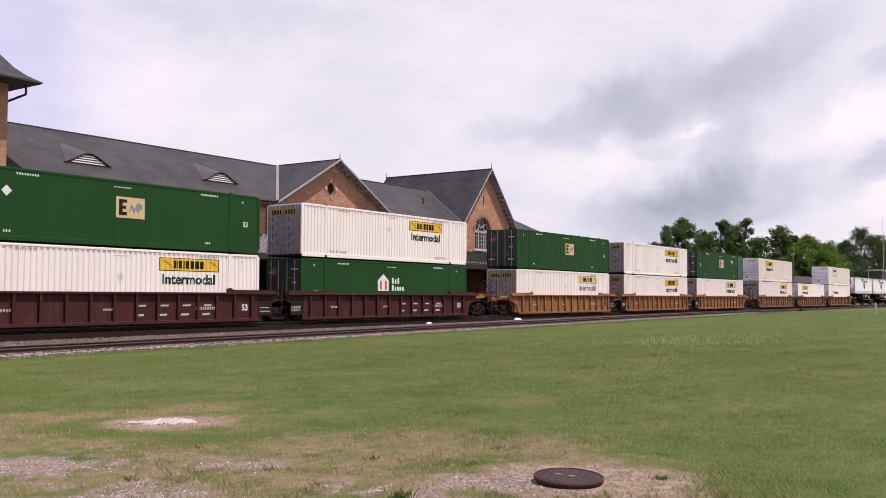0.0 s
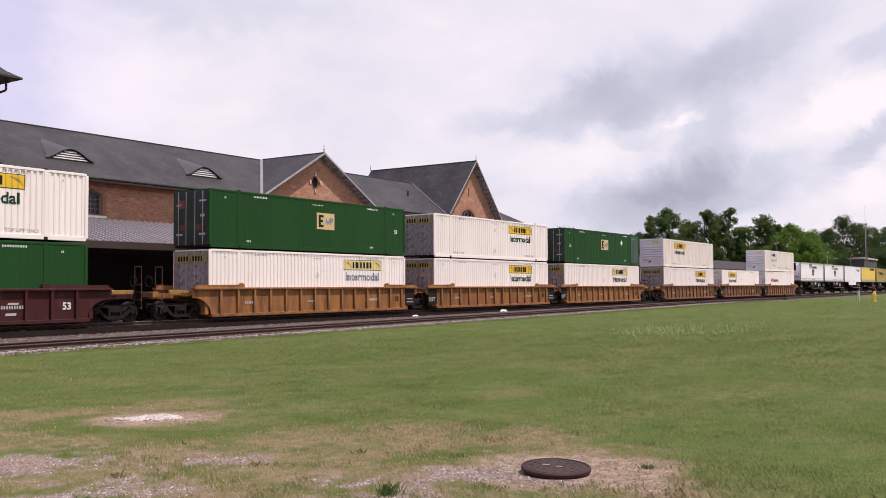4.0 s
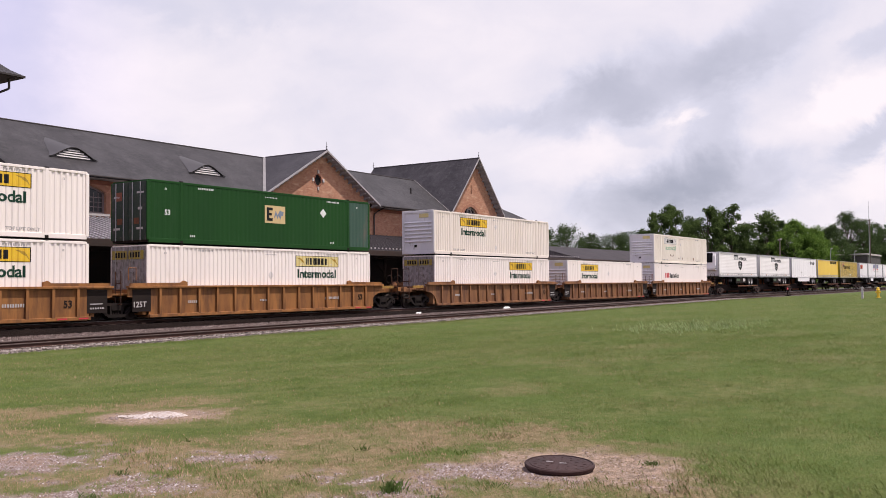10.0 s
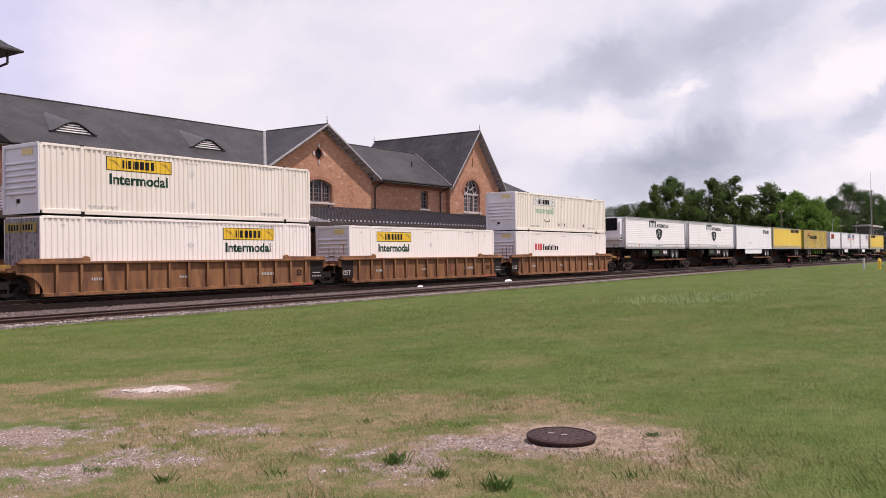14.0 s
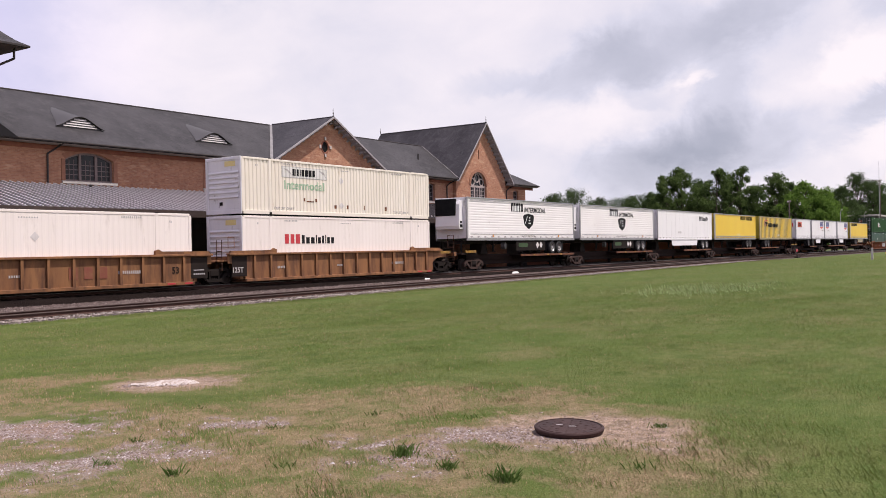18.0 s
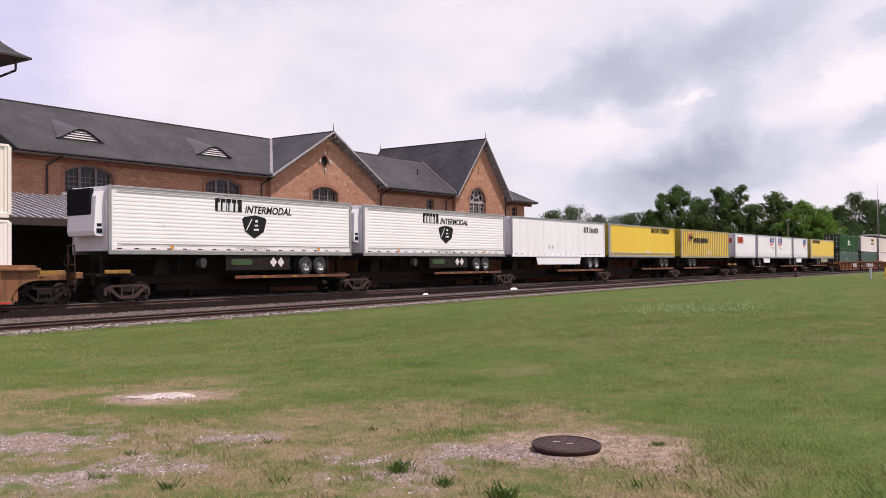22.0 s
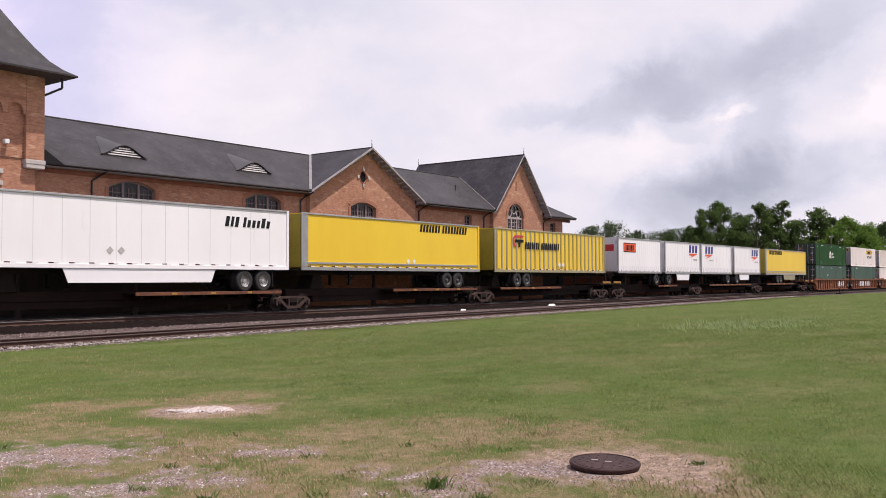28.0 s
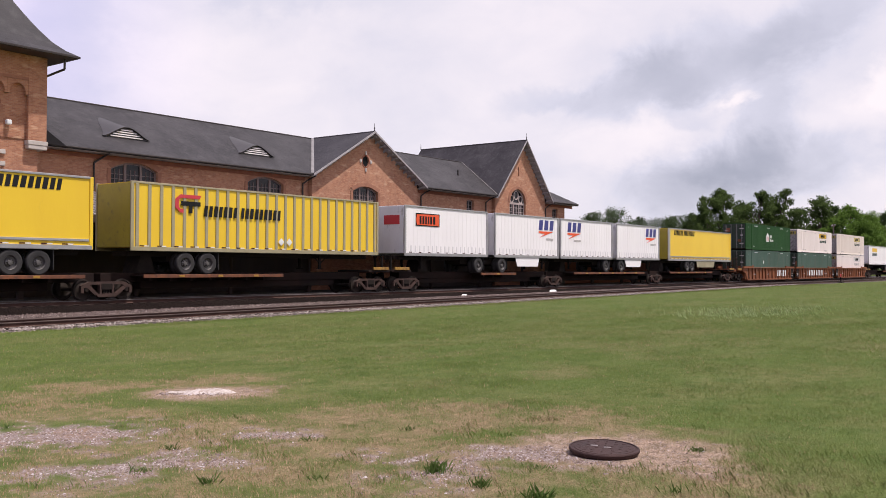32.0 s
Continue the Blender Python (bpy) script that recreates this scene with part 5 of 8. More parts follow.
def make_tower():
    tw = thing("station_tower", Matrix(), "square brick station tower with a steep flared slate roof", "tower")
    x0, x1, y0, y1 = 18.6, 26.05, 45.0, 52.4
    part("lower_wall", Geo().box(x0 + 0.3, x1 - 0.32, y0 + 0.3, y1 - 0.3, BASE_Z, 8.0), BRICK, tw)
    # same added sheet: darkens the tower's foot as canopy shade would
    part("panelling", Geo().box(x0 + 0.31, x1 - 0.33, y0 + 0.24, y0 + 0.297, BASE_Z, 4.9), CANOPY_SHADE, tw, "added dark sheet standing in for the shade under the canopy")
    part("upper_wall", Geo().box(x0 + 0.25, x1 - 0.25, y0 + 0.25, y1 - 0.25, 8.0, 12.3), BRICK, tw)
    for xa, xb, ya, yb in ((x0, x0 + 1.0, y0, y0 + 1.0), (x1 - 1.0, x1, y0, y0 + 1.0), (x1 - 1.0, x1, y1 - 1.0, y1), (x0, x0 + 1.0, y1 - 1.0, y1)):
        part("corner_pier", Geo().box(xa, xb, ya, yb, 7.95, 12.25, 0.02), BRICK, tw)
        part("stone_cap", Geo().box(xa + 0.0, xb + 0.03, ya - 0.03, yb + 0.03, 7.50, 7.72, 0.03).box(xa - 0.02, xb + 0.05, ya - 0.05, yb + 0.05, 7.72, 7.947, 0.02), STONE, tw, "pale stone corbel cap")
    part("frieze", Geo().box(x0 + 1.0, x1 - 1.0, y0 + 0.02, y0 + 0.247, 10.95, 12.25), BRICK, tw)
    n = 5
    w = (x1 - x0 - 2.0) / n
    for i in range(n):
        a = x0 + 1.0 + i * w
        hi = arch(a + 0.12, a + w - 0.12, 10.35, (w - 0.24) / 2 - 0.01)
        xs = [a + 0.12 + (w - 0.24) * k / 14 for k in range(15)]
        q = Geo()
        for p in xs:
            q.v += [(p, y0 + 0.247, hi(p)), (p, y0 + 0.03, hi(p)), (p, y0 + 0.03, 10.948)]
        for k in range(len(xs) - 1):
            m = 3 * k
            q.f += [(m, m + 3, m + 4, m + 1), (m + 1, m + 4, m + 5, m + 2)]
        for px in (a + 0.003, a + w - 0.12):
            part("arch_pier", Geo().box(px, px + 0.117, y0 + 0.03, y0 + 0.247, 10.2, 10.948), BRICK, tw)
        part("corbel_arch", q, BRICK, tw, "dark red moulded brick arch")
    part("string_course", Geo().box(x0 + 1.0, x1 - 1.0, y0 - 0.02, y0 + 0.247, 10.952, 11.10), JAMB_BRICK, tw)
    # window with an iron guard
    a, b = 21.1, 23.45
    part("blind_panel", Geo().box(a, b, y0 + 0.20, y0 + 0.247, 7.9, 9.6), BRICK, tw)
    part("window", Geo().box(a + 0.3, b - 0.55, y0 + 0.18, y0 + 0.247, 5.4, 7.85), PANE, tw, "dark window under a stone arch")
    for x in (a, b - 0.14, 0.5 * (a + b) - 0.06):
        part("window_frame", Geo().box(x, x + 0.14, y0 + 0.12, y0 + 0.197, 5.4, 9.6, 0.01), BRICK_DARK, tw)
    part("lintel", Geo().box(a - 0.2, b + 0.2, y0 + 0.05, y0 + 0.247, 9.6, 9.8, 0.01), BRICK_DARK, tw)
    guard = Geo()
    for i in range(6):
        x = a + (b - a) * i / 5.0
        guard.tube((x, y0 + 0.08, 8.9), (min(b, x + 0.45), y0 + 0.08, 9.45), 0.025, sides=6)
        guard.tube((x, y0 + 0.08, 9.45), (min(b, x + 0.45), y0 + 0.08, 8.9), 0.025, sides=6)
    guard.box(a - 0.1, b + 0.1, y0 + 0.05, y0 + 0.10, 9.45, 9.52).box(a - 0.1, b + 0.1, y0 + 0.05, y0 + 0.10, 8.82, 8.89)
    part("iron_guard", guard, PIPE, tw, "crossed iron window guard")
    for z in (6.55, 7.15):
        part("quoin_stone", Geo().box(b + 0.0, b + 0.55, y0 + 0.2, y0 + 0.297, z, z + 0.22, 0.01), STONE, tw, "pale quoin stone")
    part("wall_lamp", Geo().box(23.95, 24.2, y0 - 0.02, y0 + 0.247, 8.62, 8.85, 0.03), INK_WHITE, tw, "small white wall lamp housing")
    # bell-cast pyramid roof
    cx, cy, half = 0.5 * (x0 + x1), 0.5 * (y0 + y1), 0.5 * (x1 - x0) + 1.12
    prof = [(0.0, 12.38), (0.5, 12.68), (0.97, 13.10), (1.5, 13.80), (1.95, 14.5), (3.0, 16.25), (half - 0.02, 18.9)]
    for k in range(4):
        q = Geo()
        for u, z in prof:
            r = half - u
            c0, c1 = ((-r, -r), (r, -r))
            for px, py in (c0, c1):
                for _ in range(k):
                    px, py = -py, px
                q.v.append((cx + px, cy + py, z))
        q.f = [(2 * i, 2 * i + 1, 2 * i + 3, 2 * i + 2) for i in range(len(prof) - 1)]
        part("roof_face", q, SLATE, tw, "steep slate roof face curving out at the eaves")
    part("eaves_soffit", Geo().box(cx - half + 0.05, cx + half - 0.05, cy - half + 0.05, cy + half - 0.05, 12.26, 12.31), CANOPY_WOOD, tw)
    part("eaves_edge", Geo().box(cx - half, cx + half, cy - half - 0.03, cy - half + 0.04, 12.29, 12.385).box(cx + half - 0.04, cx + half + 0.03, cy - half, cy + half, 12.29, 12.385), PIPE, tw)
    p = Geo().tube((x1 + 0.65, y0 - 0.5, 12.28), (x1 + 0.65, y0 - 0.5, 11.75), 0.06, sides=8).tube((x1 + 0.65, y0 - 0.5, 11.75), (x1 + 0.02, y0 + 0.1, 11.35), 0.06, sides=8)
    part("downpipe", p, PIPE, tw, "black downpipe elbow under the eaves")
    # small lean-to slate piece between tower and main eaves, its shade in the colour
    part("kicker_roof", Geo().prism([(x1 - 0.31, 7.86), (x1 + 1.15, 7.86), (x1 - 0.20, 8.72), (x1 - 0.31, 8.75)], 45.05, 46.2), KICKER_SHADE, tw)
    part("finial", Geo().lathe([(0.0, 1.2), (0.03, 1.0), (0.1, 0.5), (0.04, 0.4), (0.12, 0.0)], (cx, cy, 18.8), "z", 10), LEAD, tw)


make_tower()

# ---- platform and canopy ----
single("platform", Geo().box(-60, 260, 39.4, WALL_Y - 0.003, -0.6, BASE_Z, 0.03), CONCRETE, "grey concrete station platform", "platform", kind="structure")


def make_canopy():
    cn = thing("platform_canopy", Matrix(), "long lean-to platform canopy with a standing seam metal roof", "canopy")
    ya, za, yb, zb = 39.7, 3.98, WALL_Y - 0.01, 5.62
    xa, xb = 14.0, 205.0
    ends = [(xa, 84.0), (84.0, xb)]
    k = (zb - za) / (yb - ya)
    for a, b in ends:
        part("roof_sheet", Geo().prism([(ya, za), (yb, zb), (yb, zb - 0.10), (ya, za - 0.10)], a, b, "x"), SEAM_ROOF, cn)
    rib = cached("seam", lambda: Geo().prism([(ya, za + 0.001), (yb, zb + 0.001), (yb, zb + 0.075), (ya, za + 0.075)], -0.04, 0.04, "x").mesh("seam", SEAM_RIB))
    dull = cached("dullseam", lambda: Geo().prism([(ya, za + 0.001), (yb, zb + 0.001), (yb, zb + 0.03), (ya, za + 0.03)], -0.015, 0.015, "x").mesh("seam", SEAM_ROOF))
    for i in range(int((84 - xa) / 0.42)):
        x = xa + 0.2 + 0.42 * i
        part("seam", rib if x < 46 else dull, SEAM_RIB, cn, at=pose(x, 0, 0))
    guards = cached("snow_guard", lambda: Geo().box(-0.05, 0.05, -0.03, 0.03, 0.0, 0.11, 0.01).mesh("snow_guard", FRAME_WHITE))
    for i in range(90):
        x = 46.2 + 0.42 * i
        part("snow_guard", guards, FRAME_WHITE, cn, at=pose(x, ya + 0.55, za + 0.55 * k + 0.02))
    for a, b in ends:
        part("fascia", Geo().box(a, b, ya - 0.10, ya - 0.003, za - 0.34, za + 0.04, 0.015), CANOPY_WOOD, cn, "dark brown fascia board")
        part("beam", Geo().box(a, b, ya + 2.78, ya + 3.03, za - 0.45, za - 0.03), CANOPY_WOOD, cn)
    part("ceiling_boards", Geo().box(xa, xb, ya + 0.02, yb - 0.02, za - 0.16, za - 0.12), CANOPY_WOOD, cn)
    col = cached("column", lambda: Geo().lathe([(0.16, 0), (0.16, 0.5), (0.10, 0.6), (0.085, 2.7), (0.14, 2.85), (0.14, za - 0.45 - BASE_Z)], (0, 0, 0), "z", 12).mesh("column", CANOPY_WOOD))
    brc = cached("brace", lambda: Geo().prism([(-0.95, 3.15), (0.95, 3.15), (0.75, 3.0), (0.3, 2.75), (0.1, 2.2), (-0.1, 2.2), (-0.3, 2.75), (-0.75, 3.0)], -0.05, 0.05).mesh("brace", CANOPY_WOOD))
    for i in range(30):
        x = 17 + 6.4 * i
        c = part("column", col, CANOPY_WOOD, cn, "dark iron canopy column", at=pose(x, ya + 2.9, BASE_Z))
        part("brace", brc, CANOPY_WOOD, c)
    # lower wall of the freight shed behind the far canopy
    part("rear_wall", Geo().box(X1 + 0.004, xb, yb, yb + 0.3, BASE_Z, zb - 0.1), BRICK_DARK, cn)
    for x in (31.5, 44.0, 52.0, 62.0, 72.8):
        part("roof_vent", Geo().lathe([(0.0, 0.22), (0.14, 0.16), (0.07, 0.12), (0.07, 0.0)], (x, yb - 0.75, zb - 0.75 * k), "z", 10), PIPE, cn)
    return cn


make_canopy()

# ---- trees and distance ----


LEAFY = ((0.38, 0.38, 0.38), (0.1, -0.40, 0.75))


def leaf_mats():
    return [island_material("mid_green_foliage", [(0.050, 0.078, 0.023), (0.060, 0.092, 0.027), (0.070, 0.104, 0.031), (0.055, 0.085, 0.025)], 0.85, 0.05, 0.42, LEAFY),
            island_material("bright_green_foliage", [(0.075, 0.138, 0.024), (0.095, 0.165, 0.030), (0.105, 0.175, 0.034), (0.085, 0.15, 0.027)], 0.85, 0.05, 0.42, LEAFY),
            island_material("dark_green_foliage", [(0.040, 0.064, 0.023), (0.047, 0.074, 0.026), (0.055, 0.083, 0.030), (0.043, 0.068, 0.024)], 0.85, 0.05, 0.38, LEAFY)]


LEAVES = leaf_mats()
TREE_LABELS = ["broad leafy green tree behind the railway", "bright green rounded tree behind the railway", "tall dark green tree behind the railway"]


def tree(x, y, height, spread, shade, seed, leaves=15000, low=0.12):
    r3 = random.Random(seed)
    nr = np.random.default_rng(seed)
    z0 = ground_z(x, y)
    tr = thing("tree", pose(x, y, z0, rz=r3.uniform(0, 360)), TREE_LABELS[shade], "tree", "trees behind the railway")
    g = Geo()
    g.tube((0, 0, -0.3), (0.1, 0.1, height * 0.35), 0.028 * height, 0.019 * height, 9).tube((0.1, 0.1, height * 0.35), (0.2, -0.1, height * 0.62), 0.019 * height, 0.006 * height, 8)
    part("trunk", g, BARK, tr)
    lobes = []
    count = 84
    for i in range(count):
        a, f = r3.uniform(0, 6.28), r3.random()
        zz = height * (low + (0.94 - low) * (i + 0.5) / count)
        u = (zz / height - low) / (1 - low)
        rad = spread * (0.55 + 0.45 * math.sin(math.pi * min(1, 0.18 + 0.85 * u))) * (1.0 if u < 0.6 else 1.0 - 0.75 * (u - 0.6) / 0.4)
        d = rad * math.sqrt(f) * 0.95
        lobes.append((d * math.cos(a), d * math.sin(a), zz, r3.uniform(0.12, 0.30) * spread * (1.1 - 0.45 * u)))
    limb = Geo()
    for lx, ly, lz, lr in lobes[::5]:
        limb.tube((0.1, 0.0, max(height * 0.2, lz - 0.25 * height)), (lx * 0.9, ly * 0.9, lz), 0.008 * height, 0.003 * height, 6)
    part("limb", limb, BARK, tr)
    L = np.array(lobes)
    pick = nr.choice(len(lobes), leaves, p=L[:, 3] ** 2 / (L[:, 3] ** 2).sum())
    L = L[pick]
    d = nr.normal(size=(leaves, 3))
    d /= np.linalg.norm(d, axis=1)[:, None]
    rr = L[:, 3:4] * (0.35 + 0.75 * nr.random((leaves, 1)) ** 0.6 + 0.12 * nr.normal(size=(leaves, 1)))
    c = L[:, :3] + d * rr * np.array([1, 1, 0.8])
    sz = nr.uniform(0.13, 0.34, (leaves, 1))
    u = np.cross(d, nr.normal(size=(leaves, 3)))
    u /= np.linalg.norm(u, axis=1)[:, None]
    tilt = d + 0.7 * nr.normal(size=(leaves, 3))
    w = np.cross(tilt, u)
    w /= np.linalg.norm(w, axis=1)[:, None]
    corners = np.stack([c - u * sz, c - w * sz * 0.6, c + u * sz * 0.9, c + w * sz * 0.7 + d * sz * 0.3], 1).reshape(-1, 3)
    me = bpy.data.meshes.new("crown")
    me.from_pydata(corners.tolist(), [], np.arange(leaves * 4).reshape(-1, 4).tolist())
    me.materials.append(LEAVES[shade])
    part("crown", me, LEAVES[shade], tr)
    return tr


# ratio x/y of each crown, distance across, rise of its top per metre of distance, spread, shade
TREES = [(1.90, 150, 0.056, 8, 2), (2.02, 150, 0.060, 9, 2), (2.15, 140, 0.052, 8, 2), (2.28, 135, 0.050, 9, 2), (2.40, 125, 0.053, 8, 2), (2.52, 112, 0.054, 7, 2),
         (2.62, 92, 0.072, 5.5, 0), (2.74, 90, 0.0785, 6.0, 0), (2.88, 92, 0.066, 6, 2), (3.06, 82, 0.0765, 5.5, 0), (3.17, 84, 0.066, 5.0, 2), (3.31, 78, 0.078, 5.2, 0),
         (3.52, 76, 0.058, 5.5, 2), (3.79, 68, 0.069, 6.0, 0), (4.05, 66, 0.060, 5.5, 2), (4.22, 60, 0.060, 5.6, 1), (4.62, 56, 0.0525, 6.5, 1), (4.95, 60, 0.054, 6, 2),
         (5.37, 62, 0.0655, 7.5, 2), (5.85, 58, 0.058, 7.0, 2), (6.3, 56, 0.055, 7.5, 2), (6.9, 52, 0.054, 7.5, 2), (7.8, 50, 0.052, 8, 2)]
for i, (ratio, ty, rise, spread, shade) in enumerate(TREES):
    tx = ratio * ty
    dist = math.hypot(tx, ty)
    top = 1.6 + rise * dist
    tree(tx, ty, 1.065 * (top - ground_z(tx, ty)), spread * 1.3, shade, 100 + i, low=0.10)


def undergrowth():
    """A bank of shrubs below and between the trees, with no single plant to count."""
    nr = np.random.default_rng(5)
    pts = []
    for i in range(26000):
        t = nr.random()
        ratio = 1.75 + 6.5 * t ** 1.6
        y = 150 * (1 - t) ** 1.4 + 50 + nr.normal() * 4
        x = ratio * y
        h = 0.042 * math.hypot(x, y) * nr.random() ** 0.8
        pts.append((x, y, -0.2 + h, nr.uniform(0.6, 1.5), nr.uniform(0, 6.28), nr.uniform(0.6, 1.2)))
    shape = [(-0.5, 0, -0.2), (0, -0.3, 0.1), (0.5, 0.05, 0.3), (0.0, 0.35, 0.15)]
    scatter("shrub_bank", pts, shape, [(0, 1, 2, 3)], LEAVES[2], "dark shrub bank under the far trees", "shrubs")


undergrowth()


def utility_pole(x, y, h, arms, label):
    z = ground_z(x, y)
    p = thing("utility_pole", pose(x, y, z, rz=25), label, "pole")
    part("post", Geo().tube((0, 0, -0.3), (0, 0, h), 0.16, 0.10, 10), WOOD_POLE, p)
    for az, w in arms:
        arm = part("crossarm", Geo().box(-w, w, -0.06, 0.06, az - 0.07, az + 0.07, 0.01), WOOD_POLE, p)
        for s in (-0.9, -0.4, 0.4, 0.9):
            part("insulator", Geo().lathe([(0, 0.22), (0.05, 0.18), (0.03, 0.1), (0.06, 0.05), (0.02, 0.0)], (s * w, 0, az + 0.07), "z", 8), FRAME_WHITE, arm)


utility_pole(167.2, 42.0, 9.3, [(9.0, 1.6)], "wooden utility pole with one crossarm")
utility_pole(257.0, 42.3, 17.6, [(17.2, 1.6), (16.2, 1.3)], "tall wooden utility pole with two crossarms")
mast = thing("radio_mast", pose(259.5, 42.9, -0.3), "thin steel radio mast above the trees", "mast")
part("pole", Geo().tube((0, 0, 0), (0, 0, 22.5), 0.10, 0.03, 8), ALU, mast)


def far_building():
    b = thing("far_building", Matrix(), "small grey flat-roofed building far along the line", "building")
    part("wall", Geo().box(296, 318, 49.5, 60, -0.4, 9.2), CONCRETE, b)
    part("parapet", Geo().box(295.7, 318.3, 49.2, 60.3, 9.2, 9.7, 0.05), STONE, b)
    for i in range(3):
        w = part("window", Geo().box(295.93, 296.0, 51.0 + 2.8 * i, 52.6 + 2.8 * i, 5.4, 7.2), PANE, b)
        part("sill", Geo().box(295.85, 296.0, 50.9 + 2.8 * i, 52.7 + 2.8 * i, 5.2, 5.38), STONE, w)


far_building()
for sx, sy in ((238, 48), (262, 47)):
    lp = thing("street_lamp", pose(sx, sy, -0.3, rz=200), "grey steel street lamp near the far building", "street lamp")
    part("pole", Geo().tube((0, 0, 0), (0, 0, 9.4), 0.10, 0.06, 8), ALU, lp)
    part("arm", Geo().tube((0, 0, 9.3), (1.8, 0, 9.7), 0.05, 0.04, 8), ALU, lp)
    part("lamp_head", Geo().box(1.5, 2.4, -0.18, 0.18, 9.6, 9.8, 0.05), FRAME_WHITE, lp)


def trackside():
    sw = thing("switch_stand", pose(117, 28.6, near_rail_z(117) - 0.2), "low switch stand with a faded red target", "switch stand")
    part("base", Geo().box(-0.5, 0.5, -0.25, 0.25, 0, 0.15, 0.02), IRON, sw)
    part("mast", Geo().tube((0, 0, 0.15), (0, 0, 0.9), 0.05, sides=8), IRON, sw)
    part("target", Geo().box(-0.28, 0.28, -0.02, 0.02, 0.72, 1.02, 0.01), INK_RED, sw, "faded red target")
    part("lever", Geo().tube((0, 0, 0.3), (0.8, -0.2, 0.2), 0.025, sides=6), IRON, sw)
    hy = thing("fire_hydrant", pose(99.7, 15.8, ground_z(99.7, 15.8)), "yellow fire hydrant standing in the grass", "hydrant")
    part("barrel", Geo().lathe([(0.22, 0), (0.22, 0.06), (0.14, 0.08), (0.13, 0.75), (0.19, 0.77), (0.19, 0.82), (0.15, 0.86), (0.10, 1.0), (0.03, 1.05), (0.0, 1.06)], (0, 0, 0), "z", 16), YELLOW_SIGN, hy)
    for dy in (-1, 1):
        part("nozzle", Geo().tube((0, 0.1 * dy, 0.58), (0, 0.24 * dy, 0.58), 0.07, sides=10), YELLOW_SIGN, hy)
    ps = thing("marker_post", pose(96, 16.6, ground_z(96, 16.6)), "weathered white wooden marker post", "post")
    part("post", Geo().box(-0.09, 0.09, -0.09, 0.09, -0.2, 1.15, 0.02), FRAME_WHITE, ps)


trackside()
litter(46.5, 33.2, bank_z(46.5, 33.2) + 0.01, 0.5)
litter(57.4, 33.3, bank_z(57.4, 33.3) + 0.01, 0.75)

# ---- train: rolling stock ----
SPEED = 7.07                     # metres a second, towards -x
FACE = -1.295                    # near side of a container, from the centre line
LEN, WIDE, HIGH = 16.15, 2.59, 2.895
MOVING = []                      # things that ride with the train, and their place at the start
WHEELSETS = []


def rolling(name, x, label, category, group=""):
    ob = thing(name, pose(x, TRACK_Y, CAR_Z), label, category, group)
    MOVING.append((ob, x))
    return ob


def corrugated_side(length, z0, z1, y, out, pitch=0.262, depth=0.036, flat=0.52):
    """A pressed steel side in x and z, with upright corrugations standing out along y."""
    g = Geo()
    n = int(length / pitch)
    p = length / n
    xs = []
    for i in range(n):
        a = i * p
        xs += [(a, 0), (a + p * 0.36, 0), (a + p * 0.5, 1), (a + p * 0.86, 1)]
    xs.append((length, 0))
    for x, k in xs:
        g.v += [(x, y + out * depth * k - out * depth, z0), (x, y + out * depth * k - out * depth, z1)]
    g.f = [(2 * i, 2 * i + 2, 2 * i + 3, 2 * i + 1) for i in range(len(xs) - 1)]
    return g


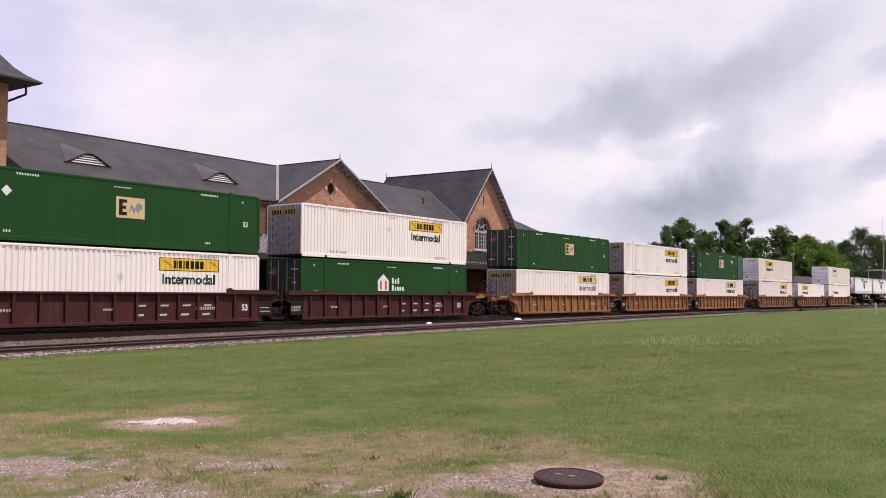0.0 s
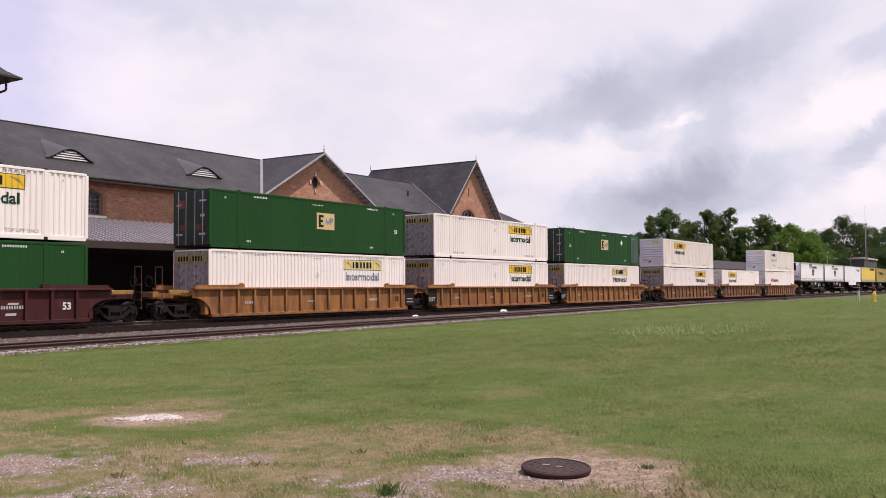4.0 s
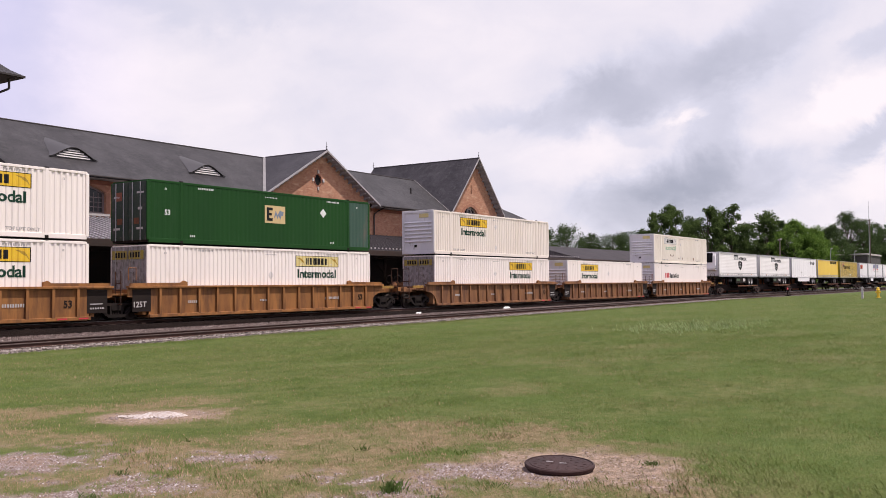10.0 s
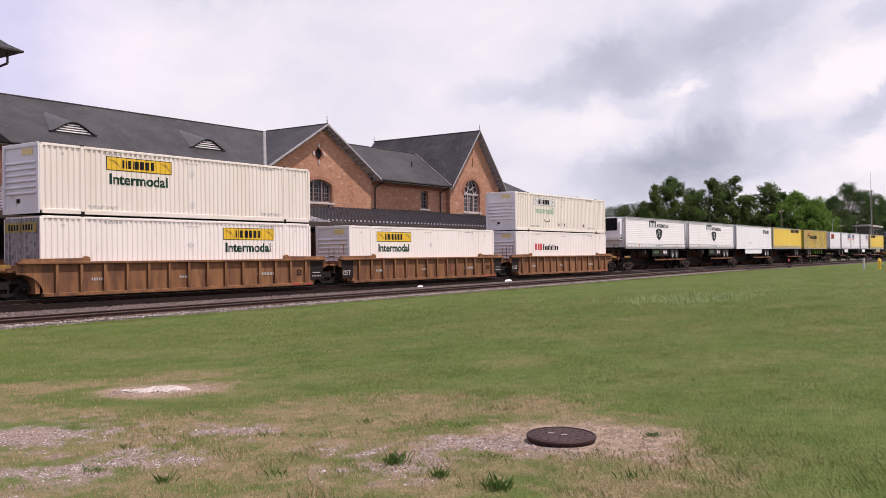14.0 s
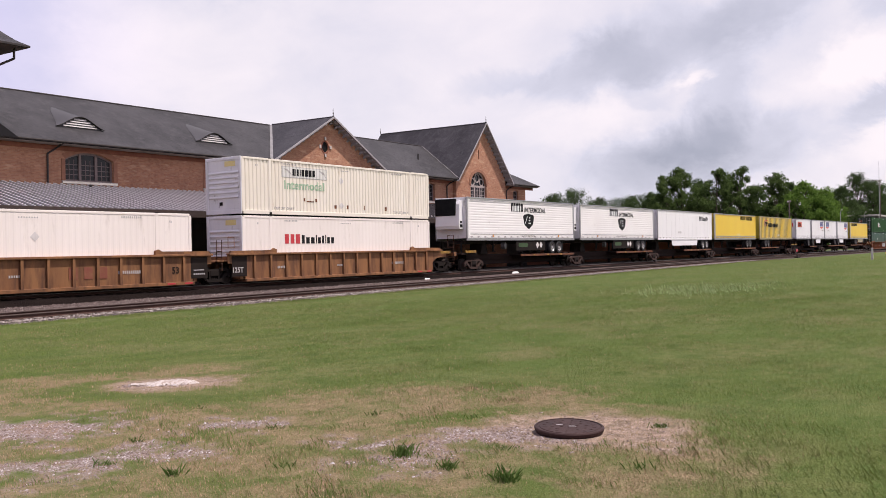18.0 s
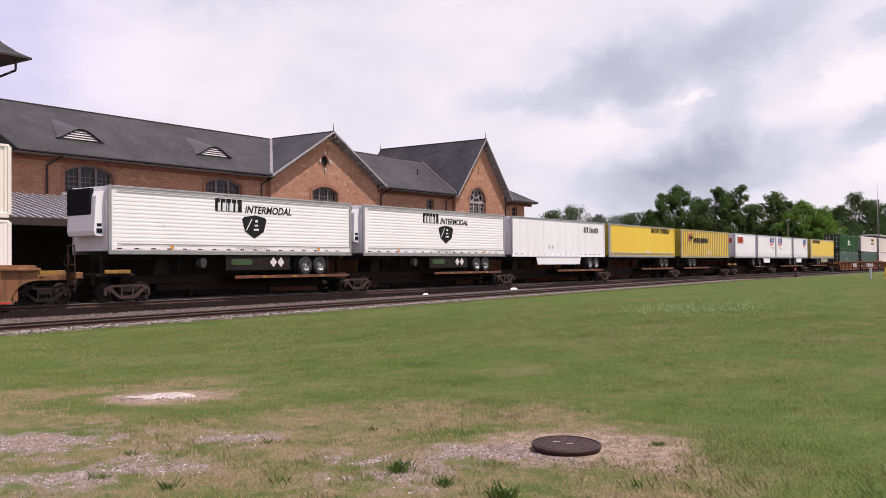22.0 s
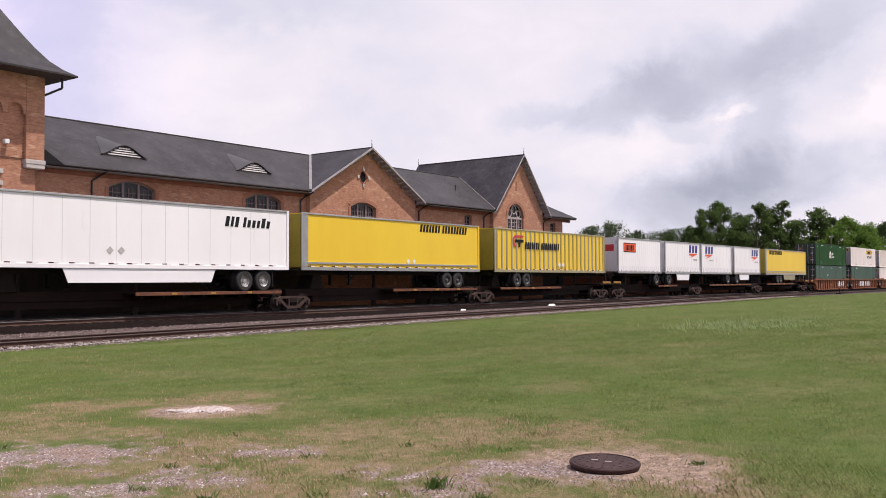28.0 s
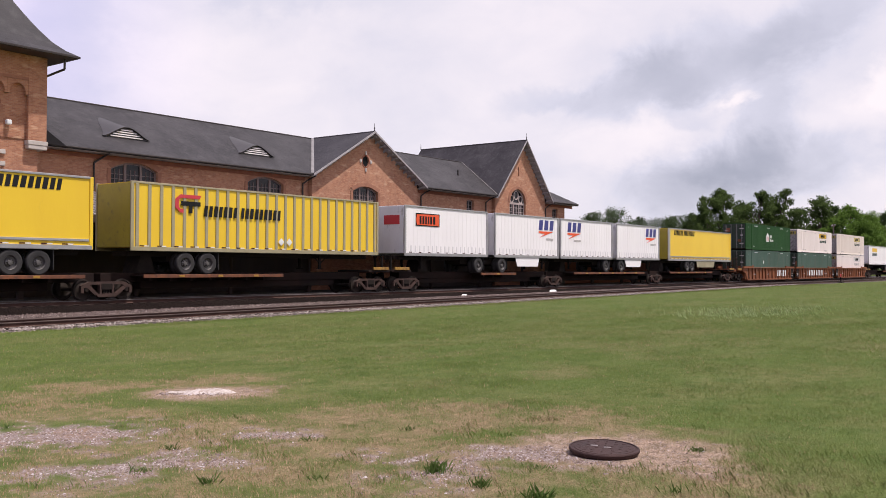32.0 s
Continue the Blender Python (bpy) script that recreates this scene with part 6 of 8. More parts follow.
def container(x, z, paint, end, marks, label, group, ribs="coarse"):
    """A 53-foot container with its floor at z over the rail; end: 'doors' or 'ribs' at its up-track end."""
    name = paint.name
    c = rolling("container", x, label, "container", group)
    base = pose(0, 0, z)
    pitch, depth = (0.262, 0.038) if ribs == "coarse" else (0.30, 0.010)
    PRESSING[c.name] = (pitch, depth)
    side = cached(("side", name, ribs), lambda: corrugated_side(LEN - 0.3, 0.20, HIGH - 0.12, FACE + 0.012, -1, pitch, depth).mesh("side_wall", paint))
    part("side_wall", side, paint, c, at=base @ pose(0.15, 0, 0))
    part("side_wall", side, paint, c, at=base @ pose(LEN - 0.15, 0, 0, rz=180))
    part("roof", cached(("croof", name), lambda: Geo().box(0.05, LEN - 0.05, FACE + 0.05, -FACE - 0.05, HIGH - 0.09, HIGH - 0.03).mesh("roof", paint)), paint, c, at=base)
    part("floor", cached("cfloor", lambda: Geo().box(0.05, LEN - 0.05, FACE + 0.06, -FACE - 0.06, 0.02, 0.14).mesh("floor", IRON)), IRON, c, at=base)
    rail = cached(("crail", name), lambda: Geo().box(0.1, LEN - 0.1, -0.035, 0.035, 0.0, 0.20, 0.01).mesh("bottom_rail", paint))
    top = cached(("ctop", name), lambda: Geo().box(0.1, LEN - 0.1, -0.035, 0.035, 0.0, 0.11, 0.01).mesh("top_rail", paint))
    for y in (FACE + 0.035, -FACE - 0.035):
        part("bottom_rail", rail, paint, c, at=base @ pose(0, y, 0.0))
        part("top_rail", top, paint, c, at=base @ pose(0, y, HIGH - 0.12))
    # corner and lifting posts with castings
    post = cached(("cpost", name), lambda: Geo().box(-0.08, 0.08, -0.05, 0.05, 0.12, HIGH - 0.1, 0.012).mesh("corner_post", paint))
    lift = cached(("clift", name), lambda: Geo().box(-0.09, 0.09, -0.022, 0.022, 0.12, HIGH - 0.02, 0.01).mesh("lift_post", paint))
    cast = cached("ccast", lambda: Geo().box(-0.09, 0.09, -0.05, 0.05, 0, 0.13, 0.012).mesh("corner_casting", IRON))
    for y in (FACE + 0.04, -FACE - 0.04):
        for px in (0.08, LEN - 0.08):
            part("corner_post", post, paint, c, at=base @ pose(px, y, 0))
        for px in (1.98, LEN - 1.98):
            part("lift_post", lift, paint, c, at=base @ pose(px, y - 0.03 * (1 if y < 0 else -1), 0))
            for zz in (-0.01, HIGH - 0.10):
                part("corner_casting", cast, IRON, c, "dark steel casting", at=base @ pose(px, y, zz))
    if end == "doors":
        em = DOOR_GREEN if paint in (GREEN, GREEN_PALE) else DOOR_GREY
        for s in (-1, 1):
            d = part("door", cached(("cdoor", em.name, s), lambda: door_leaf(s).mesh("door", em)), em, c, at=base)
            for k in range(5):
                part("door_panel", cached(("dpan", em.name), lambda: Geo().box(-0.028, -0.011, -0.55, 0.55, 0, 0.34, 0.01).mesh("door_panel", em)), em, d, at=pose(0, s * 0.62, 0.28 + 0.5 * k))
            for y in (0.32, 0.88):
                part("lock_rod", cached(("rod", s, y), lambda: Geo().tube((-0.045, s * y, 0.1), (-0.045, s * y, HIGH - 0.12), 0.022, sides=6).mesh("lock_rod", ALU)), ALU, d)
            if paint in (GREEN, GREEN_PALE):
                for k, (y0, z0, w, h, ink) in enumerate(((0.45, 1.95, 0.42, 0.40, INK_DULL_RED), (0.42, 0.85, 0.36, 0.28, DECK_EDGE), (0.62, 2.25, 0.5, 0.08, INK_GREY), (0.62, 2.08, 0.4, 0.08, INK_GREY), (0.60, 0.60, 0.45, 0.10, INK_GREY), (0.7, 1.5, 0.3, 0.12, INK_GREY))):
                    if (k + (s > 0)) % 3:
                        part("decal", cached(("gdec", s, k), lambda: Geo().box(-0.040, -0.034, min(s * y0, s * (y0 + w)), max(s * y0, s * (y0 + w)), z0, z0 + h).mesh("decal", ink)), ink, d)
            else:
                part("sign_mark", cached(("dmark", s), lambda: door_letters(s).mesh("sign_mark", INK)), INK, d)
                part("decal", cached(("dsign", s), lambda: Geo().box(-0.055, -0.048, min(s * 0.06, s * 1.12), max(s * 0.06, s * 1.12), HIGH - 0.68, HIGH - 0.28).mesh("decal", DOOR_SIGN)), DOOR_SIGN, d, "dull yellow sign")
    else:
        em = END_WHITE
        e = part("end_wall", cached(("cend", em.name), lambda: ribbed_end().mesh("end_wall", em)), em, c, at=base)
        for k in range(6):
            part("end_rib", cached("endrib", lambda: Geo().prism([(-0.001, 0.0), (-0.075, 0.04), (-0.075, 0.07), (-0.001, 0.15)], FACE + 0.22, -FACE - 0.22).mesh("end_rib", em)), em, e, at=pose(0, 0, 0.78 + 0.25 * k))
        part("decal", cached("esign", lambda: Geo().box(-0.03, -0.012, -0.85, -0.1, HIGH - 0.48, HIGH - 0.22).mesh("decal", YELLOW_FADED)), YELLOW_FADED, e)
        part("hatch", cached("ehatch", lambda: Geo().box(-0.035, -0.012, 0.1, 0.3, 0.45, 0.62).mesh("hatch", IRON)), IRON, e)
    part("end_wall", cached(("cback", name), lambda: Geo().box(LEN - 0.08, LEN - 0.02, FACE + 0.07, -FACE - 0.07, 0.1, HIGH - 0.1).mesh("end_wall", paint)), paint, c, at=base)
    small_marks(c, base, INK_WHITE if paint in (GREEN, GREEN_PALE) else INK_GREY)
    if z > 2 and paint in (WHITE, TAN, CREAM):
        for px in (2.25, LEN - 3.75):
            place(c, base, lettering("TOP LIFT ONLY", 0.19, INK_GREY, 0.004, width=1.5), px, 0.27, "writing")
    for draw in marks:
        draw(c, base)
    return c


def door_leaf(s):
    g = Geo()
    a, b = (0.012, 1.23) if s > 0 else (-1.23, -0.012)
    g.box(-0.01, 0.05, a, b, 0.12, HIGH - 0.1, 0.008)
    return g


def door_letters(s):
    """Plain dark bars on a door's sign."""
    g = Geo()
    for k in range(4):
        y = s * (0.16 + 0.20 * k)
        g.box(-0.062, -0.056, min(y, y + s * 0.12), max(y, y + s * 0.12), HIGH - 0.60, HIGH - 0.36)
    return g


def ribbed_end():
    g = Geo().box(0.0, 0.05, FACE + 0.07, -FACE - 0.07, 0.1, HIGH - 0.08)
    g.box(-0.06, 0.0, FACE + 0.0, FACE + 0.16, 0.0, HIGH, 0.01).box(-0.06, 0.0, -FACE - 0.16, -FACE, 0.0, HIGH, 0.01)
    g.box(-0.055, 0.0, FACE + 0.16, -FACE - 0.16, 0.0, 0.22, 0.01).box(-0.055, 0.0, FACE + 0.16, -FACE - 0.16, HIGH - 0.16, HIGH, 0.01)
    return g


MARK_Y = FACE + 0.002


PRESSING = {}                    # pitch and depth of each container's corrugation


def pressed(me, x, pitch, depth):
    """A mark's mesh, laid into the corrugation of a side on which it starts at x."""
    def make():
        n = int((LEN - 0.3) / pitch)
        p = (LEN - 0.3) / n
        bm = bmesh.new()
        bm.from_mesh(me)
        x1 = x + max(v.co.x for v in bm.verts)
        x0 = x + min(v.co.x for v in bm.verts)
        for i in range(n + 1):
            for f in (0.0, 0.36, 0.5, 0.86):
                at = 0.15 + (i + f) * p
                if x0 < at < x1:
                    bmesh.ops.bisect_plane(bm, geom=bm.verts[:] + bm.edges[:] + bm.faces[:], plane_co=(at - x, 0, 0), plane_no=(1, 0, 0))
        for v in bm.verts:
            u = ((x + v.co.x - 0.15) / p) % 1.0
            k = 0.0 if u < 0.36 else (u - 0.36) / 0.14 if u < 0.5 else 1.0 if u < 0.86 else (1 - u) / 0.14
            v.co.y += depth * (1 - k)
        out = bpy.data.meshes.new(me.name)
        bm.to_mesh(out)
        bm.free()
        out.materials.append(me.materials[0])
        return out
    return cached(("pressed", me.name, round(x, 3), pitch), make)


def place(c, base, me, x, z, name, label="", off=0.0):
    """Lays a mark on a container's near side, off metres over the paint."""
    part(name, pressed(me, x, *PRESSING[c.name]), me.materials[0], c, label, at=base @ pose(x, MARK_Y + 0.005 - off, z))


def small_marks(c, base, ink):
    for x, z, w, h in ((1.0, 2.45, 0.14, 0.10), (3.0, 2.62, 1.0, 0.09), (7.5, 2.55, 0.9, 0.05), (12.3, 2.62, 1.1, 0.09), (14.9, 2.45, 0.14, 0.10), (12.6, 0.32, 0.35, 0.10), (2.5, 0.32, 0.35, 0.10))[:7 if ink is INK_WHITE else 5]:
        n = max(2, int(w / 0.11))
        place(c, base, bars([w / n * 0.62] * n, h, w / n * 0.38, ink), x, z, "stencil_mark")


def placard(x, z, ink=PLACARD, r=0.2):
    def draw(c, base):
        me = cached(("placard", ink.name, r), lambda: Geo().prism([(0, -r), (r, 0), (0, r), (-r, 0)], -0.004, 0.004).mesh("placard", ink))
        place(c, base, me, x, z, "placard")
    return draw


def flat(x0, x1, z0, z1, paint, d=0.004):
    return cached(("flat", round(x1 - x0, 3), round(z1 - z0, 3), paint.name, d), lambda: Geo().box(0, x1 - x0, -d, d, 0, z1 - z0).mesh("panel", paint))


def hauler_sign(x, panel=YELLOW_SIGN, word=INK_GREEN, ink=INK):
    """A framed sign with a row of bars for the firm's name and the word below it."""
    def draw(c, base):
        place(c, base, flat(0, 3.52, 0, 0.60, INK if panel is not SIGN_WHITE else INK_GREY, 0.002), x - 0.03, 1.97, "sign_border")
        place(c, base, flat(0, 3.46, 0, 0.54, panel), x, 2.0, "sign_panel", "yellow sign panel" if panel is not SIGN_WHITE else "peeled pale sign panel", 0.005)
        place(c, base, bars([0.16, 0.05, 0.22, 0.05, 0.25, 0.25, 0.26, 0.22], 0.36, 0.045, ink), x + 0.78, 2.09, "sign_mark", "", 0.010)
        fold = cached(("swoosh", panel.name), lambda: Geo().prism([(0.05, 0.47), (0.45, 0.40), (0.62, 0.22), (0.70, 0.07), (0.55, 0.20), (0.30, 0.34)], -0.003, 0.003).mesh("swoosh", GOLD_DARK if panel is not SIGN_WHITE else INK_GREY))
        for dx in (0.0, 2.75):
            place(c, base, fold, x + dx, 2.0, "swoosh", "", 0.010)
        place(c, base, lettering("Intermodal", 0.64, word, 0.016, width=3.12), x + 0.14, 1.38, "writing", "", 0.002)
    return draw


def square_logo(x):
    def draw(c, base):
        place(c, base, flat(0, 1.5, 0, 0.92, LOGO_TAN), x, 1.25, "logo_panel", "tan square logo panel")
        place(c, base, cached("logo_a", lambda: Geo().prism([(0.14, 0.12), (0.56, 0.12), (0.56, 0.26), (0.32, 0.26), (0.32, 0.40), (0.50, 0.40), (0.50, 0.53), (0.32, 0.53), (0.32, 0.67), (0.56, 0.67), (0.56, 0.81), (0.14, 0.81)], -0.003, 0.003).mesh("logo_shape", INK)), x, 1.25, "logo_shape", "", 0.008)
        place(c, base, cached("logo_b", lambda: Geo().prism([(0.66, 0.22), (0.78, 0.66), (0.94, 0.42), (1.10, 0.70), (1.38, 0.62), (1.34, 0.42), (1.2, 0.40), (1.14, 0.22), (1.02, 0.42), (0.92, 0.22), (0.82, 0.44)], -0.003, 0.003).mesh("logo_shape", INK_SLATE)), x, 1.25, "logo_shape", "", 0.008)
    return draw


def fifty_three(x, z=1.3):
    def draw(c, base):
        place(c, base, lettering("53", 0.34, INK_WHITE, 0.008), x, z, "writing")
    return draw


def faded_end(c, base):
    """The last bay of a side, repainted long ago and dulled."""
    place(c, base, flat(0, 1.72, 0, 2.56, GREEN_PALE, 0.003), LEN - 1.86, 0.2, "repainted_panel", "dull grey-green repainted end bay")


def house_logo(x, z):
    def draw(c, base):
        shape = lambda: Geo().prism([(0, 0), (1.05, 0), (1.05, 0.62), (0.52, 1.0), (0, 0.62)], -0.004, 0.004).mesh("logo_shape", INK_WHITE)
        place(c, base, cached("house", shape), x, z, "logo_shape", "white house-shaped logo")
        place(c, base, cached("househ", lambda: Geo().box(0.2, 0.36, -0.004, 0.004, 0.08, 0.6).box(0.68, 0.84, -0.004, 0.004, 0.08, 0.6).mesh("logo_shape", INK_RED)), x, z, "logo_shape", "", 0.006)
        place(c, base, bars([0.22, 0.2, 0.2], 0.36, 0.07, INK_WHITE, 0.0, (1, 0.75, 1)), x + 1.35, z + 0.44, "logo_mark")
        place(c, base, bars([0.24, 0.15, 0.2, 0.2, 0.2], 0.34, 0.06, INK_WHITE, 0.0, (1, 0.7, 0.7, 0.7, 0.7)), x + 1.35, z + 0.02, "logo_mark")
    return draw


def red_black_name(x, z):
    def draw(c, base):
        place(c, base, bars([0.36, 0.34, 0.40], 0.50, 0.06, INK_RED), x, z, "name_mark", "red bars")
        place(c, base, bars([0.28, 0.33, 0.33, 0.10, 0.28, 0.20, 0.10, 0.28, 0.28], 0.46, 0.06, INK, 0.0, (1, 0.74, 0.74, 1, 0.74, 0.92, 1, 0.74, 0.74)), x + 1.28, z, "name_mark")
    return draw


def rust_streaks(spots):
    def draw(c, base):
        for x, z, w, h in spots:
            place(c, base, flat(0, w, 0, h, DECK_EDGE), x, z, "rust_stain", "brown rust stain")
    return draw


# -- trucks and wheels --


def truck(parent, x, tone=FRAME_IRON, r=0.44):
    """A two-axle truck at x under a car; its wheelsets turn."""
    def side_frame():
        g = Geo().prism([(-1.18, 0.52), (-1.18, 0.62), (-0.80, 0.78), (0.80, 0.78), (1.18, 0.62), (1.18, 0.52), (0.92, 0.56), (0.72, 0.66), (-0.72, 0.66), (-0.92, 0.56)], -0.09, 0.09)
        g.prism([(-0.42, 0.14), (0.42, 0.14), (0.52, 0.24), (0.42, 0.28), (-0.42, 0.28), (-0.52, 0.24)], -0.10, 0.10)
        for sx in (-1, 1):
            g.prism([(sx * 0.98, 0.57), (sx * 0.80, 0.64), (sx * 0.42, 0.29), (sx * 0.52, 0.20)], -0.08, 0.08)
            g.box(min(sx * 0.24, sx * 0.34), max(sx * 0.24, sx * 0.34), -0.085, 0.085, 0.27, 0.67)
            g.prism([(sx * 1.20, 0.60), (sx * 1.20, 0.34), (sx * 1.08, 0.30), (sx * 1.08, 0.52), (sx * 0.84, 0.56), (sx * 0.84, 0.60)], -0.09, 0.09)
        return g.mesh("side_frame", tone)

    t = part("truck", cached("bolster", lambda: Geo().box(-0.28, 0.28, -1.1, 1.1, 0.42, 0.72, 0.03).mesh("truck", IRON)), IRON, parent, "grimy cast steel truck", at=pose(x, 0, RAIL_Z - CAR_Z))
    for y in (-1.0, 1.0):
        part("side_frame", cached(("sf", tone.name), side_frame), tone, t, "dusty cast steel side frame", at=pose(0, y, 0))
        for dx in (-0.14, 0.0, 0.14):
            part("spring", cached("spring", lambda: Geo().lathe([(0.04, 0.0)] + [(0.065 if i % 2 else 0.05, 0.03 * i) for i in range(1, 9)] + [(0.04, 0.25)], (0, 0, 0), "z", 10).mesh("spring", IRON)), IRON, t, at=pose(dx * 0.9, y * 1.0, 0.28))
        for dx in (-0.95, 0.95):
            part("bearing_cap", cached("bcap", lambda: Geo().lathe([(0.0, -0.06), (0.08, -0.06), (0.11, 0.0), (0.12, 0.1)], (0, 0, 0), "y", 14).mesh("bearing_cap", tone)), tone, t, at=pose(dx, y * 1.04, r, rz=0 if y < 0 else 180))
    for dx in (-0.95, 0.95):
        def wheels():
            g = Geo().tube((0, -1.1, 0), (0, 1.1, 0), 0.08, sides=10)
            for y in (-0.755, 0.755):
                s = 1 if y > 0 else -1
                g.lathe([(0.1, -0.06), (0.12, -0.075), (0.3, -0.02), (r - 0.07, -0.03), (r - 0.05, -0.068), (r, -0.068), (r, 0.05), (r + 0.028, 0.06), (r + 0.025, 0.075), (r - 0.05, 0.075), (0.3, 0.03), (0.12, 0.07)] if s < 0 else
                        [(0.1, 0.06), (0.12, 0.075), (0.3, 0.02), (r - 0.07, 0.03), (r - 0.05, 0.068), (r, 0.068), (r, -0.05), (r + 0.028, -0.06), (r + 0.025, -0.075), (r - 0.05, -0.075), (0.3, -0.03), (0.12, -0.07)], (0, y, 0), "y", 26)
            return g.mesh("wheelset", WHEEL_STEEL)
        w = part("wheelset", cached(("wheelset", r), wheels), WHEEL_STEEL, t, at=pose(dx, 0, r))
        WHEELSETS.append((w, dx, r))
    return t


# -- well cars --


def well_car(x, units, paint, label, pale_ends=False, stripes=()):
    """An articulated well car; units: offsets of its wells from x. Returns the thing."""
    car = rolling("well_car", x, label, "rail car", "well cars of the train")
    name = paint.name
    z0, z1 = 0.0, 1.37
    n_ribs = 13
    for i, u in enumerate(units):
        first, last = i == 0, i == len(units) - 1

        def body():
            g = Geo()
            for y, s in ((FACE - 0.09, 1), (-FACE + 0.09, -1)):
                ya, yb = (y, y + 0.05) if s > 0 else (y - 0.05, y)
                g.box(0.55, LEN - 0.55, ya, yb, z0 + 0.05, z1 - 0.05)
                # ends cut back over the wheels
                for e in (0, 1):
                    pts = [(0.56, z0 + 0.05), (0.56, z1 - 0.05), (-1.1, z1 - 0.05), (-1.1, 0.92)] + [(-1.05 + 1.12 * math.sin(radians(9 * k)), 0.05 + 0.86 * math.cos(radians(9 * k))) for k in range(11)]
                    if e:
                        pts = [(LEN - px, pz) for px, pz in pts]
                    g.prism(pts, ya, yb)
            g.box(0.1, LEN - 0.1, FACE - 0.03, -FACE + 0.03, z0 - 0.03, z0 + 0.04)
            g.box(-0.25, -0.05, FACE - 0.03, -FACE + 0.03, z0 + 0.1, 1.25).box(LEN + 0.05, LEN + 0.25, FACE - 0.03, -FACE + 0.03, z0 + 0.1, 1.25)
            return g.mesh("well_body", paint)
        b = part("well_body", cached(("well", name), body), paint, car, at=pose(u, 0, 0))
        part("well_floor", cached(("wfloor", name), lambda: Geo().box(0.3, LEN - 0.3, FACE - 0.03, -FACE + 0.03, 0.30, 0.408).mesh("well_floor", paint)), paint, b)
        chord = cached(("chord", name), lambda: Geo().box(-1.1, LEN + 1.1, -0.13, 0.13, z1 - 0.07, z1 + 0.03, 0.012).mesh("top_chord", paint))
        sill = cached(("wsill", name), lambda: Geo().box(0.02, LEN - 0.02, -0.10, 0.06, z0 - 0.03, z0 + 0.12, 0.012).mesh("bottom_chord", paint))
        rib = cached(("rib", name), lambda: Geo().box(-0.03, 0.03, -0.10, 0.0, z0 + 0.1, z1 - 0.07, 0.008).box(-0.065, 0.065, -0.115, -0.10, z0 + 0.1, z1 - 0.07).mesh("rib", paint))
        raised = cached(("raised", name), lambda: Geo().prism([(-1.0, z1 + 0.03), (2.2, z1 + 0.03), (2.2, z1 + 0.20), (2.0, z1 + 0.26), (1.85, z1 + 0.17), (-0.95, z1 + 0.15)], -0.07, 0.05).mesh("raised_end", paint))
        for y in (FACE - 0.10, -FACE + 0.10):
            part("top_chord", chord, paint, b, at=pose(0, y, 0))
            part("bottom_chord", sill, paint, b, at=pose(0, y, 0))
            for k in range(n_ribs + 1):
                part("rib", rib, paint, b, at=pose(0.62 + (LEN - 1.24) * k / n_ribs, y + (0.012 if y < 0 else -0.012), 0, rz=0 if y < 0 else 180))
            part("raised_end", raised, paint, b, at=pose(0, y, 0))
            part("raised_end", raised, paint, b, at=pose(LEN, y, 0, rz=180))
        plate = cached("blackplate", lambda: Geo().box(0, 1.0, -0.004, 0.004, 0, 1.0).mesh("stencil_plate", BLACK_PLATE))
        py = FACE - 0.098
        pale = INK_GREY
        if not last:
            part("stencil_plate", plate, BLACK_PLATE, b, "black stencil panel", at=pose(LEN - 0.15, py, 0.25))
            part("stencil_mark", bars([0.5, 0.35, 0.45], 0.04, -0.3, INK_GREY), INK_GREY, b, at=pose(LEN - 0.0, py - 0.006, 0.62))
            part("stencil_mark", bars([0.09] * 6, 0.07, 0.03, INK_GREY), INK_GREY, b, at=pose(LEN + 0.0, py - 0.006, 0.42))
        if not first:
            part("stencil_plate", plate, BLACK_PLATE, b, "black stencil panel", at=pose(-0.85, py, 0.25))
            part("writing", lettering("125T", 0.36, pale, 0.006), pale, b, at=pose(-0.78, py - 0.006, 0.45))
        if not (last and paint is BROWN):
            part("writing", lettering("53", 0.42, BLACK_PLATE if paint in (ORANGE, BROWN, RUST) else INK_WHITE, 0.010), INK_WHITE, b, at=pose(LEN - 1.25, py - 0.006, 0.52))
        for sx, w, h in ((2.3, 0.7, 0.12), (7.0, 0.5, 0.10), (12.0, 1.2, 0.14)):
            nb = max(3, int(w / 0.10))
            part("stencil_mark", bars([w / nb * 0.7] * nb, h, w / nb * 0.3, pale), pale, b, at=pose(sx, py - 0.006, 0.58))
        if paint is MAROON:
            part("name_mark", bars([0.55, -0.55, 0.55, -0.55, 0.55, -0.55, 0.55], 0.10, 0.08, INK_GREY, 0.05), INK_GREY, b, "faint pale name bars", at=pose(8.6, py - 0.006, 0.32))
            part("name_mark", bars([0.55, -0.55, 0.55, -0.55, 0.55, -0.55, 0.55], 0.08, 0.08, INK_GREY, 0.05), INK_GREY, b, "faint pale name bars", at=pose(8.7, py - 0.006, 0.75))
        if paint is BROWN and i == 1:
            part("name_mark", bars([0.5, 0.5, 0.5], 0.5, 0.22, INK_DULL_RED), INK_DULL_RED, b, "faded dull red name bars", at=pose(9.6, py - 0.006, 0.42))
        if paint in (BROWN, ORANGE):
            part("reflector", cached("wref", lambda: Geo().box(0, 0.45, -0.004, 0.004, 0, 0.06).mesh("reflector", INK_RED)), INK_RED, b, at=pose(LEN - 1.6, FACE - 0.205, z0 + 0.02))
            part("reflector", MESHES["wref"], INK_RED, b, at=pose(LEN - 0.6, FACE - 0.205, z0 + 0.02))
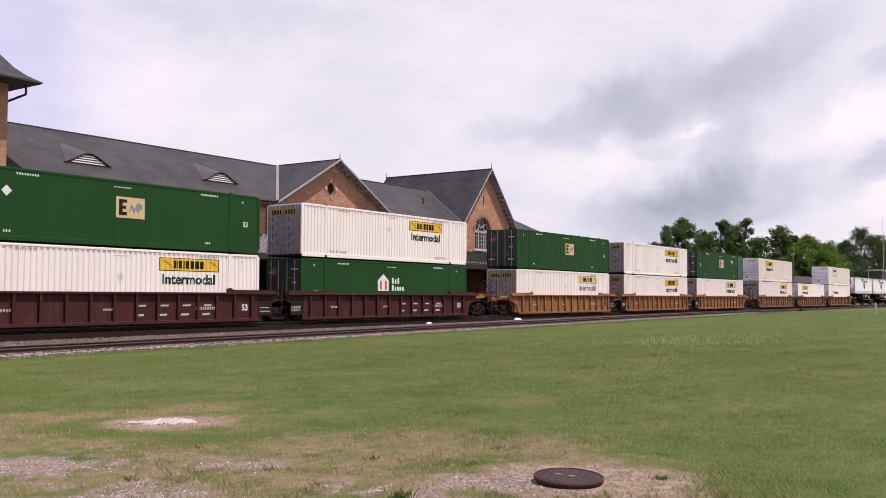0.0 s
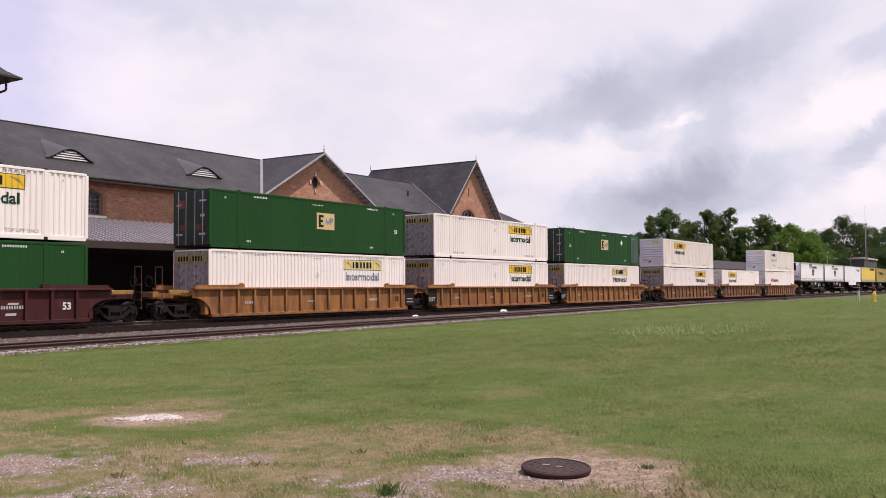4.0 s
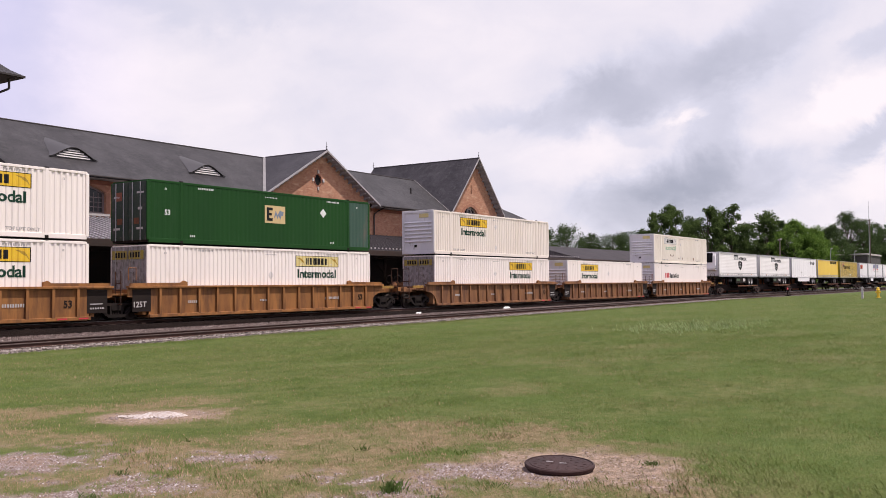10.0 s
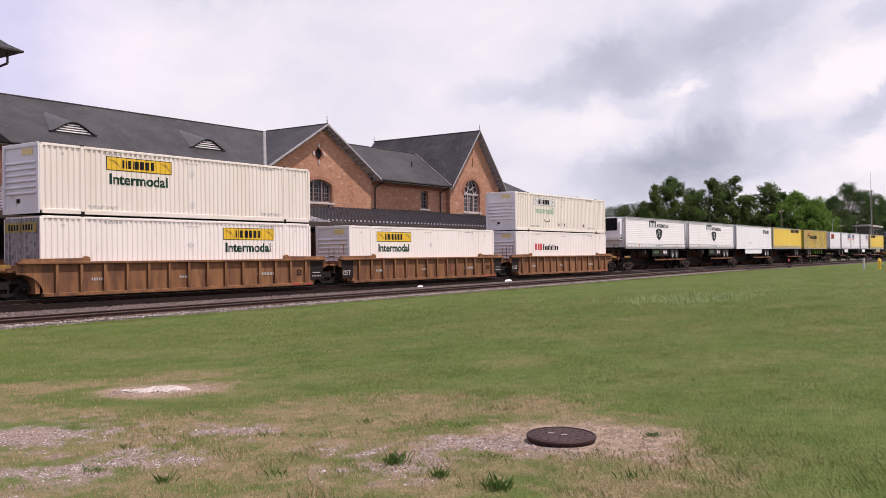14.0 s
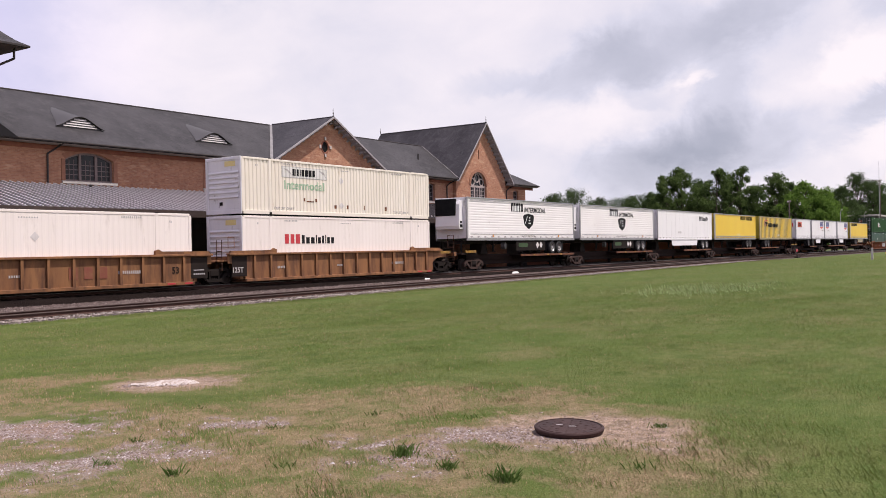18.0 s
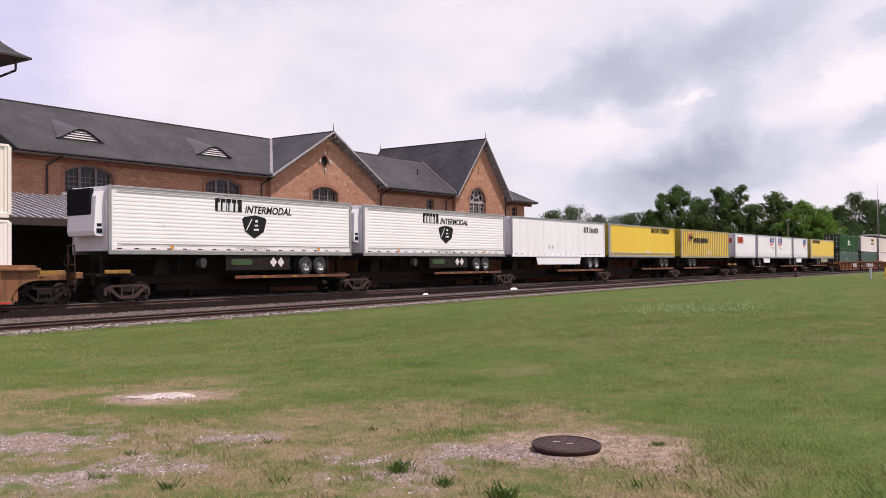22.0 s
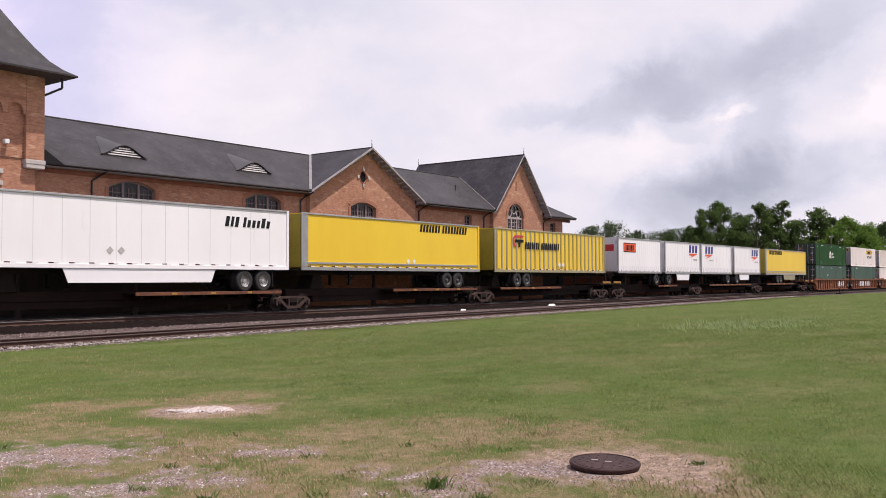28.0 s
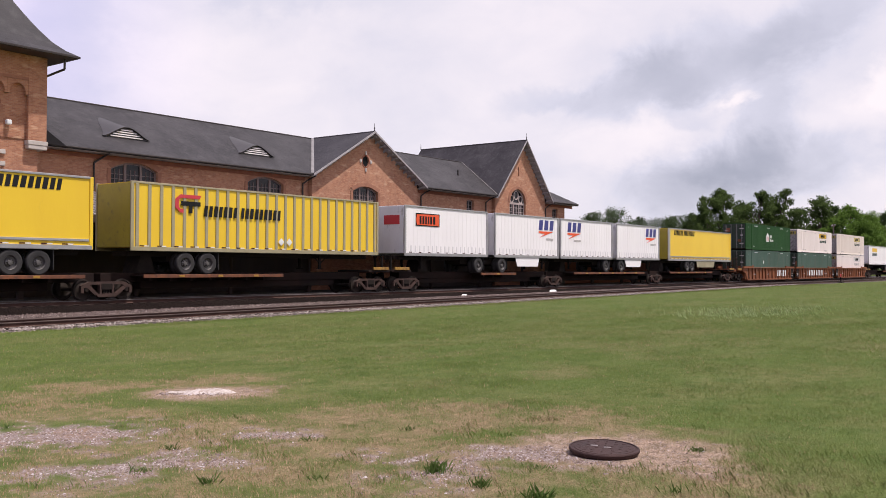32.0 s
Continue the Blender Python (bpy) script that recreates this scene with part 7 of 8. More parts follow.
        # deck plates over the trucks, with ladders and grab irons at the car's ends
        deck = cached(("deck", name), lambda: Geo().box(0, 1.35, FACE + 0.15, -FACE - 0.15, 0.98, 1.06, 0.01).mesh("end_deck", paint))
        part("end_deck", deck, paint, b, at=pose(LEN + 0.2, 0, 0))
        part("end_deck", deck, paint, b, at=pose(-0.2, 0, 0, rz=180))
        if not first:
            lad = Geo()
            for yy in (FACE + 0.05, FACE + 0.42):
                lad.tube((0, yy, 0.55), (0, yy, 2.05), 0.022, sides=6)
            for zz in (0.6, 0.9, 1.2, 1.5):
                lad.box(-0.04, 0.04, FACE + 0.05, FACE + 0.42, zz - 0.025, zz + 0.025)
            part("ladder", lad, STEP_RUST, b, "short rusty side ladder", at=pose(-1.35, 0, 0))
            part("grab_iron", Geo().tube((-1.0, FACE - 0.02, 1.65), (-1.0, FACE - 0.02, 2.2), 0.02, sides=6).tube((-0.6, FACE - 0.02, 1.65), (-0.6, FACE - 0.02, 2.2), 0.02, sides=6).tube((-1.0, FACE - 0.02, 2.2), (-0.6, FACE - 0.02, 2.2), 0.02, sides=6), paint, b)
            part("bearing_housing", Geo().box(-1.9, -1.3, -0.45, 0.45, 0.95, 1.5, 0.05), IRON, b, "black articulation housing")
        for is_end, sx, s in ((first, -2.95, -1), (last, LEN + 2.95, 1)):
            if not is_end:
                continue
            part("end_platform", cached(("endp", name), lambda: Geo().box(-0.25, 1.9, -0.55, 0.55, 0.88, 1.12, 0.02).box(-0.3, 0.05, FACE + 0.1, -FACE - 0.1, 0.95, 1.22, 0.02).mesh("end_platform", paint)), paint, b, at=pose(sx, 0, 0, rz=0 if s < 0 else 180))
            lad = Geo()
            for yy in (FACE + 0.03, FACE + 0.5):
                lad.tube((0, yy, 0.45), (0, yy, 2.35), 0.022, sides=6)
            for zz in (0.5, 0.85, 1.2, 1.55):
                lad.box(-0.05, 0.05, FACE + 0.03, FACE + 0.5, zz - 0.03, zz + 0.03)
            lad.tube((0, FACE + 0.03, 2.35), (0, FACE + 0.5, 2.35), 0.022, sides=6)
            part("ladder", lad, STEP_RUST, b, "rusty end ladder with grab irons", at=pose(sx + 0.15 * -s, 0, 0))
            part("safety_edge", Geo().box(-0.05, 1.1, FACE - 0.01, FACE + 0.08, 1.13, 1.30, 0.01), YELLOW_EDGE, b, "yellow painted edge", at=pose(sx + (0.6 if s < 0 else -1.7), 0, 0))
            part("brake_wheel", Geo().lathe([(0.24, 0.0), (0.27, 0.02), (0.24, 0.04), (0.22, 0.02), (0.24, 0.0)], (0, 0, 0), "x", 18), IRON, b, at=pose(sx, -0.5, 1.7))
            part("coupler", Geo().box(-0.55, 0.3, -0.11, 0.11, 0.66, 0.92, 0.03).box(-0.75, -0.5, -0.16, 0.16, 0.62, 0.98, 0.04), IRON, b, at=pose(sx, 0, 0, rz=0 if s < 0 else 180))
        if first:
            truck(car, u - 1.55, IRON)
        truck(car, u + LEN + 1.55, IRON)
    for sx, w in stripes:
        part("graffiti_mark", bars([0.45, 0.6, 0.4, 0.55, 0.5], 0.7, 0.2, INK_WHITE, 0.1), INK_WHITE, car, "pale painted scrawl", at=pose(sx, FACE - 0.16, 0.4))
    return car


# -- spine cars and trailers --


def spine_car(x, joints, decks, label):
    """A spine car: a centre beam on trucks at the joints, with tyre decks (start, end)."""
    car = rolling("spine_car", x, label, "rail car", "spine cars of the train")
    for a, b in zip(joints, joints[1:]):
        beam = part("centre_beam", Geo().box(a + 0.15, b - 0.15, -0.35, 0.35, 0.62, 1.02, 0.02).box(a + 2.2, b - 2.2, -0.28, 0.28, 0.30, 0.62, 0.02), SPINE, car)
        part("hitch", Geo().prism([(-0.5, 1.02), (0.5, 1.02), (0.22, 1.9), (-0.22, 1.9)], -0.5, 0.5).box(-0.35, 0.35, -0.6, 0.6, 1.9, 2.0, 0.02), IRON, beam, "black steel trailer hitch", at=pose(a + 2.3, 0, 0))
    for a, b in decks:
        d = part("tyre_deck", Geo().box(a, b, FACE - 0.02, -FACE + 0.02, 0.86, 0.93), SPINE, car)
        for y in (FACE - 0.05, -FACE + 0.05):
            part("deck_edge", Geo().box(a, b, y - 0.04, y + 0.04, 0.80, 0.95, 0.01), DECK_EDGE, d, "rusty orange deck edge")
        for k in range(int((b - a) / 1.1)):
            px = a + 0.4 + 1.1 * k
            part("crossbearer", cached("crossb", lambda: Geo().box(-0.06, 0.06, FACE, -FACE, 0.66, 0.86).mesh("crossbearer", SPINE)), SPINE, d, at=pose(px, 0, 0))
            if k % 2:
                part("reflector", cached("dref", lambda: Geo().box(-0.14, 0.14, -0.004, 0.004, -0.05, 0.05).mesh("reflector", YELLOW_EDGE)), YELLOW_EDGE, d, at=pose(px + 0.5, FACE - 0.096, 0.875))
    for j in joints:
        truck(car, j, FRAME_IRON)
    a, b = joints[0], joints[-1]
    for sx, s in ((a - 1.5, -1), (b + 1.5, 1)):
        e = part("end_platform", Geo().box(-0.2, 1.8, FACE + 0.1, -FACE - 0.1, 1.0, 1.14, 0.02), SPINE, car, at=pose(sx, 0, 0, rz=0 if s < 0 else 180))
        part("safety_edge", Geo().box(0.0, 1.3, FACE, FACE + 0.09, 1.14, 1.30, 0.01), YELLOW_EDGE, car, "yellow painted edge", at=pose(sx + (0.2 if s < 0 else -1.5), 0, 0))
        part("brake_stand", Geo().box(-0.05, 0.05, -0.9, -0.8, 1.1, 1.9).lathe([(0.24, 0.0), (0.27, 0.02), (0.24, 0.04)], (0.08, -0.85, 1.75), "x", 16), IRON, car, at=pose(sx + 0.3 * -s, 0, 0))
        part("coupler", Geo().box(-0.55, 0.3, -0.11, 0.11, 0.66, 0.92, 0.03).box(-0.75, -0.5, -0.16, 0.16, 0.62, 0.98, 0.04), IRON, car, at=pose(sx, 0, 0, rz=0 if s < 0 else 180))
    return car


def road_wheel(parent, x, y, rim, r=0.505, z=1.44):
    w = part("wheel", cached(("tyre", r), lambda: Geo().lathe([(0.28, -0.13), (r - 0.06, -0.14), (r - 0.012, -0.11), (r, -0.05), (r, 0.05), (r - 0.012, 0.11), (r - 0.06, 0.14), (0.28, 0.13)], (0, 0, 0), "y", 28).mesh("wheel", RUBBER)), RUBBER, parent, "black rubber tyre", at=pose(x, y, z))
    part("rim", cached(("rim", rim.name), lambda: Geo().lathe([(0.285, -0.12), (0.27, -0.10), (0.25, 0.0), (0.17, 0.02), (0.15, -0.03), (0.10, -0.06), (0.09, -0.12), (0.0, -0.13)], (0, 0, 0), "y", 24).mesh("rim", rim)), rim, w, at=pose(0, 0, 0, rz=0 if y < 0 else 180))
    part("hub_bolt", cached("hubb", lambda: hub_bolts().mesh("hub_bolt", IRON)), IRON, w, at=pose(0, -0.01 if y < 0 else 0.01, 0, rz=0 if y < 0 else 180))
    return w


def hub_bolts():
    g = Geo()
    for i in range(8):
        a = math.pi * i / 4
        g.tube((0.13 * math.cos(a), -0.05, 0.13 * math.sin(a)), (0.13 * math.cos(a), -0.08, 0.13 * math.sin(a)), 0.016, sides=6)
    return g


def trailer(x, length, style, axles, label, marks=(), skirt=None, reefer=False, gear=4.2, rim=RIM_DIRTY, group="trailers on the train", nose=None):
    """A road trailer standing on a spine car."""
    t = rolling("trailer", x, label, "trailer", group)
    zb, zt, L = 1.98, 4.99, length
    paint, post = {"reefer": (REEFER, ALU), "smooth": (TRAILER_WHITE, ALU), "yellow": (TRAILER_YELLOW, ALU), "posted": (TRAILER_YELLOW, POST_GREY), "pup": (TRAILER_WHITE, ALU)}[style]
    body = Geo().box(0.03, L - 0.03, FACE + 0.03, -FACE - 0.03, zb + 0.16, zt - 0.03)
    b = part("body", body, paint, t)
    if style == "reefer":
        # horizontal corrugation of thin ribs
        def ribs():
            g = Geo()
            for k in range(13):
                z = zb + 0.53 + 0.178 * k
                g.prism([(FACE + 0.03, z + 0.028), (FACE + 0.024, z + 0.05), (FACE + 0.024, z + 0.125), (FACE + 0.03, z + 0.160)], 0.25, L - 0.12, "x")
            return g.mesh("side_corrugation", REEFER)
        part("side_corrugation", cached(("reeferribs", L), ribs), REEFER, b)
        part("scuff_band", Geo().box(0.25, L - 0.12, FACE - 0.004, FACE + 0.026, zb + 0.20, zb + 0.40, 0.004), paint, b)
        part("rub_strip", Geo().box(0.4, L - 0.2, FACE - 0.03, FACE + 0.0, zb + 0.43, zb + 0.49, 0.01), ALU, b)
        part("rub_strip", Geo().box(0.4, L - 0.2, FACE - 0.02, FACE + 0.0, zt - 0.22, zt - 0.18, 0.01), ALU, b)
    elif style == "posted":
        p = cached("sidepost", lambda: Geo().box(-0.085, 0.085, FACE - 0.012, FACE + 0.03, zb + 0.16, zt - 0.1, 0.012).mesh("side_post", POST_GREY))
        for k in range(26):
            part("side_post", p, POST_GREY, b, "grey steel side post", at=pose(0.3 + (L - 0.6) * k / 25, 0, 0))
    elif style == "pup":
        p = cached("rivetline", lambda: Geo().box(-0.012, 0.012, FACE + 0.022, FACE + 0.031, zb + 0.2, zt - 0.1).mesh("panel_joint", TRAILER_WHITE))
        lg = cached("logistic", lambda: Geo().box(-0.05, 0.05, FACE + 0.016, FACE + 0.031, zb + 0.22, zb + 0.62).mesh("side_slot", END_WHITE))
        for k in range(1, int(L / 0.42)):
            part("panel_joint", p, END_WHITE, b, at=pose(0.42 * k, 0, 0))
            part("side_slot", lg, END_WHITE, b, at=pose(0.42 * k + 0.2, 0, 0))
    else:
        p = cached(("joint", paint.name), lambda: Geo().box(-0.01, 0.01, FACE + 0.024, FACE + 0.031, zb + 0.2, zt - 0.1).mesh("panel_joint", END_WHITE if style == "smooth" else paint))
        for k in range(1, 13 if style == "smooth" else 1):
            part("panel_joint", p, END_WHITE, b, at=pose(L * k / 13, 0, 0))
    for y in (FACE + 0.01, -FACE - 0.01):
        part("bottom_rail", Geo().box(0.0, L, y - 0.03, y + 0.03, zb, zb + 0.18, 0.01), paint if style == "smooth" else post, t, "bottom side rail")
        part("top_rail", Geo().box(0.0, L, y - 0.025, y + 0.025, zt - 0.09, zt, 0.01), post, t)
        for px in (0.05, L - 0.05):
            tone = paint if style in ("yellow", "smooth") and px > 1 else post
            part("corner_post", Geo().box(px - 0.08, px + 0.08, y - 0.028, y + 0.05, zb, zt, 0.015), tone, t)
    if style == "yellow":
        part("corner_plate", Geo().box(0.14, 0.46, FACE - 0.004, FACE + 0.028, zb + 0.19, zt - 0.1, 0.01), ALU, b, "silver front corner plate")
        part("silver_band", Geo().box(0.15, L - 0.15, FACE - 0.012, FACE + 0.026, zb + 0.34, zb + 0.44, 0.006), ALU, b, "thin silver band")
    # yellow trailers get the shaded copy of their paint on both ends
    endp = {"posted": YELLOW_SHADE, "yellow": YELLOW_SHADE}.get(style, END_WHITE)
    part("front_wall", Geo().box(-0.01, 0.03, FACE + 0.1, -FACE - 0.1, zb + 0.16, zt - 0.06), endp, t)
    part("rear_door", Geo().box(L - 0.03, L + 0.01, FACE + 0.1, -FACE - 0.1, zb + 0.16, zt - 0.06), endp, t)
    part("underframe", Geo().box(0.3, L - 0.2, -0.55, 0.55, zb - 0.22, zb), IRON, t)
    for k in range(int(L / 0.9)):
        for dx, ink in ((0.0, MAROON), (0.24, INK_WHITE)):
            part("conspicuity_strip", cached(("consp", ink.name), lambda: Geo().box(0, 0.24, -0.004, 0.004, 0, 0.05).mesh("conspicuity_strip", ink)), ink, t, at=pose(0.4 + 0.9 * k + dx, FACE - 0.026 if style != "reefer" else FACE - 0.008, zb + 0.19 if style != "reefer" else zb + 0.235))
    for ax in axles:
        for y in (FACE + 0.16, FACE + 0.50, -FACE - 0.50, -FACE - 0.16):
            road_wheel(t, ax, y, rim)
        part("axle", Geo().tube((ax, FACE + 0.2, 1.44), (ax, -FACE - 0.2, 1.44), 0.07, sides=8), IRON, t)
    if axles:
        m = sum(axles) / len(axles)
        part("bogie_frame", Geo().box(m - 1.2, m + 1.2, -0.6, 0.6, 1.52, zb - 0.2), IRON, t)
        part("mud_flap", Geo().box(max(axles) + 0.62, max(axles) + 0.65, FACE + 0.06, FACE + 0.62, 1.15, zb - 0.03), RUBBER, t)
    if gear:
        for y in (-0.75, 0.75):
            part("landing_leg", Geo().box(gear - 0.06, gear + 0.06, y - 0.06, y + 0.06, 1.22, zb - 0.02, 0.01).box(gear - 0.14, gear + 0.14, y - 0.12, y + 0.12, 1.18, 1.22), IRON, t)
        part("brace", Geo().tube((gear, FACE + 0.5, 1.5), (gear + 0.7, FACE + 0.5, zb), 0.03, sides=6).tube((gear, FACE + 0.5, 1.5), (gear - 0.7, FACE + 0.5, zb), 0.03, sides=6), IRON, t)
    if skirt:
        a, b2, paint2 = skirt
        part("side_skirt", Geo().prism([(a, zb - 0.01), (b2, zb - 0.01), (b2 - 0.25, 1.38), (a + 0.25, 1.38)], FACE + 0.02, FACE + 0.05), paint2, t, "side skirt")
    if reefer:
        r = part("refrigeration_unit", Geo().prism([(-0.02, 2.75), (-0.45, 2.8), (-0.52, 3.0), (-0.42, 4.5), (-0.3, 4.72), (-0.02, 4.75)], FACE + 0.32, -FACE - 0.32), TRAILER_WHITE, t, "white refrigeration unit")
        part("grille", Geo().box(-0.53, -0.30, FACE + 0.62, -FACE - 0.31, 3.70, 4.86, 0.03), PLASTIC_BLACK, r, "black grille")
        part("grille", Geo().box(-0.40, -0.12, FACE + 0.30, FACE + 0.33, 2.9, 3.1), PLASTIC_BLACK, r)
        part("grille", Geo().box(-0.38, -0.16, FACE + 0.30, FACE + 0.33, 3.2, 3.32), PLASTIC_BLACK, r)
        part("fuel_tank", Geo().tube((5.4, FACE + 0.5, 1.6), (5.45, FACE + 0.22, 1.6), 0.24, sides=18), RIM_DIRTY, t, "round tank end")
        part("equipment_panel", Geo().box(6.7, 11.2, FACE + 0.04, FACE + 0.08, 1.22, zb - 0.02, 0.01), IRON, t, "black under-body panel")
        part("decal", Geo().prism([(7.0, 1.62), (7.15, 1.48), (8.35, 1.48), (8.5, 1.62), (8.35, 1.78), (7.15, 1.78)], FACE + 0.03, FACE + 0.037), BRIGHT_GREEN, t, "lime green oval decal")
        # greyer than white: the shade under the body is put into their colour
        for px in (9.95, 10.5):
            part("placard", Geo().prism([(px, 1.36), (px + 0.25, 1.62), (px, 1.88), (px - 0.25, 1.62)], FACE + 0.03, FACE + 0.037), PLACARD, t, "dull white diamond placard")
        for px in (3.3, 13.3):
            part("marker_light", Geo().box(px, px + 0.16, FACE - 0.02, FACE, zb + 0.26, zb + 0.42), ORANGE_LIGHT, t)
    for draw in marks:
        draw(t)
    return t


def on_trailer(t, me, x, z, name, label="", off=-0.016):
    part(name, me, me.materials[0], t, label, at=pose(x, FACE - off, z))


def shield_marks(t):
    on_trailer(t, bars([0.36] * 5, 0.62, 0.0, INK), 6.0, 4.12, "logo_mark", "black shadowed name block", -0.014)
    on_trailer(t, bars([0.22, 0.22, 0.06, 0.3, 0.2], 0.40, 0.085, INK_WHITE, 0.02), 6.15, 4.14, "logo_mark", "", -0.006)
    on_trailer(t, lettering("INTERMODAL", 0.52, INK, 0.010, 0.25, 3.35), 7.95, 4.10, "writing")
    shield = [(0, 0.95), (0.15, 1.08), (0.85, 1.18), (1.55, 1.08), (1.7, 0.95), (1.5, 0.35), (0.85, 0.0), (0.2, 0.35)]
    on_trailer(t, cached("shield", lambda: Geo().prism(shield, -0.004, 0.004).mesh("shield", INK)), 7.75, 2.82, "shield", "black shield emblem")
    on_trailer(t, cached("shieldin", lambda: Geo().prism([(0.25, 0.40), (0.32, 0.40), (0.72, 1.0), (0.65, 1.0)], -0.004, 0.004).box(0.8, 1.15, -0.004, 0.004, 0.40, 0.50).box(0.85, 1.1, -0.004, 0.004, 0.62, 0.70).box(0.9, 1.08, -0.004, 0.004, 0.82, 0.95).mesh("shield_figure", INK_WHITE)), 7.75, 2.82, "shield_figure", "", -0.009)
    on_trailer(t, bars([0.10] * 14, 0.10, 0.06, INK_GREY), 7.3, 2.27, "web_address_mark", "", 0.010)


def name_bars(widths, x, z, h, gap, ink, lean=0.0, tops=()):
    return lambda t: on_trailer(t, bars(widths, h, gap, ink, lean, tops), x, z, "name_mark", "", -0.019)


def placard_shape():
    return cached("white_dia", lambda: Geo().prism([(0, -0.2), (0.2, 0), (0, 0.2), (-0.2, 0)], -0.004, 0.004).mesh("placard", INK_WHITE))


def two_diamonds(x, z, ink=INK_GREY, r=0.17):
    def draw(t):
        for dx in (0, 0.55):
            on_trailer(t, cached(("dia", ink.name, r), lambda: Geo().prism([(0, -r), (r, 0), (0, r), (-r, 0)], -0.004, 0.004).mesh("placard", ink)), x + dx, z, "placard", "", -0.019)
    return draw


LONG_NAME = [0.24, 0.24, 0.26, 0.22, 0.24, 0.26, 0.22, -0.12, 0.22, 0.24, 0.26, 0.26, 0.24, 0.24, 0.26, 0.24, 0.22]


def round_logo(t):
    on_trailer(t, cached("rl", lambda: Geo().prism([(0.28, 0.0), (0.45, 0.0), (0.45, 0.16), (0.3, 0.16), (0.2, 0.26), (0.2, 0.56), (0.3, 0.66), (1.35, 0.66), (1.45, 0.82), (0.28, 0.82), (0.0, 0.6), (0.0, 0.22)], -0.004, 0.004).mesh("logo_shape", INK_RED)), 2.25, 3.74, "logo_shape", "red hook-shaped logo", 0.020)
    on_trailer(t, cached("rl2", lambda: Geo().box(0.30, 1.4, -0.004, 0.004, 0.32, 0.52).box(0.75, 0.95, -0.004, 0.004, 0.0, 0.32).mesh("logo_shape", INK)), 2.25, 3.74, "logo_shape", "", 0.020)
    part("name_mark", bars([w * 0.94 if w > 0 else w for w in LONG_NAME], 0.50, 0.065, INK, 0.05), INK, t, at=pose(3.85, FACE - 0.020, 3.62))


def orange_sign(t):
    on_trailer(t, flat(0, 2.35, 0, 0.78, INK, 0.002), 1.05, 3.78, "sign_border", "", -0.012)
    on_trailer(t, cached("osign", lambda: Geo().prism([(0.1, 0.08), (2.25, 0.05), (2.3, 0.38), (2.25, 0.73), (0.1, 0.70), (0.03, 0.38)], -0.004, 0.004).mesh("sign_panel", INK_ORANGE)), 1.05, 3.78, "sign_panel", "orange red sign panel", -0.007)
    on_trailer(t, bars([0.22, 0.22, 0.18, 0.18, 0.24, 0.26], 0.46, 0.06, INK), 1.4, 3.92, "name_mark", "", -0.001)
    part("sign_panel", Geo().box(-0.03, -0.015, -0.9, 0.3, 3.85, 4.4), INK_RED, t, "faded red end sign")


def blue_letters(x):
    def draw(t):
        on_trailer(t, bars([0.62, 0.62, 0.62], 0.72, 0.14, INK_BLUE, 0.10), x, 4.02, "name_mark", "navy blue name bars", -0.012)
        on_trailer(t, cached("swsh", lambda: Geo().prism([(0, 0.45), (2.1, 0.45), (0.15, 0.0), (0.9, 0.28), (0.0, 0.30)], -0.004, 0.004).mesh("swoosh", INK_ORANGE)), x, 3.48, "swoosh", "orange red stripe", -0.012)
        on_trailer(t, bars([0.12] * 7, 0.16, 0.04, INK_GREY), x + 1.0, 3.28, "name_mark", "", -0.012)
    return draw


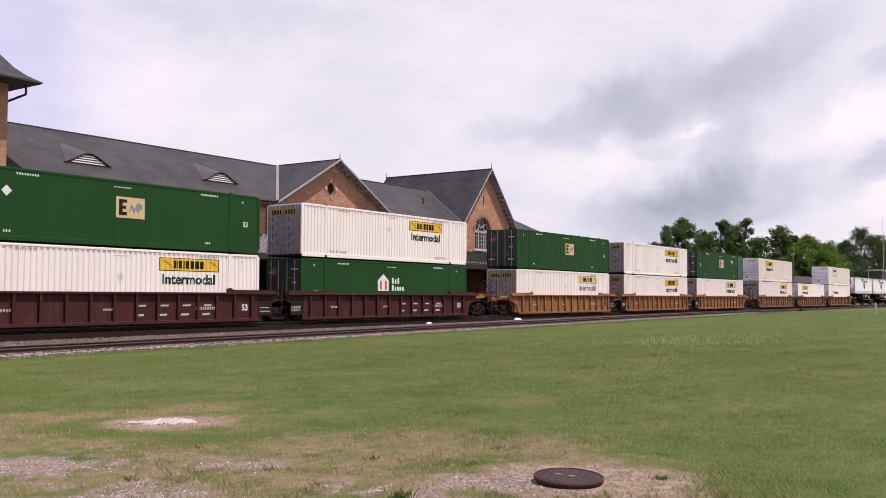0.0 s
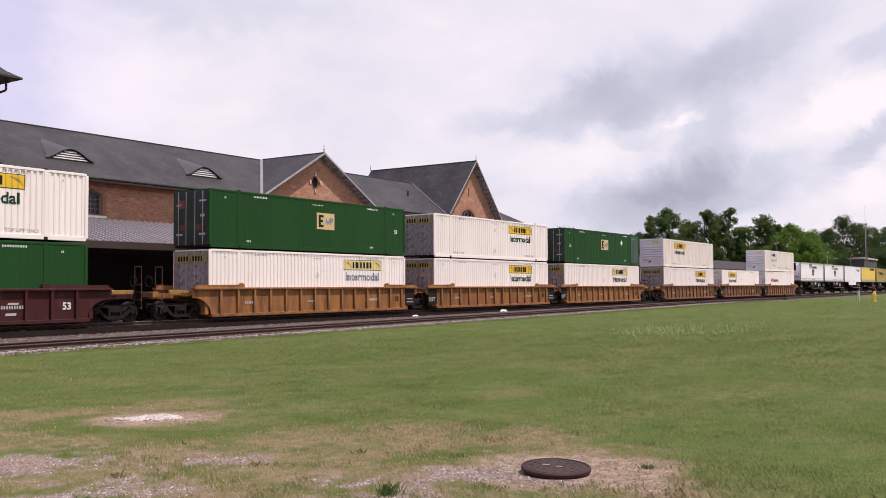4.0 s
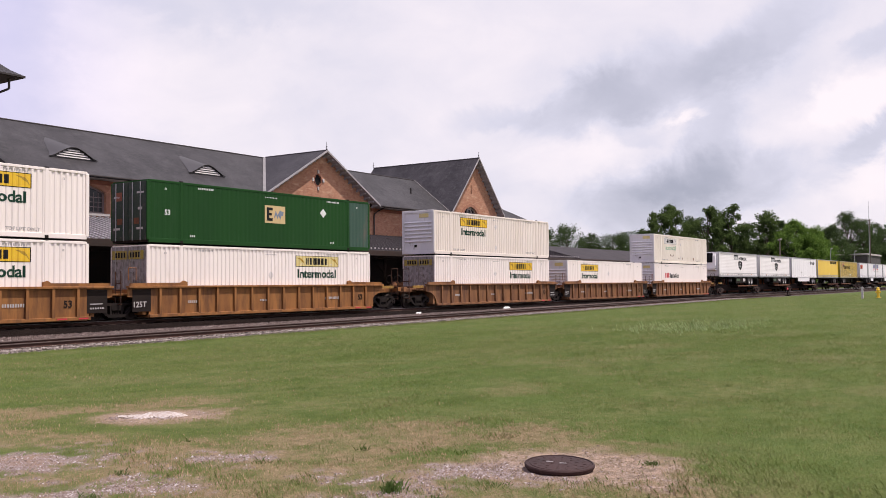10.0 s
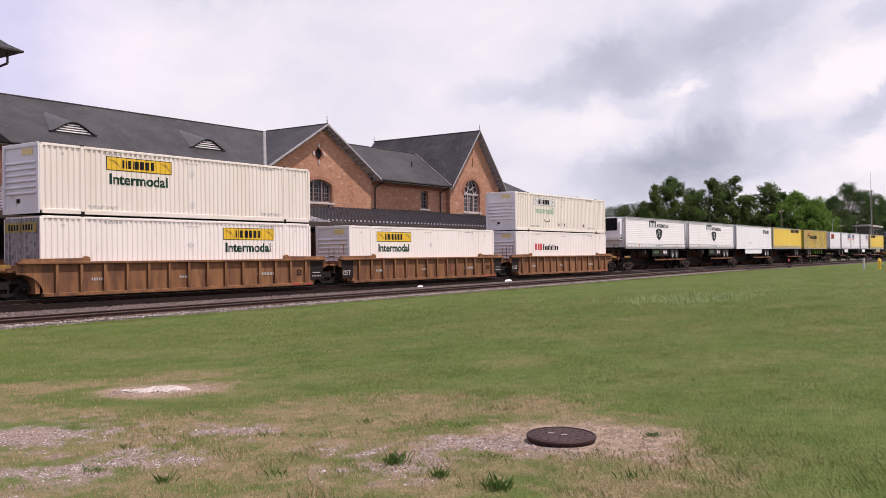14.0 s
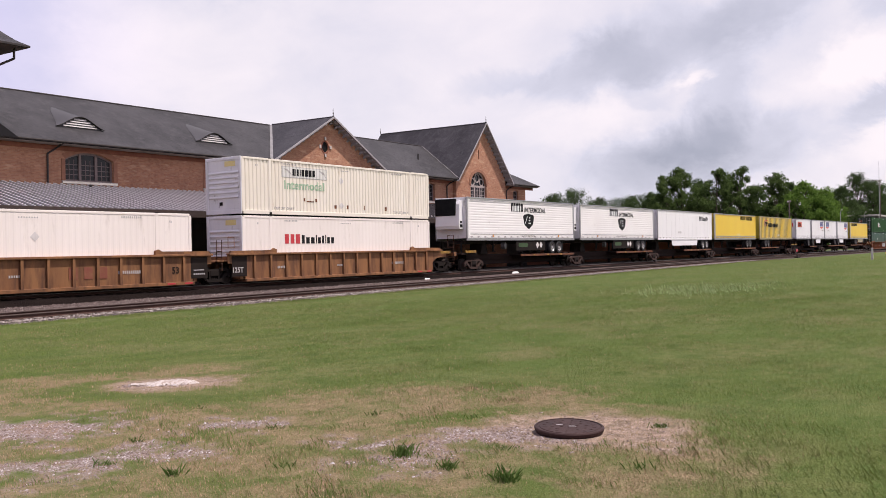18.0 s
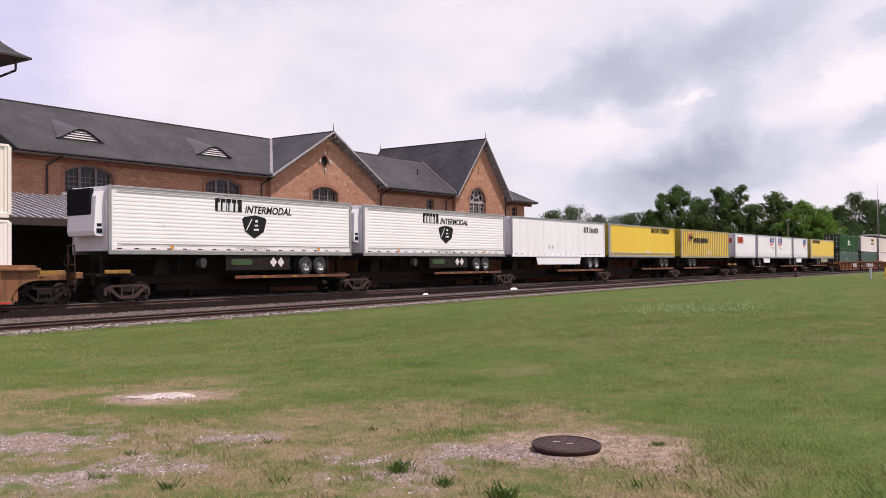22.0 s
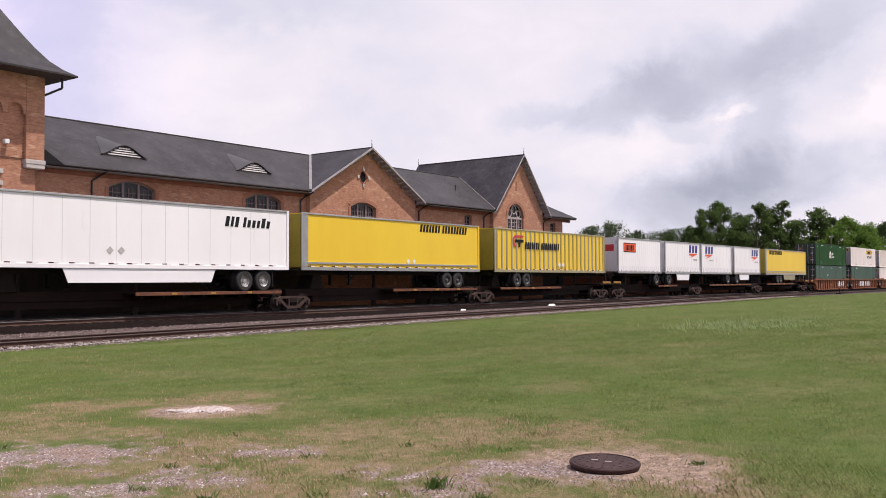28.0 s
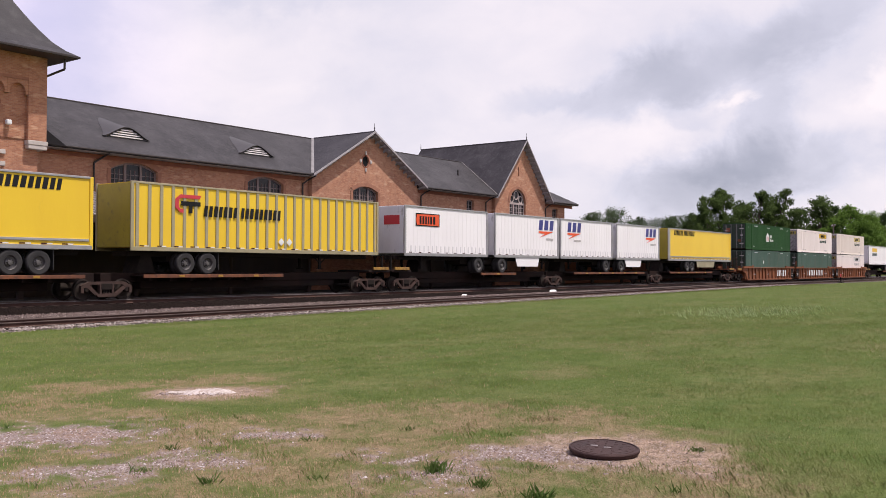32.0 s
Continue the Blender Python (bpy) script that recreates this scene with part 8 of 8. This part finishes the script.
def build_train():
    STACK_LOW, STACK_HIGH = 0.41, 0.41 + HIGH + 0.08
    G = "containers on the train"
    # first pair of wells
    well_car(17.5 - 19.2, [0.0, 19.2, 38.4], MAROON, "dirty maroon three-well container car")
    container(17.5, STACK_LOW, WHITE, "doors", [hauler_sign(10.0), placard(7.9, 1.65)], "white corrugated container with yellow sign, in a well", G)
    container(17.5, STACK_HIGH, GREEN, "doors", [square_logo(7.6), fifty_three(15.0), placard(2.6, 1.95, INK_WHITE, 0.22)], "dark green container with tan logo, stacked on white", G, "fine")
    container(36.7, STACK_LOW, GREEN, "doors", [house_logo(6.6, 1.15), fifty_three(1.1, 0.9)], "dark green container with white house logo, in a well", G, "fine")
    container(36.7, STACK_HIGH, WHITE, "doors", [hauler_sign(9.75), placard(7.6, 1.9)], "white corrugated container with yellow sign, stacked on green", G)
    # three orange wells
    well_car(59.6, [0.0, 19.4, 38.55], ORANGE, "dirty yellow-orange three-well container car")
    container(59.6, STACK_LOW, WHITE, "doors", [hauler_sign(10.2, YELLOW_FADED, INK_SLATE), placard(7.9, 1.65)], "white container with faded yellow sign, in a well", G)
    container(59.6, STACK_HIGH, GREEN, "doors", [square_logo(7.85), fifty_three(15.0)], "dark green container with tan logo, stacked on white", G, "fine")
    container(79.0, STACK_LOW, WHITE, "doors", [hauler_sign(10.0), placard(7.9, 1.8)], "white corrugated container with yellow sign, in a well", G)
    container(79.0, STACK_HIGH, WHITE, "doors", [hauler_sign(10.0), placard(7.9, 2.1), placard(7.9, 0.6)], "white corrugated container stacked on another white one", G)
    container(98.15, STACK_LOW, WHITE, "doors", [hauler_sign(9.8, YELLOW_FADED), placard(7.9, 1.5)], "white container with faded yellow sign, in a well", G)
    container(98.15, STACK_HIGH, GREEN, "doors", [square_logo(7.45), fifty_three(1.0), faded_end, placard(12.0, 2.0, INK_WHITE, 0.26)], "dark green container with tan logo, stacked on white", G, "fine")
    # three brown wells
    well_car(121.1, [0.0, 19.5, 38.9], BROWN, "rust-brown three-well container car")
    container(121.1, STACK_LOW, WHITE, "doors", [hauler_sign(9.85), placard(7.8, 1.7)], "white corrugated container with yellow sign, in a well", G)
    container(121.1, STACK_HIGH, TAN, "ribs", [hauler_sign(3.2), placard(7.9, 2.1), placard(7.9, 0.6)], "weathered off-white container stacked on a white one", G)
    container(140.6, STACK_LOW, WHITE, "ribs", [hauler_sign(2.55), placard(8.2, 1.8)], "single white container with yellow sign, in a well", G, "fine")
    container(160.0, STACK_LOW, WHITE, "ribs", [red_black_name(3.0, 1.45)], "plain white container with red and black name bars", G, "fine")
    container(160.0, STACK_HIGH, CREAM, "ribs", [hauler_sign(2.9, SIGN_WHITE, INK_PALE_GREEN), placard(7.6, 2.0), placard(7.6, 0.6),
              rust_streaks([(4.5, 0.75, 0.10, 0.18), (4.75, 0.72, 0.55, 0.06), (5.45, 0.75, 0.10, 0.16), (7.0, 0.42, 0.16, 0.2), (8.1, 0.42, 0.10, 0.22), (9.6, 0.4, 0.10, 0.25), (11.6, 0.4, 0.13, 0.25), (3.0, 0.06, 2.6, 0.05)])], "yellowed old container with peeling sign and rust", G)
    # five spine units with long trailers
    x = 180.6
    spine_car(x, [1.1, 17.0, 34.0, 51.2, 68.6, 85.4], [(7.2, 15.9), (24.4, 32.8), (41.6, 50.1), (58.9, 67.4), (70.2, 78.4)], "rusty five-unit spine car carrying trailers")
    REEFER_LABEL = "white refrigerated trailer with black shield emblem"
    trailer(180.6, LEN, "reefer", [12.4, 13.55], REEFER_LABEL, [shield_marks], reefer=True, rim=RIM)
    trailer(197.9, LEN, "reefer", [12.4, 13.55], REEFER_LABEL, [shield_marks], reefer=True, rim=RIM)
    trailer(215.1, LEN, "smooth", [13.3, 14.5], "smooth white dry van trailer with a side skirt",
            [name_bars([0.27, 0.20, 0.25, -0.12, 0.20, 0.24, 0.24, 0.22, 0.28, 0.24], 12.05, 4.04, 0.48, 0.065, INK, 0.10, (1, 1, 1, 1, 1, 0.74, 0.74, 0.74, 1, 0.74)), two_diamonds(5.9, 2.75)], skirt=(3.75, 11.5, TRAILER_WHITE), rim=RIM)
    trailer(232.2, LEN, "yellow", [12.7, 13.85], "smooth bright yellow dry van trailer", [name_bars(LONG_NAME, 9.9, 4.36, 0.46, 0.055, INK, 0.09), two_diamonds(8.8, 2.55, INK_WHITE)])
    trailer(250.2, LEN, "posted", [2.9, 4.15], "yellow trailer with grey upright side posts", [round_logo, lambda t: [on_trailer(t, placard_shape(), px, 2.55, "placard", "", 0.020) for px in (8.7, 9.25)]], gear=12.0)
    # three spine units with short and long trailers
    spine_car(268.6, [0.6, 17.9, 36.2, 54.2], [(8.0, 12.2), (20.5, 33.0), (38.5, 49.0)], "rusty three-unit spine car carrying short trailers")
    trailer(268.75, 8.65, "pup", [7.7], "short white trailer with an orange sign", [orange_sign], gear=2.2)
    trailer(278.3, 8.5, "pup", [0.95], "short white trailer with navy bars", [blue_letters(5.7)], skirt=(2.6, 5.8, TRAILER_WHITE), gear=7.0)
    trailer(287.1, 8.5, "pup", [7.5], "short white trailer with navy bars", [blue_letters(1.1)], gear=2.2)
    trailer(296.4, 8.5, "pup", [0.95], "short white trailer with navy bars", [blue_letters(5.7)], skirt=(1.6, 4.8, TRAILER_WHITE), gear=7.0)
    trailer(306.9, LEN, "yellow", [4.6, 5.75], "smooth bright yellow dry van trailer", [name_bars(LONG_NAME, 1.4, 4.36, 0.46, 0.055, INK, 0.09)], skirt=(6.8, 11.6, POST_GREY), gear=13.0)
    # last wells
    well_car(327.8, [0.0, 19.2, 38.2], RUST, "rusty three-well container car with painted scrawls", stripes=((10.5, 1), (23.0, 1), (27.0, 1)))
    container(327.8, STACK_LOW, GREEN_PALE, "doors", [placard(6.0, 1.6, INK_WHITE)], "faded green container in a rusty well", G, "fine")
    container(327.8, STACK_HIGH, GREEN, "doors", [house_logo(7.0, 1.0)], "dark green container with white house logo, stacked", G, "fine")
    container(347.0, STACK_LOW, GREEN_PALE, "doors", [], "faded green container in a rusty well", G, "fine")
    container(347.0, STACK_HIGH, WHITE, "doors", [hauler_sign(10.0)], "white container with yellow sign, stacked on green", G)
    container(366.0, STACK_LOW, WHITE, "doors", [hauler_sign(9.8, SIGN_WHITE, INK_GREY)], "white container with pale sign, in a well", G)
    container(366.0, STACK_HIGH, TAN, "doors", [hauler_sign(10.0, YELLOW_FADED)], "weathered white container stacked on a white one", G)
    spine_car(385.3, [1.1, 17.0, 33.5], [(10.1, 15.6), (26.5, 32.0)], "rusty spine car carrying a white trailer")
    trailer(385.3, LEN, "smooth", [12.5, 13.7], "white trailer with a yellow sign", [lambda t: on_trailer(t, flat(0, 3.4, 0, 0.6, YELLOW_SIGN), 2.6, 4.0, "sign_panel", "yellow sign panel"), name_bars([0.3] * 9, 2.7, 3.4, 0.4, 0.06, INK_GREEN)])


build_train()

# ---- ties, as single pieces ----


def lay_ties():
    r4 = random.Random(12)
    shapes = []
    for k in range(4):
        g = Geo().box(-0.115, 0.115, -1.29 - 0.03 * k, 1.29 + 0.02 * k, -0.18, 0.0, 0.012)
        shapes.append(g.mesh("tie", TIMBER))
    for i in range(300):
        x = -6 + 0.50 * i
        part("tie", shapes[r4.randrange(4)], TIMBER, track_near, at=pose(x + r4.uniform(-0.03, 0.03), NEAR_Y + r4.uniform(-0.07, 0.07), near_rail_z(x) - 0.145, rz=r4.uniform(-1.5, 1.5)))
    for i in range(260):
        x = 6 + 0.52 * i
        part("tie", shapes[r4.randrange(4)], TIMBER, track_far, at=pose(x + r4.uniform(-0.03, 0.03), TRACK_Y + r4.uniform(-0.05, 0.05), RAIL_Z - 0.15, rz=r4.uniform(-1.5, 1.5)))
    for centre, zf, parent, spans in ((NEAR_Y, near_rail_z, track_near, ((-80, -6.4), (144.2, 420))), (TRACK_Y, lambda x: RAIL_Z, track_far, ((-80, 5.6), (141.4, 420)))):
        g = Geo()
        for a, b in spans:
            for i in range(int((b - a) / 0.55)):
                x = a + 0.55 * i
                g.box(x - 0.115, x + 0.115, centre - 1.29, centre + 1.29, zf(x) - 0.33, zf(x) - 0.15)
        tagged(part("far_ties", g, TIMBER, parent), kind="stuff")


lay_ties()


def motions():
    for ob, x in MOVING:
        walk(ob, [(t, pose(x - SPEED * t, TRACK_Y, CAR_Z)) for t in (0.0, 8.0, 16.0, 24.0, 32.0)])
    # each wheelset rolls with its truck; alike ones share one set of keys
    shared = {}
    steps = [2 * i / FPS for i in range(481)]
    for w, dx, r in WHEELSETS:
        key = (dx, r)
        if key not in shared:
            walk(w, [(t, pose(dx, 0, r, ry=-math.degrees(SPEED * t / r))) for t in steps])
            shared[key] = w.animation_data
        else:
            w.rotation_mode = "QUATERNION"
            keys = w.animation_data_create()
            keys.action = shared[key].action
            keys.action_slot = shared[key].action_slot


motions()
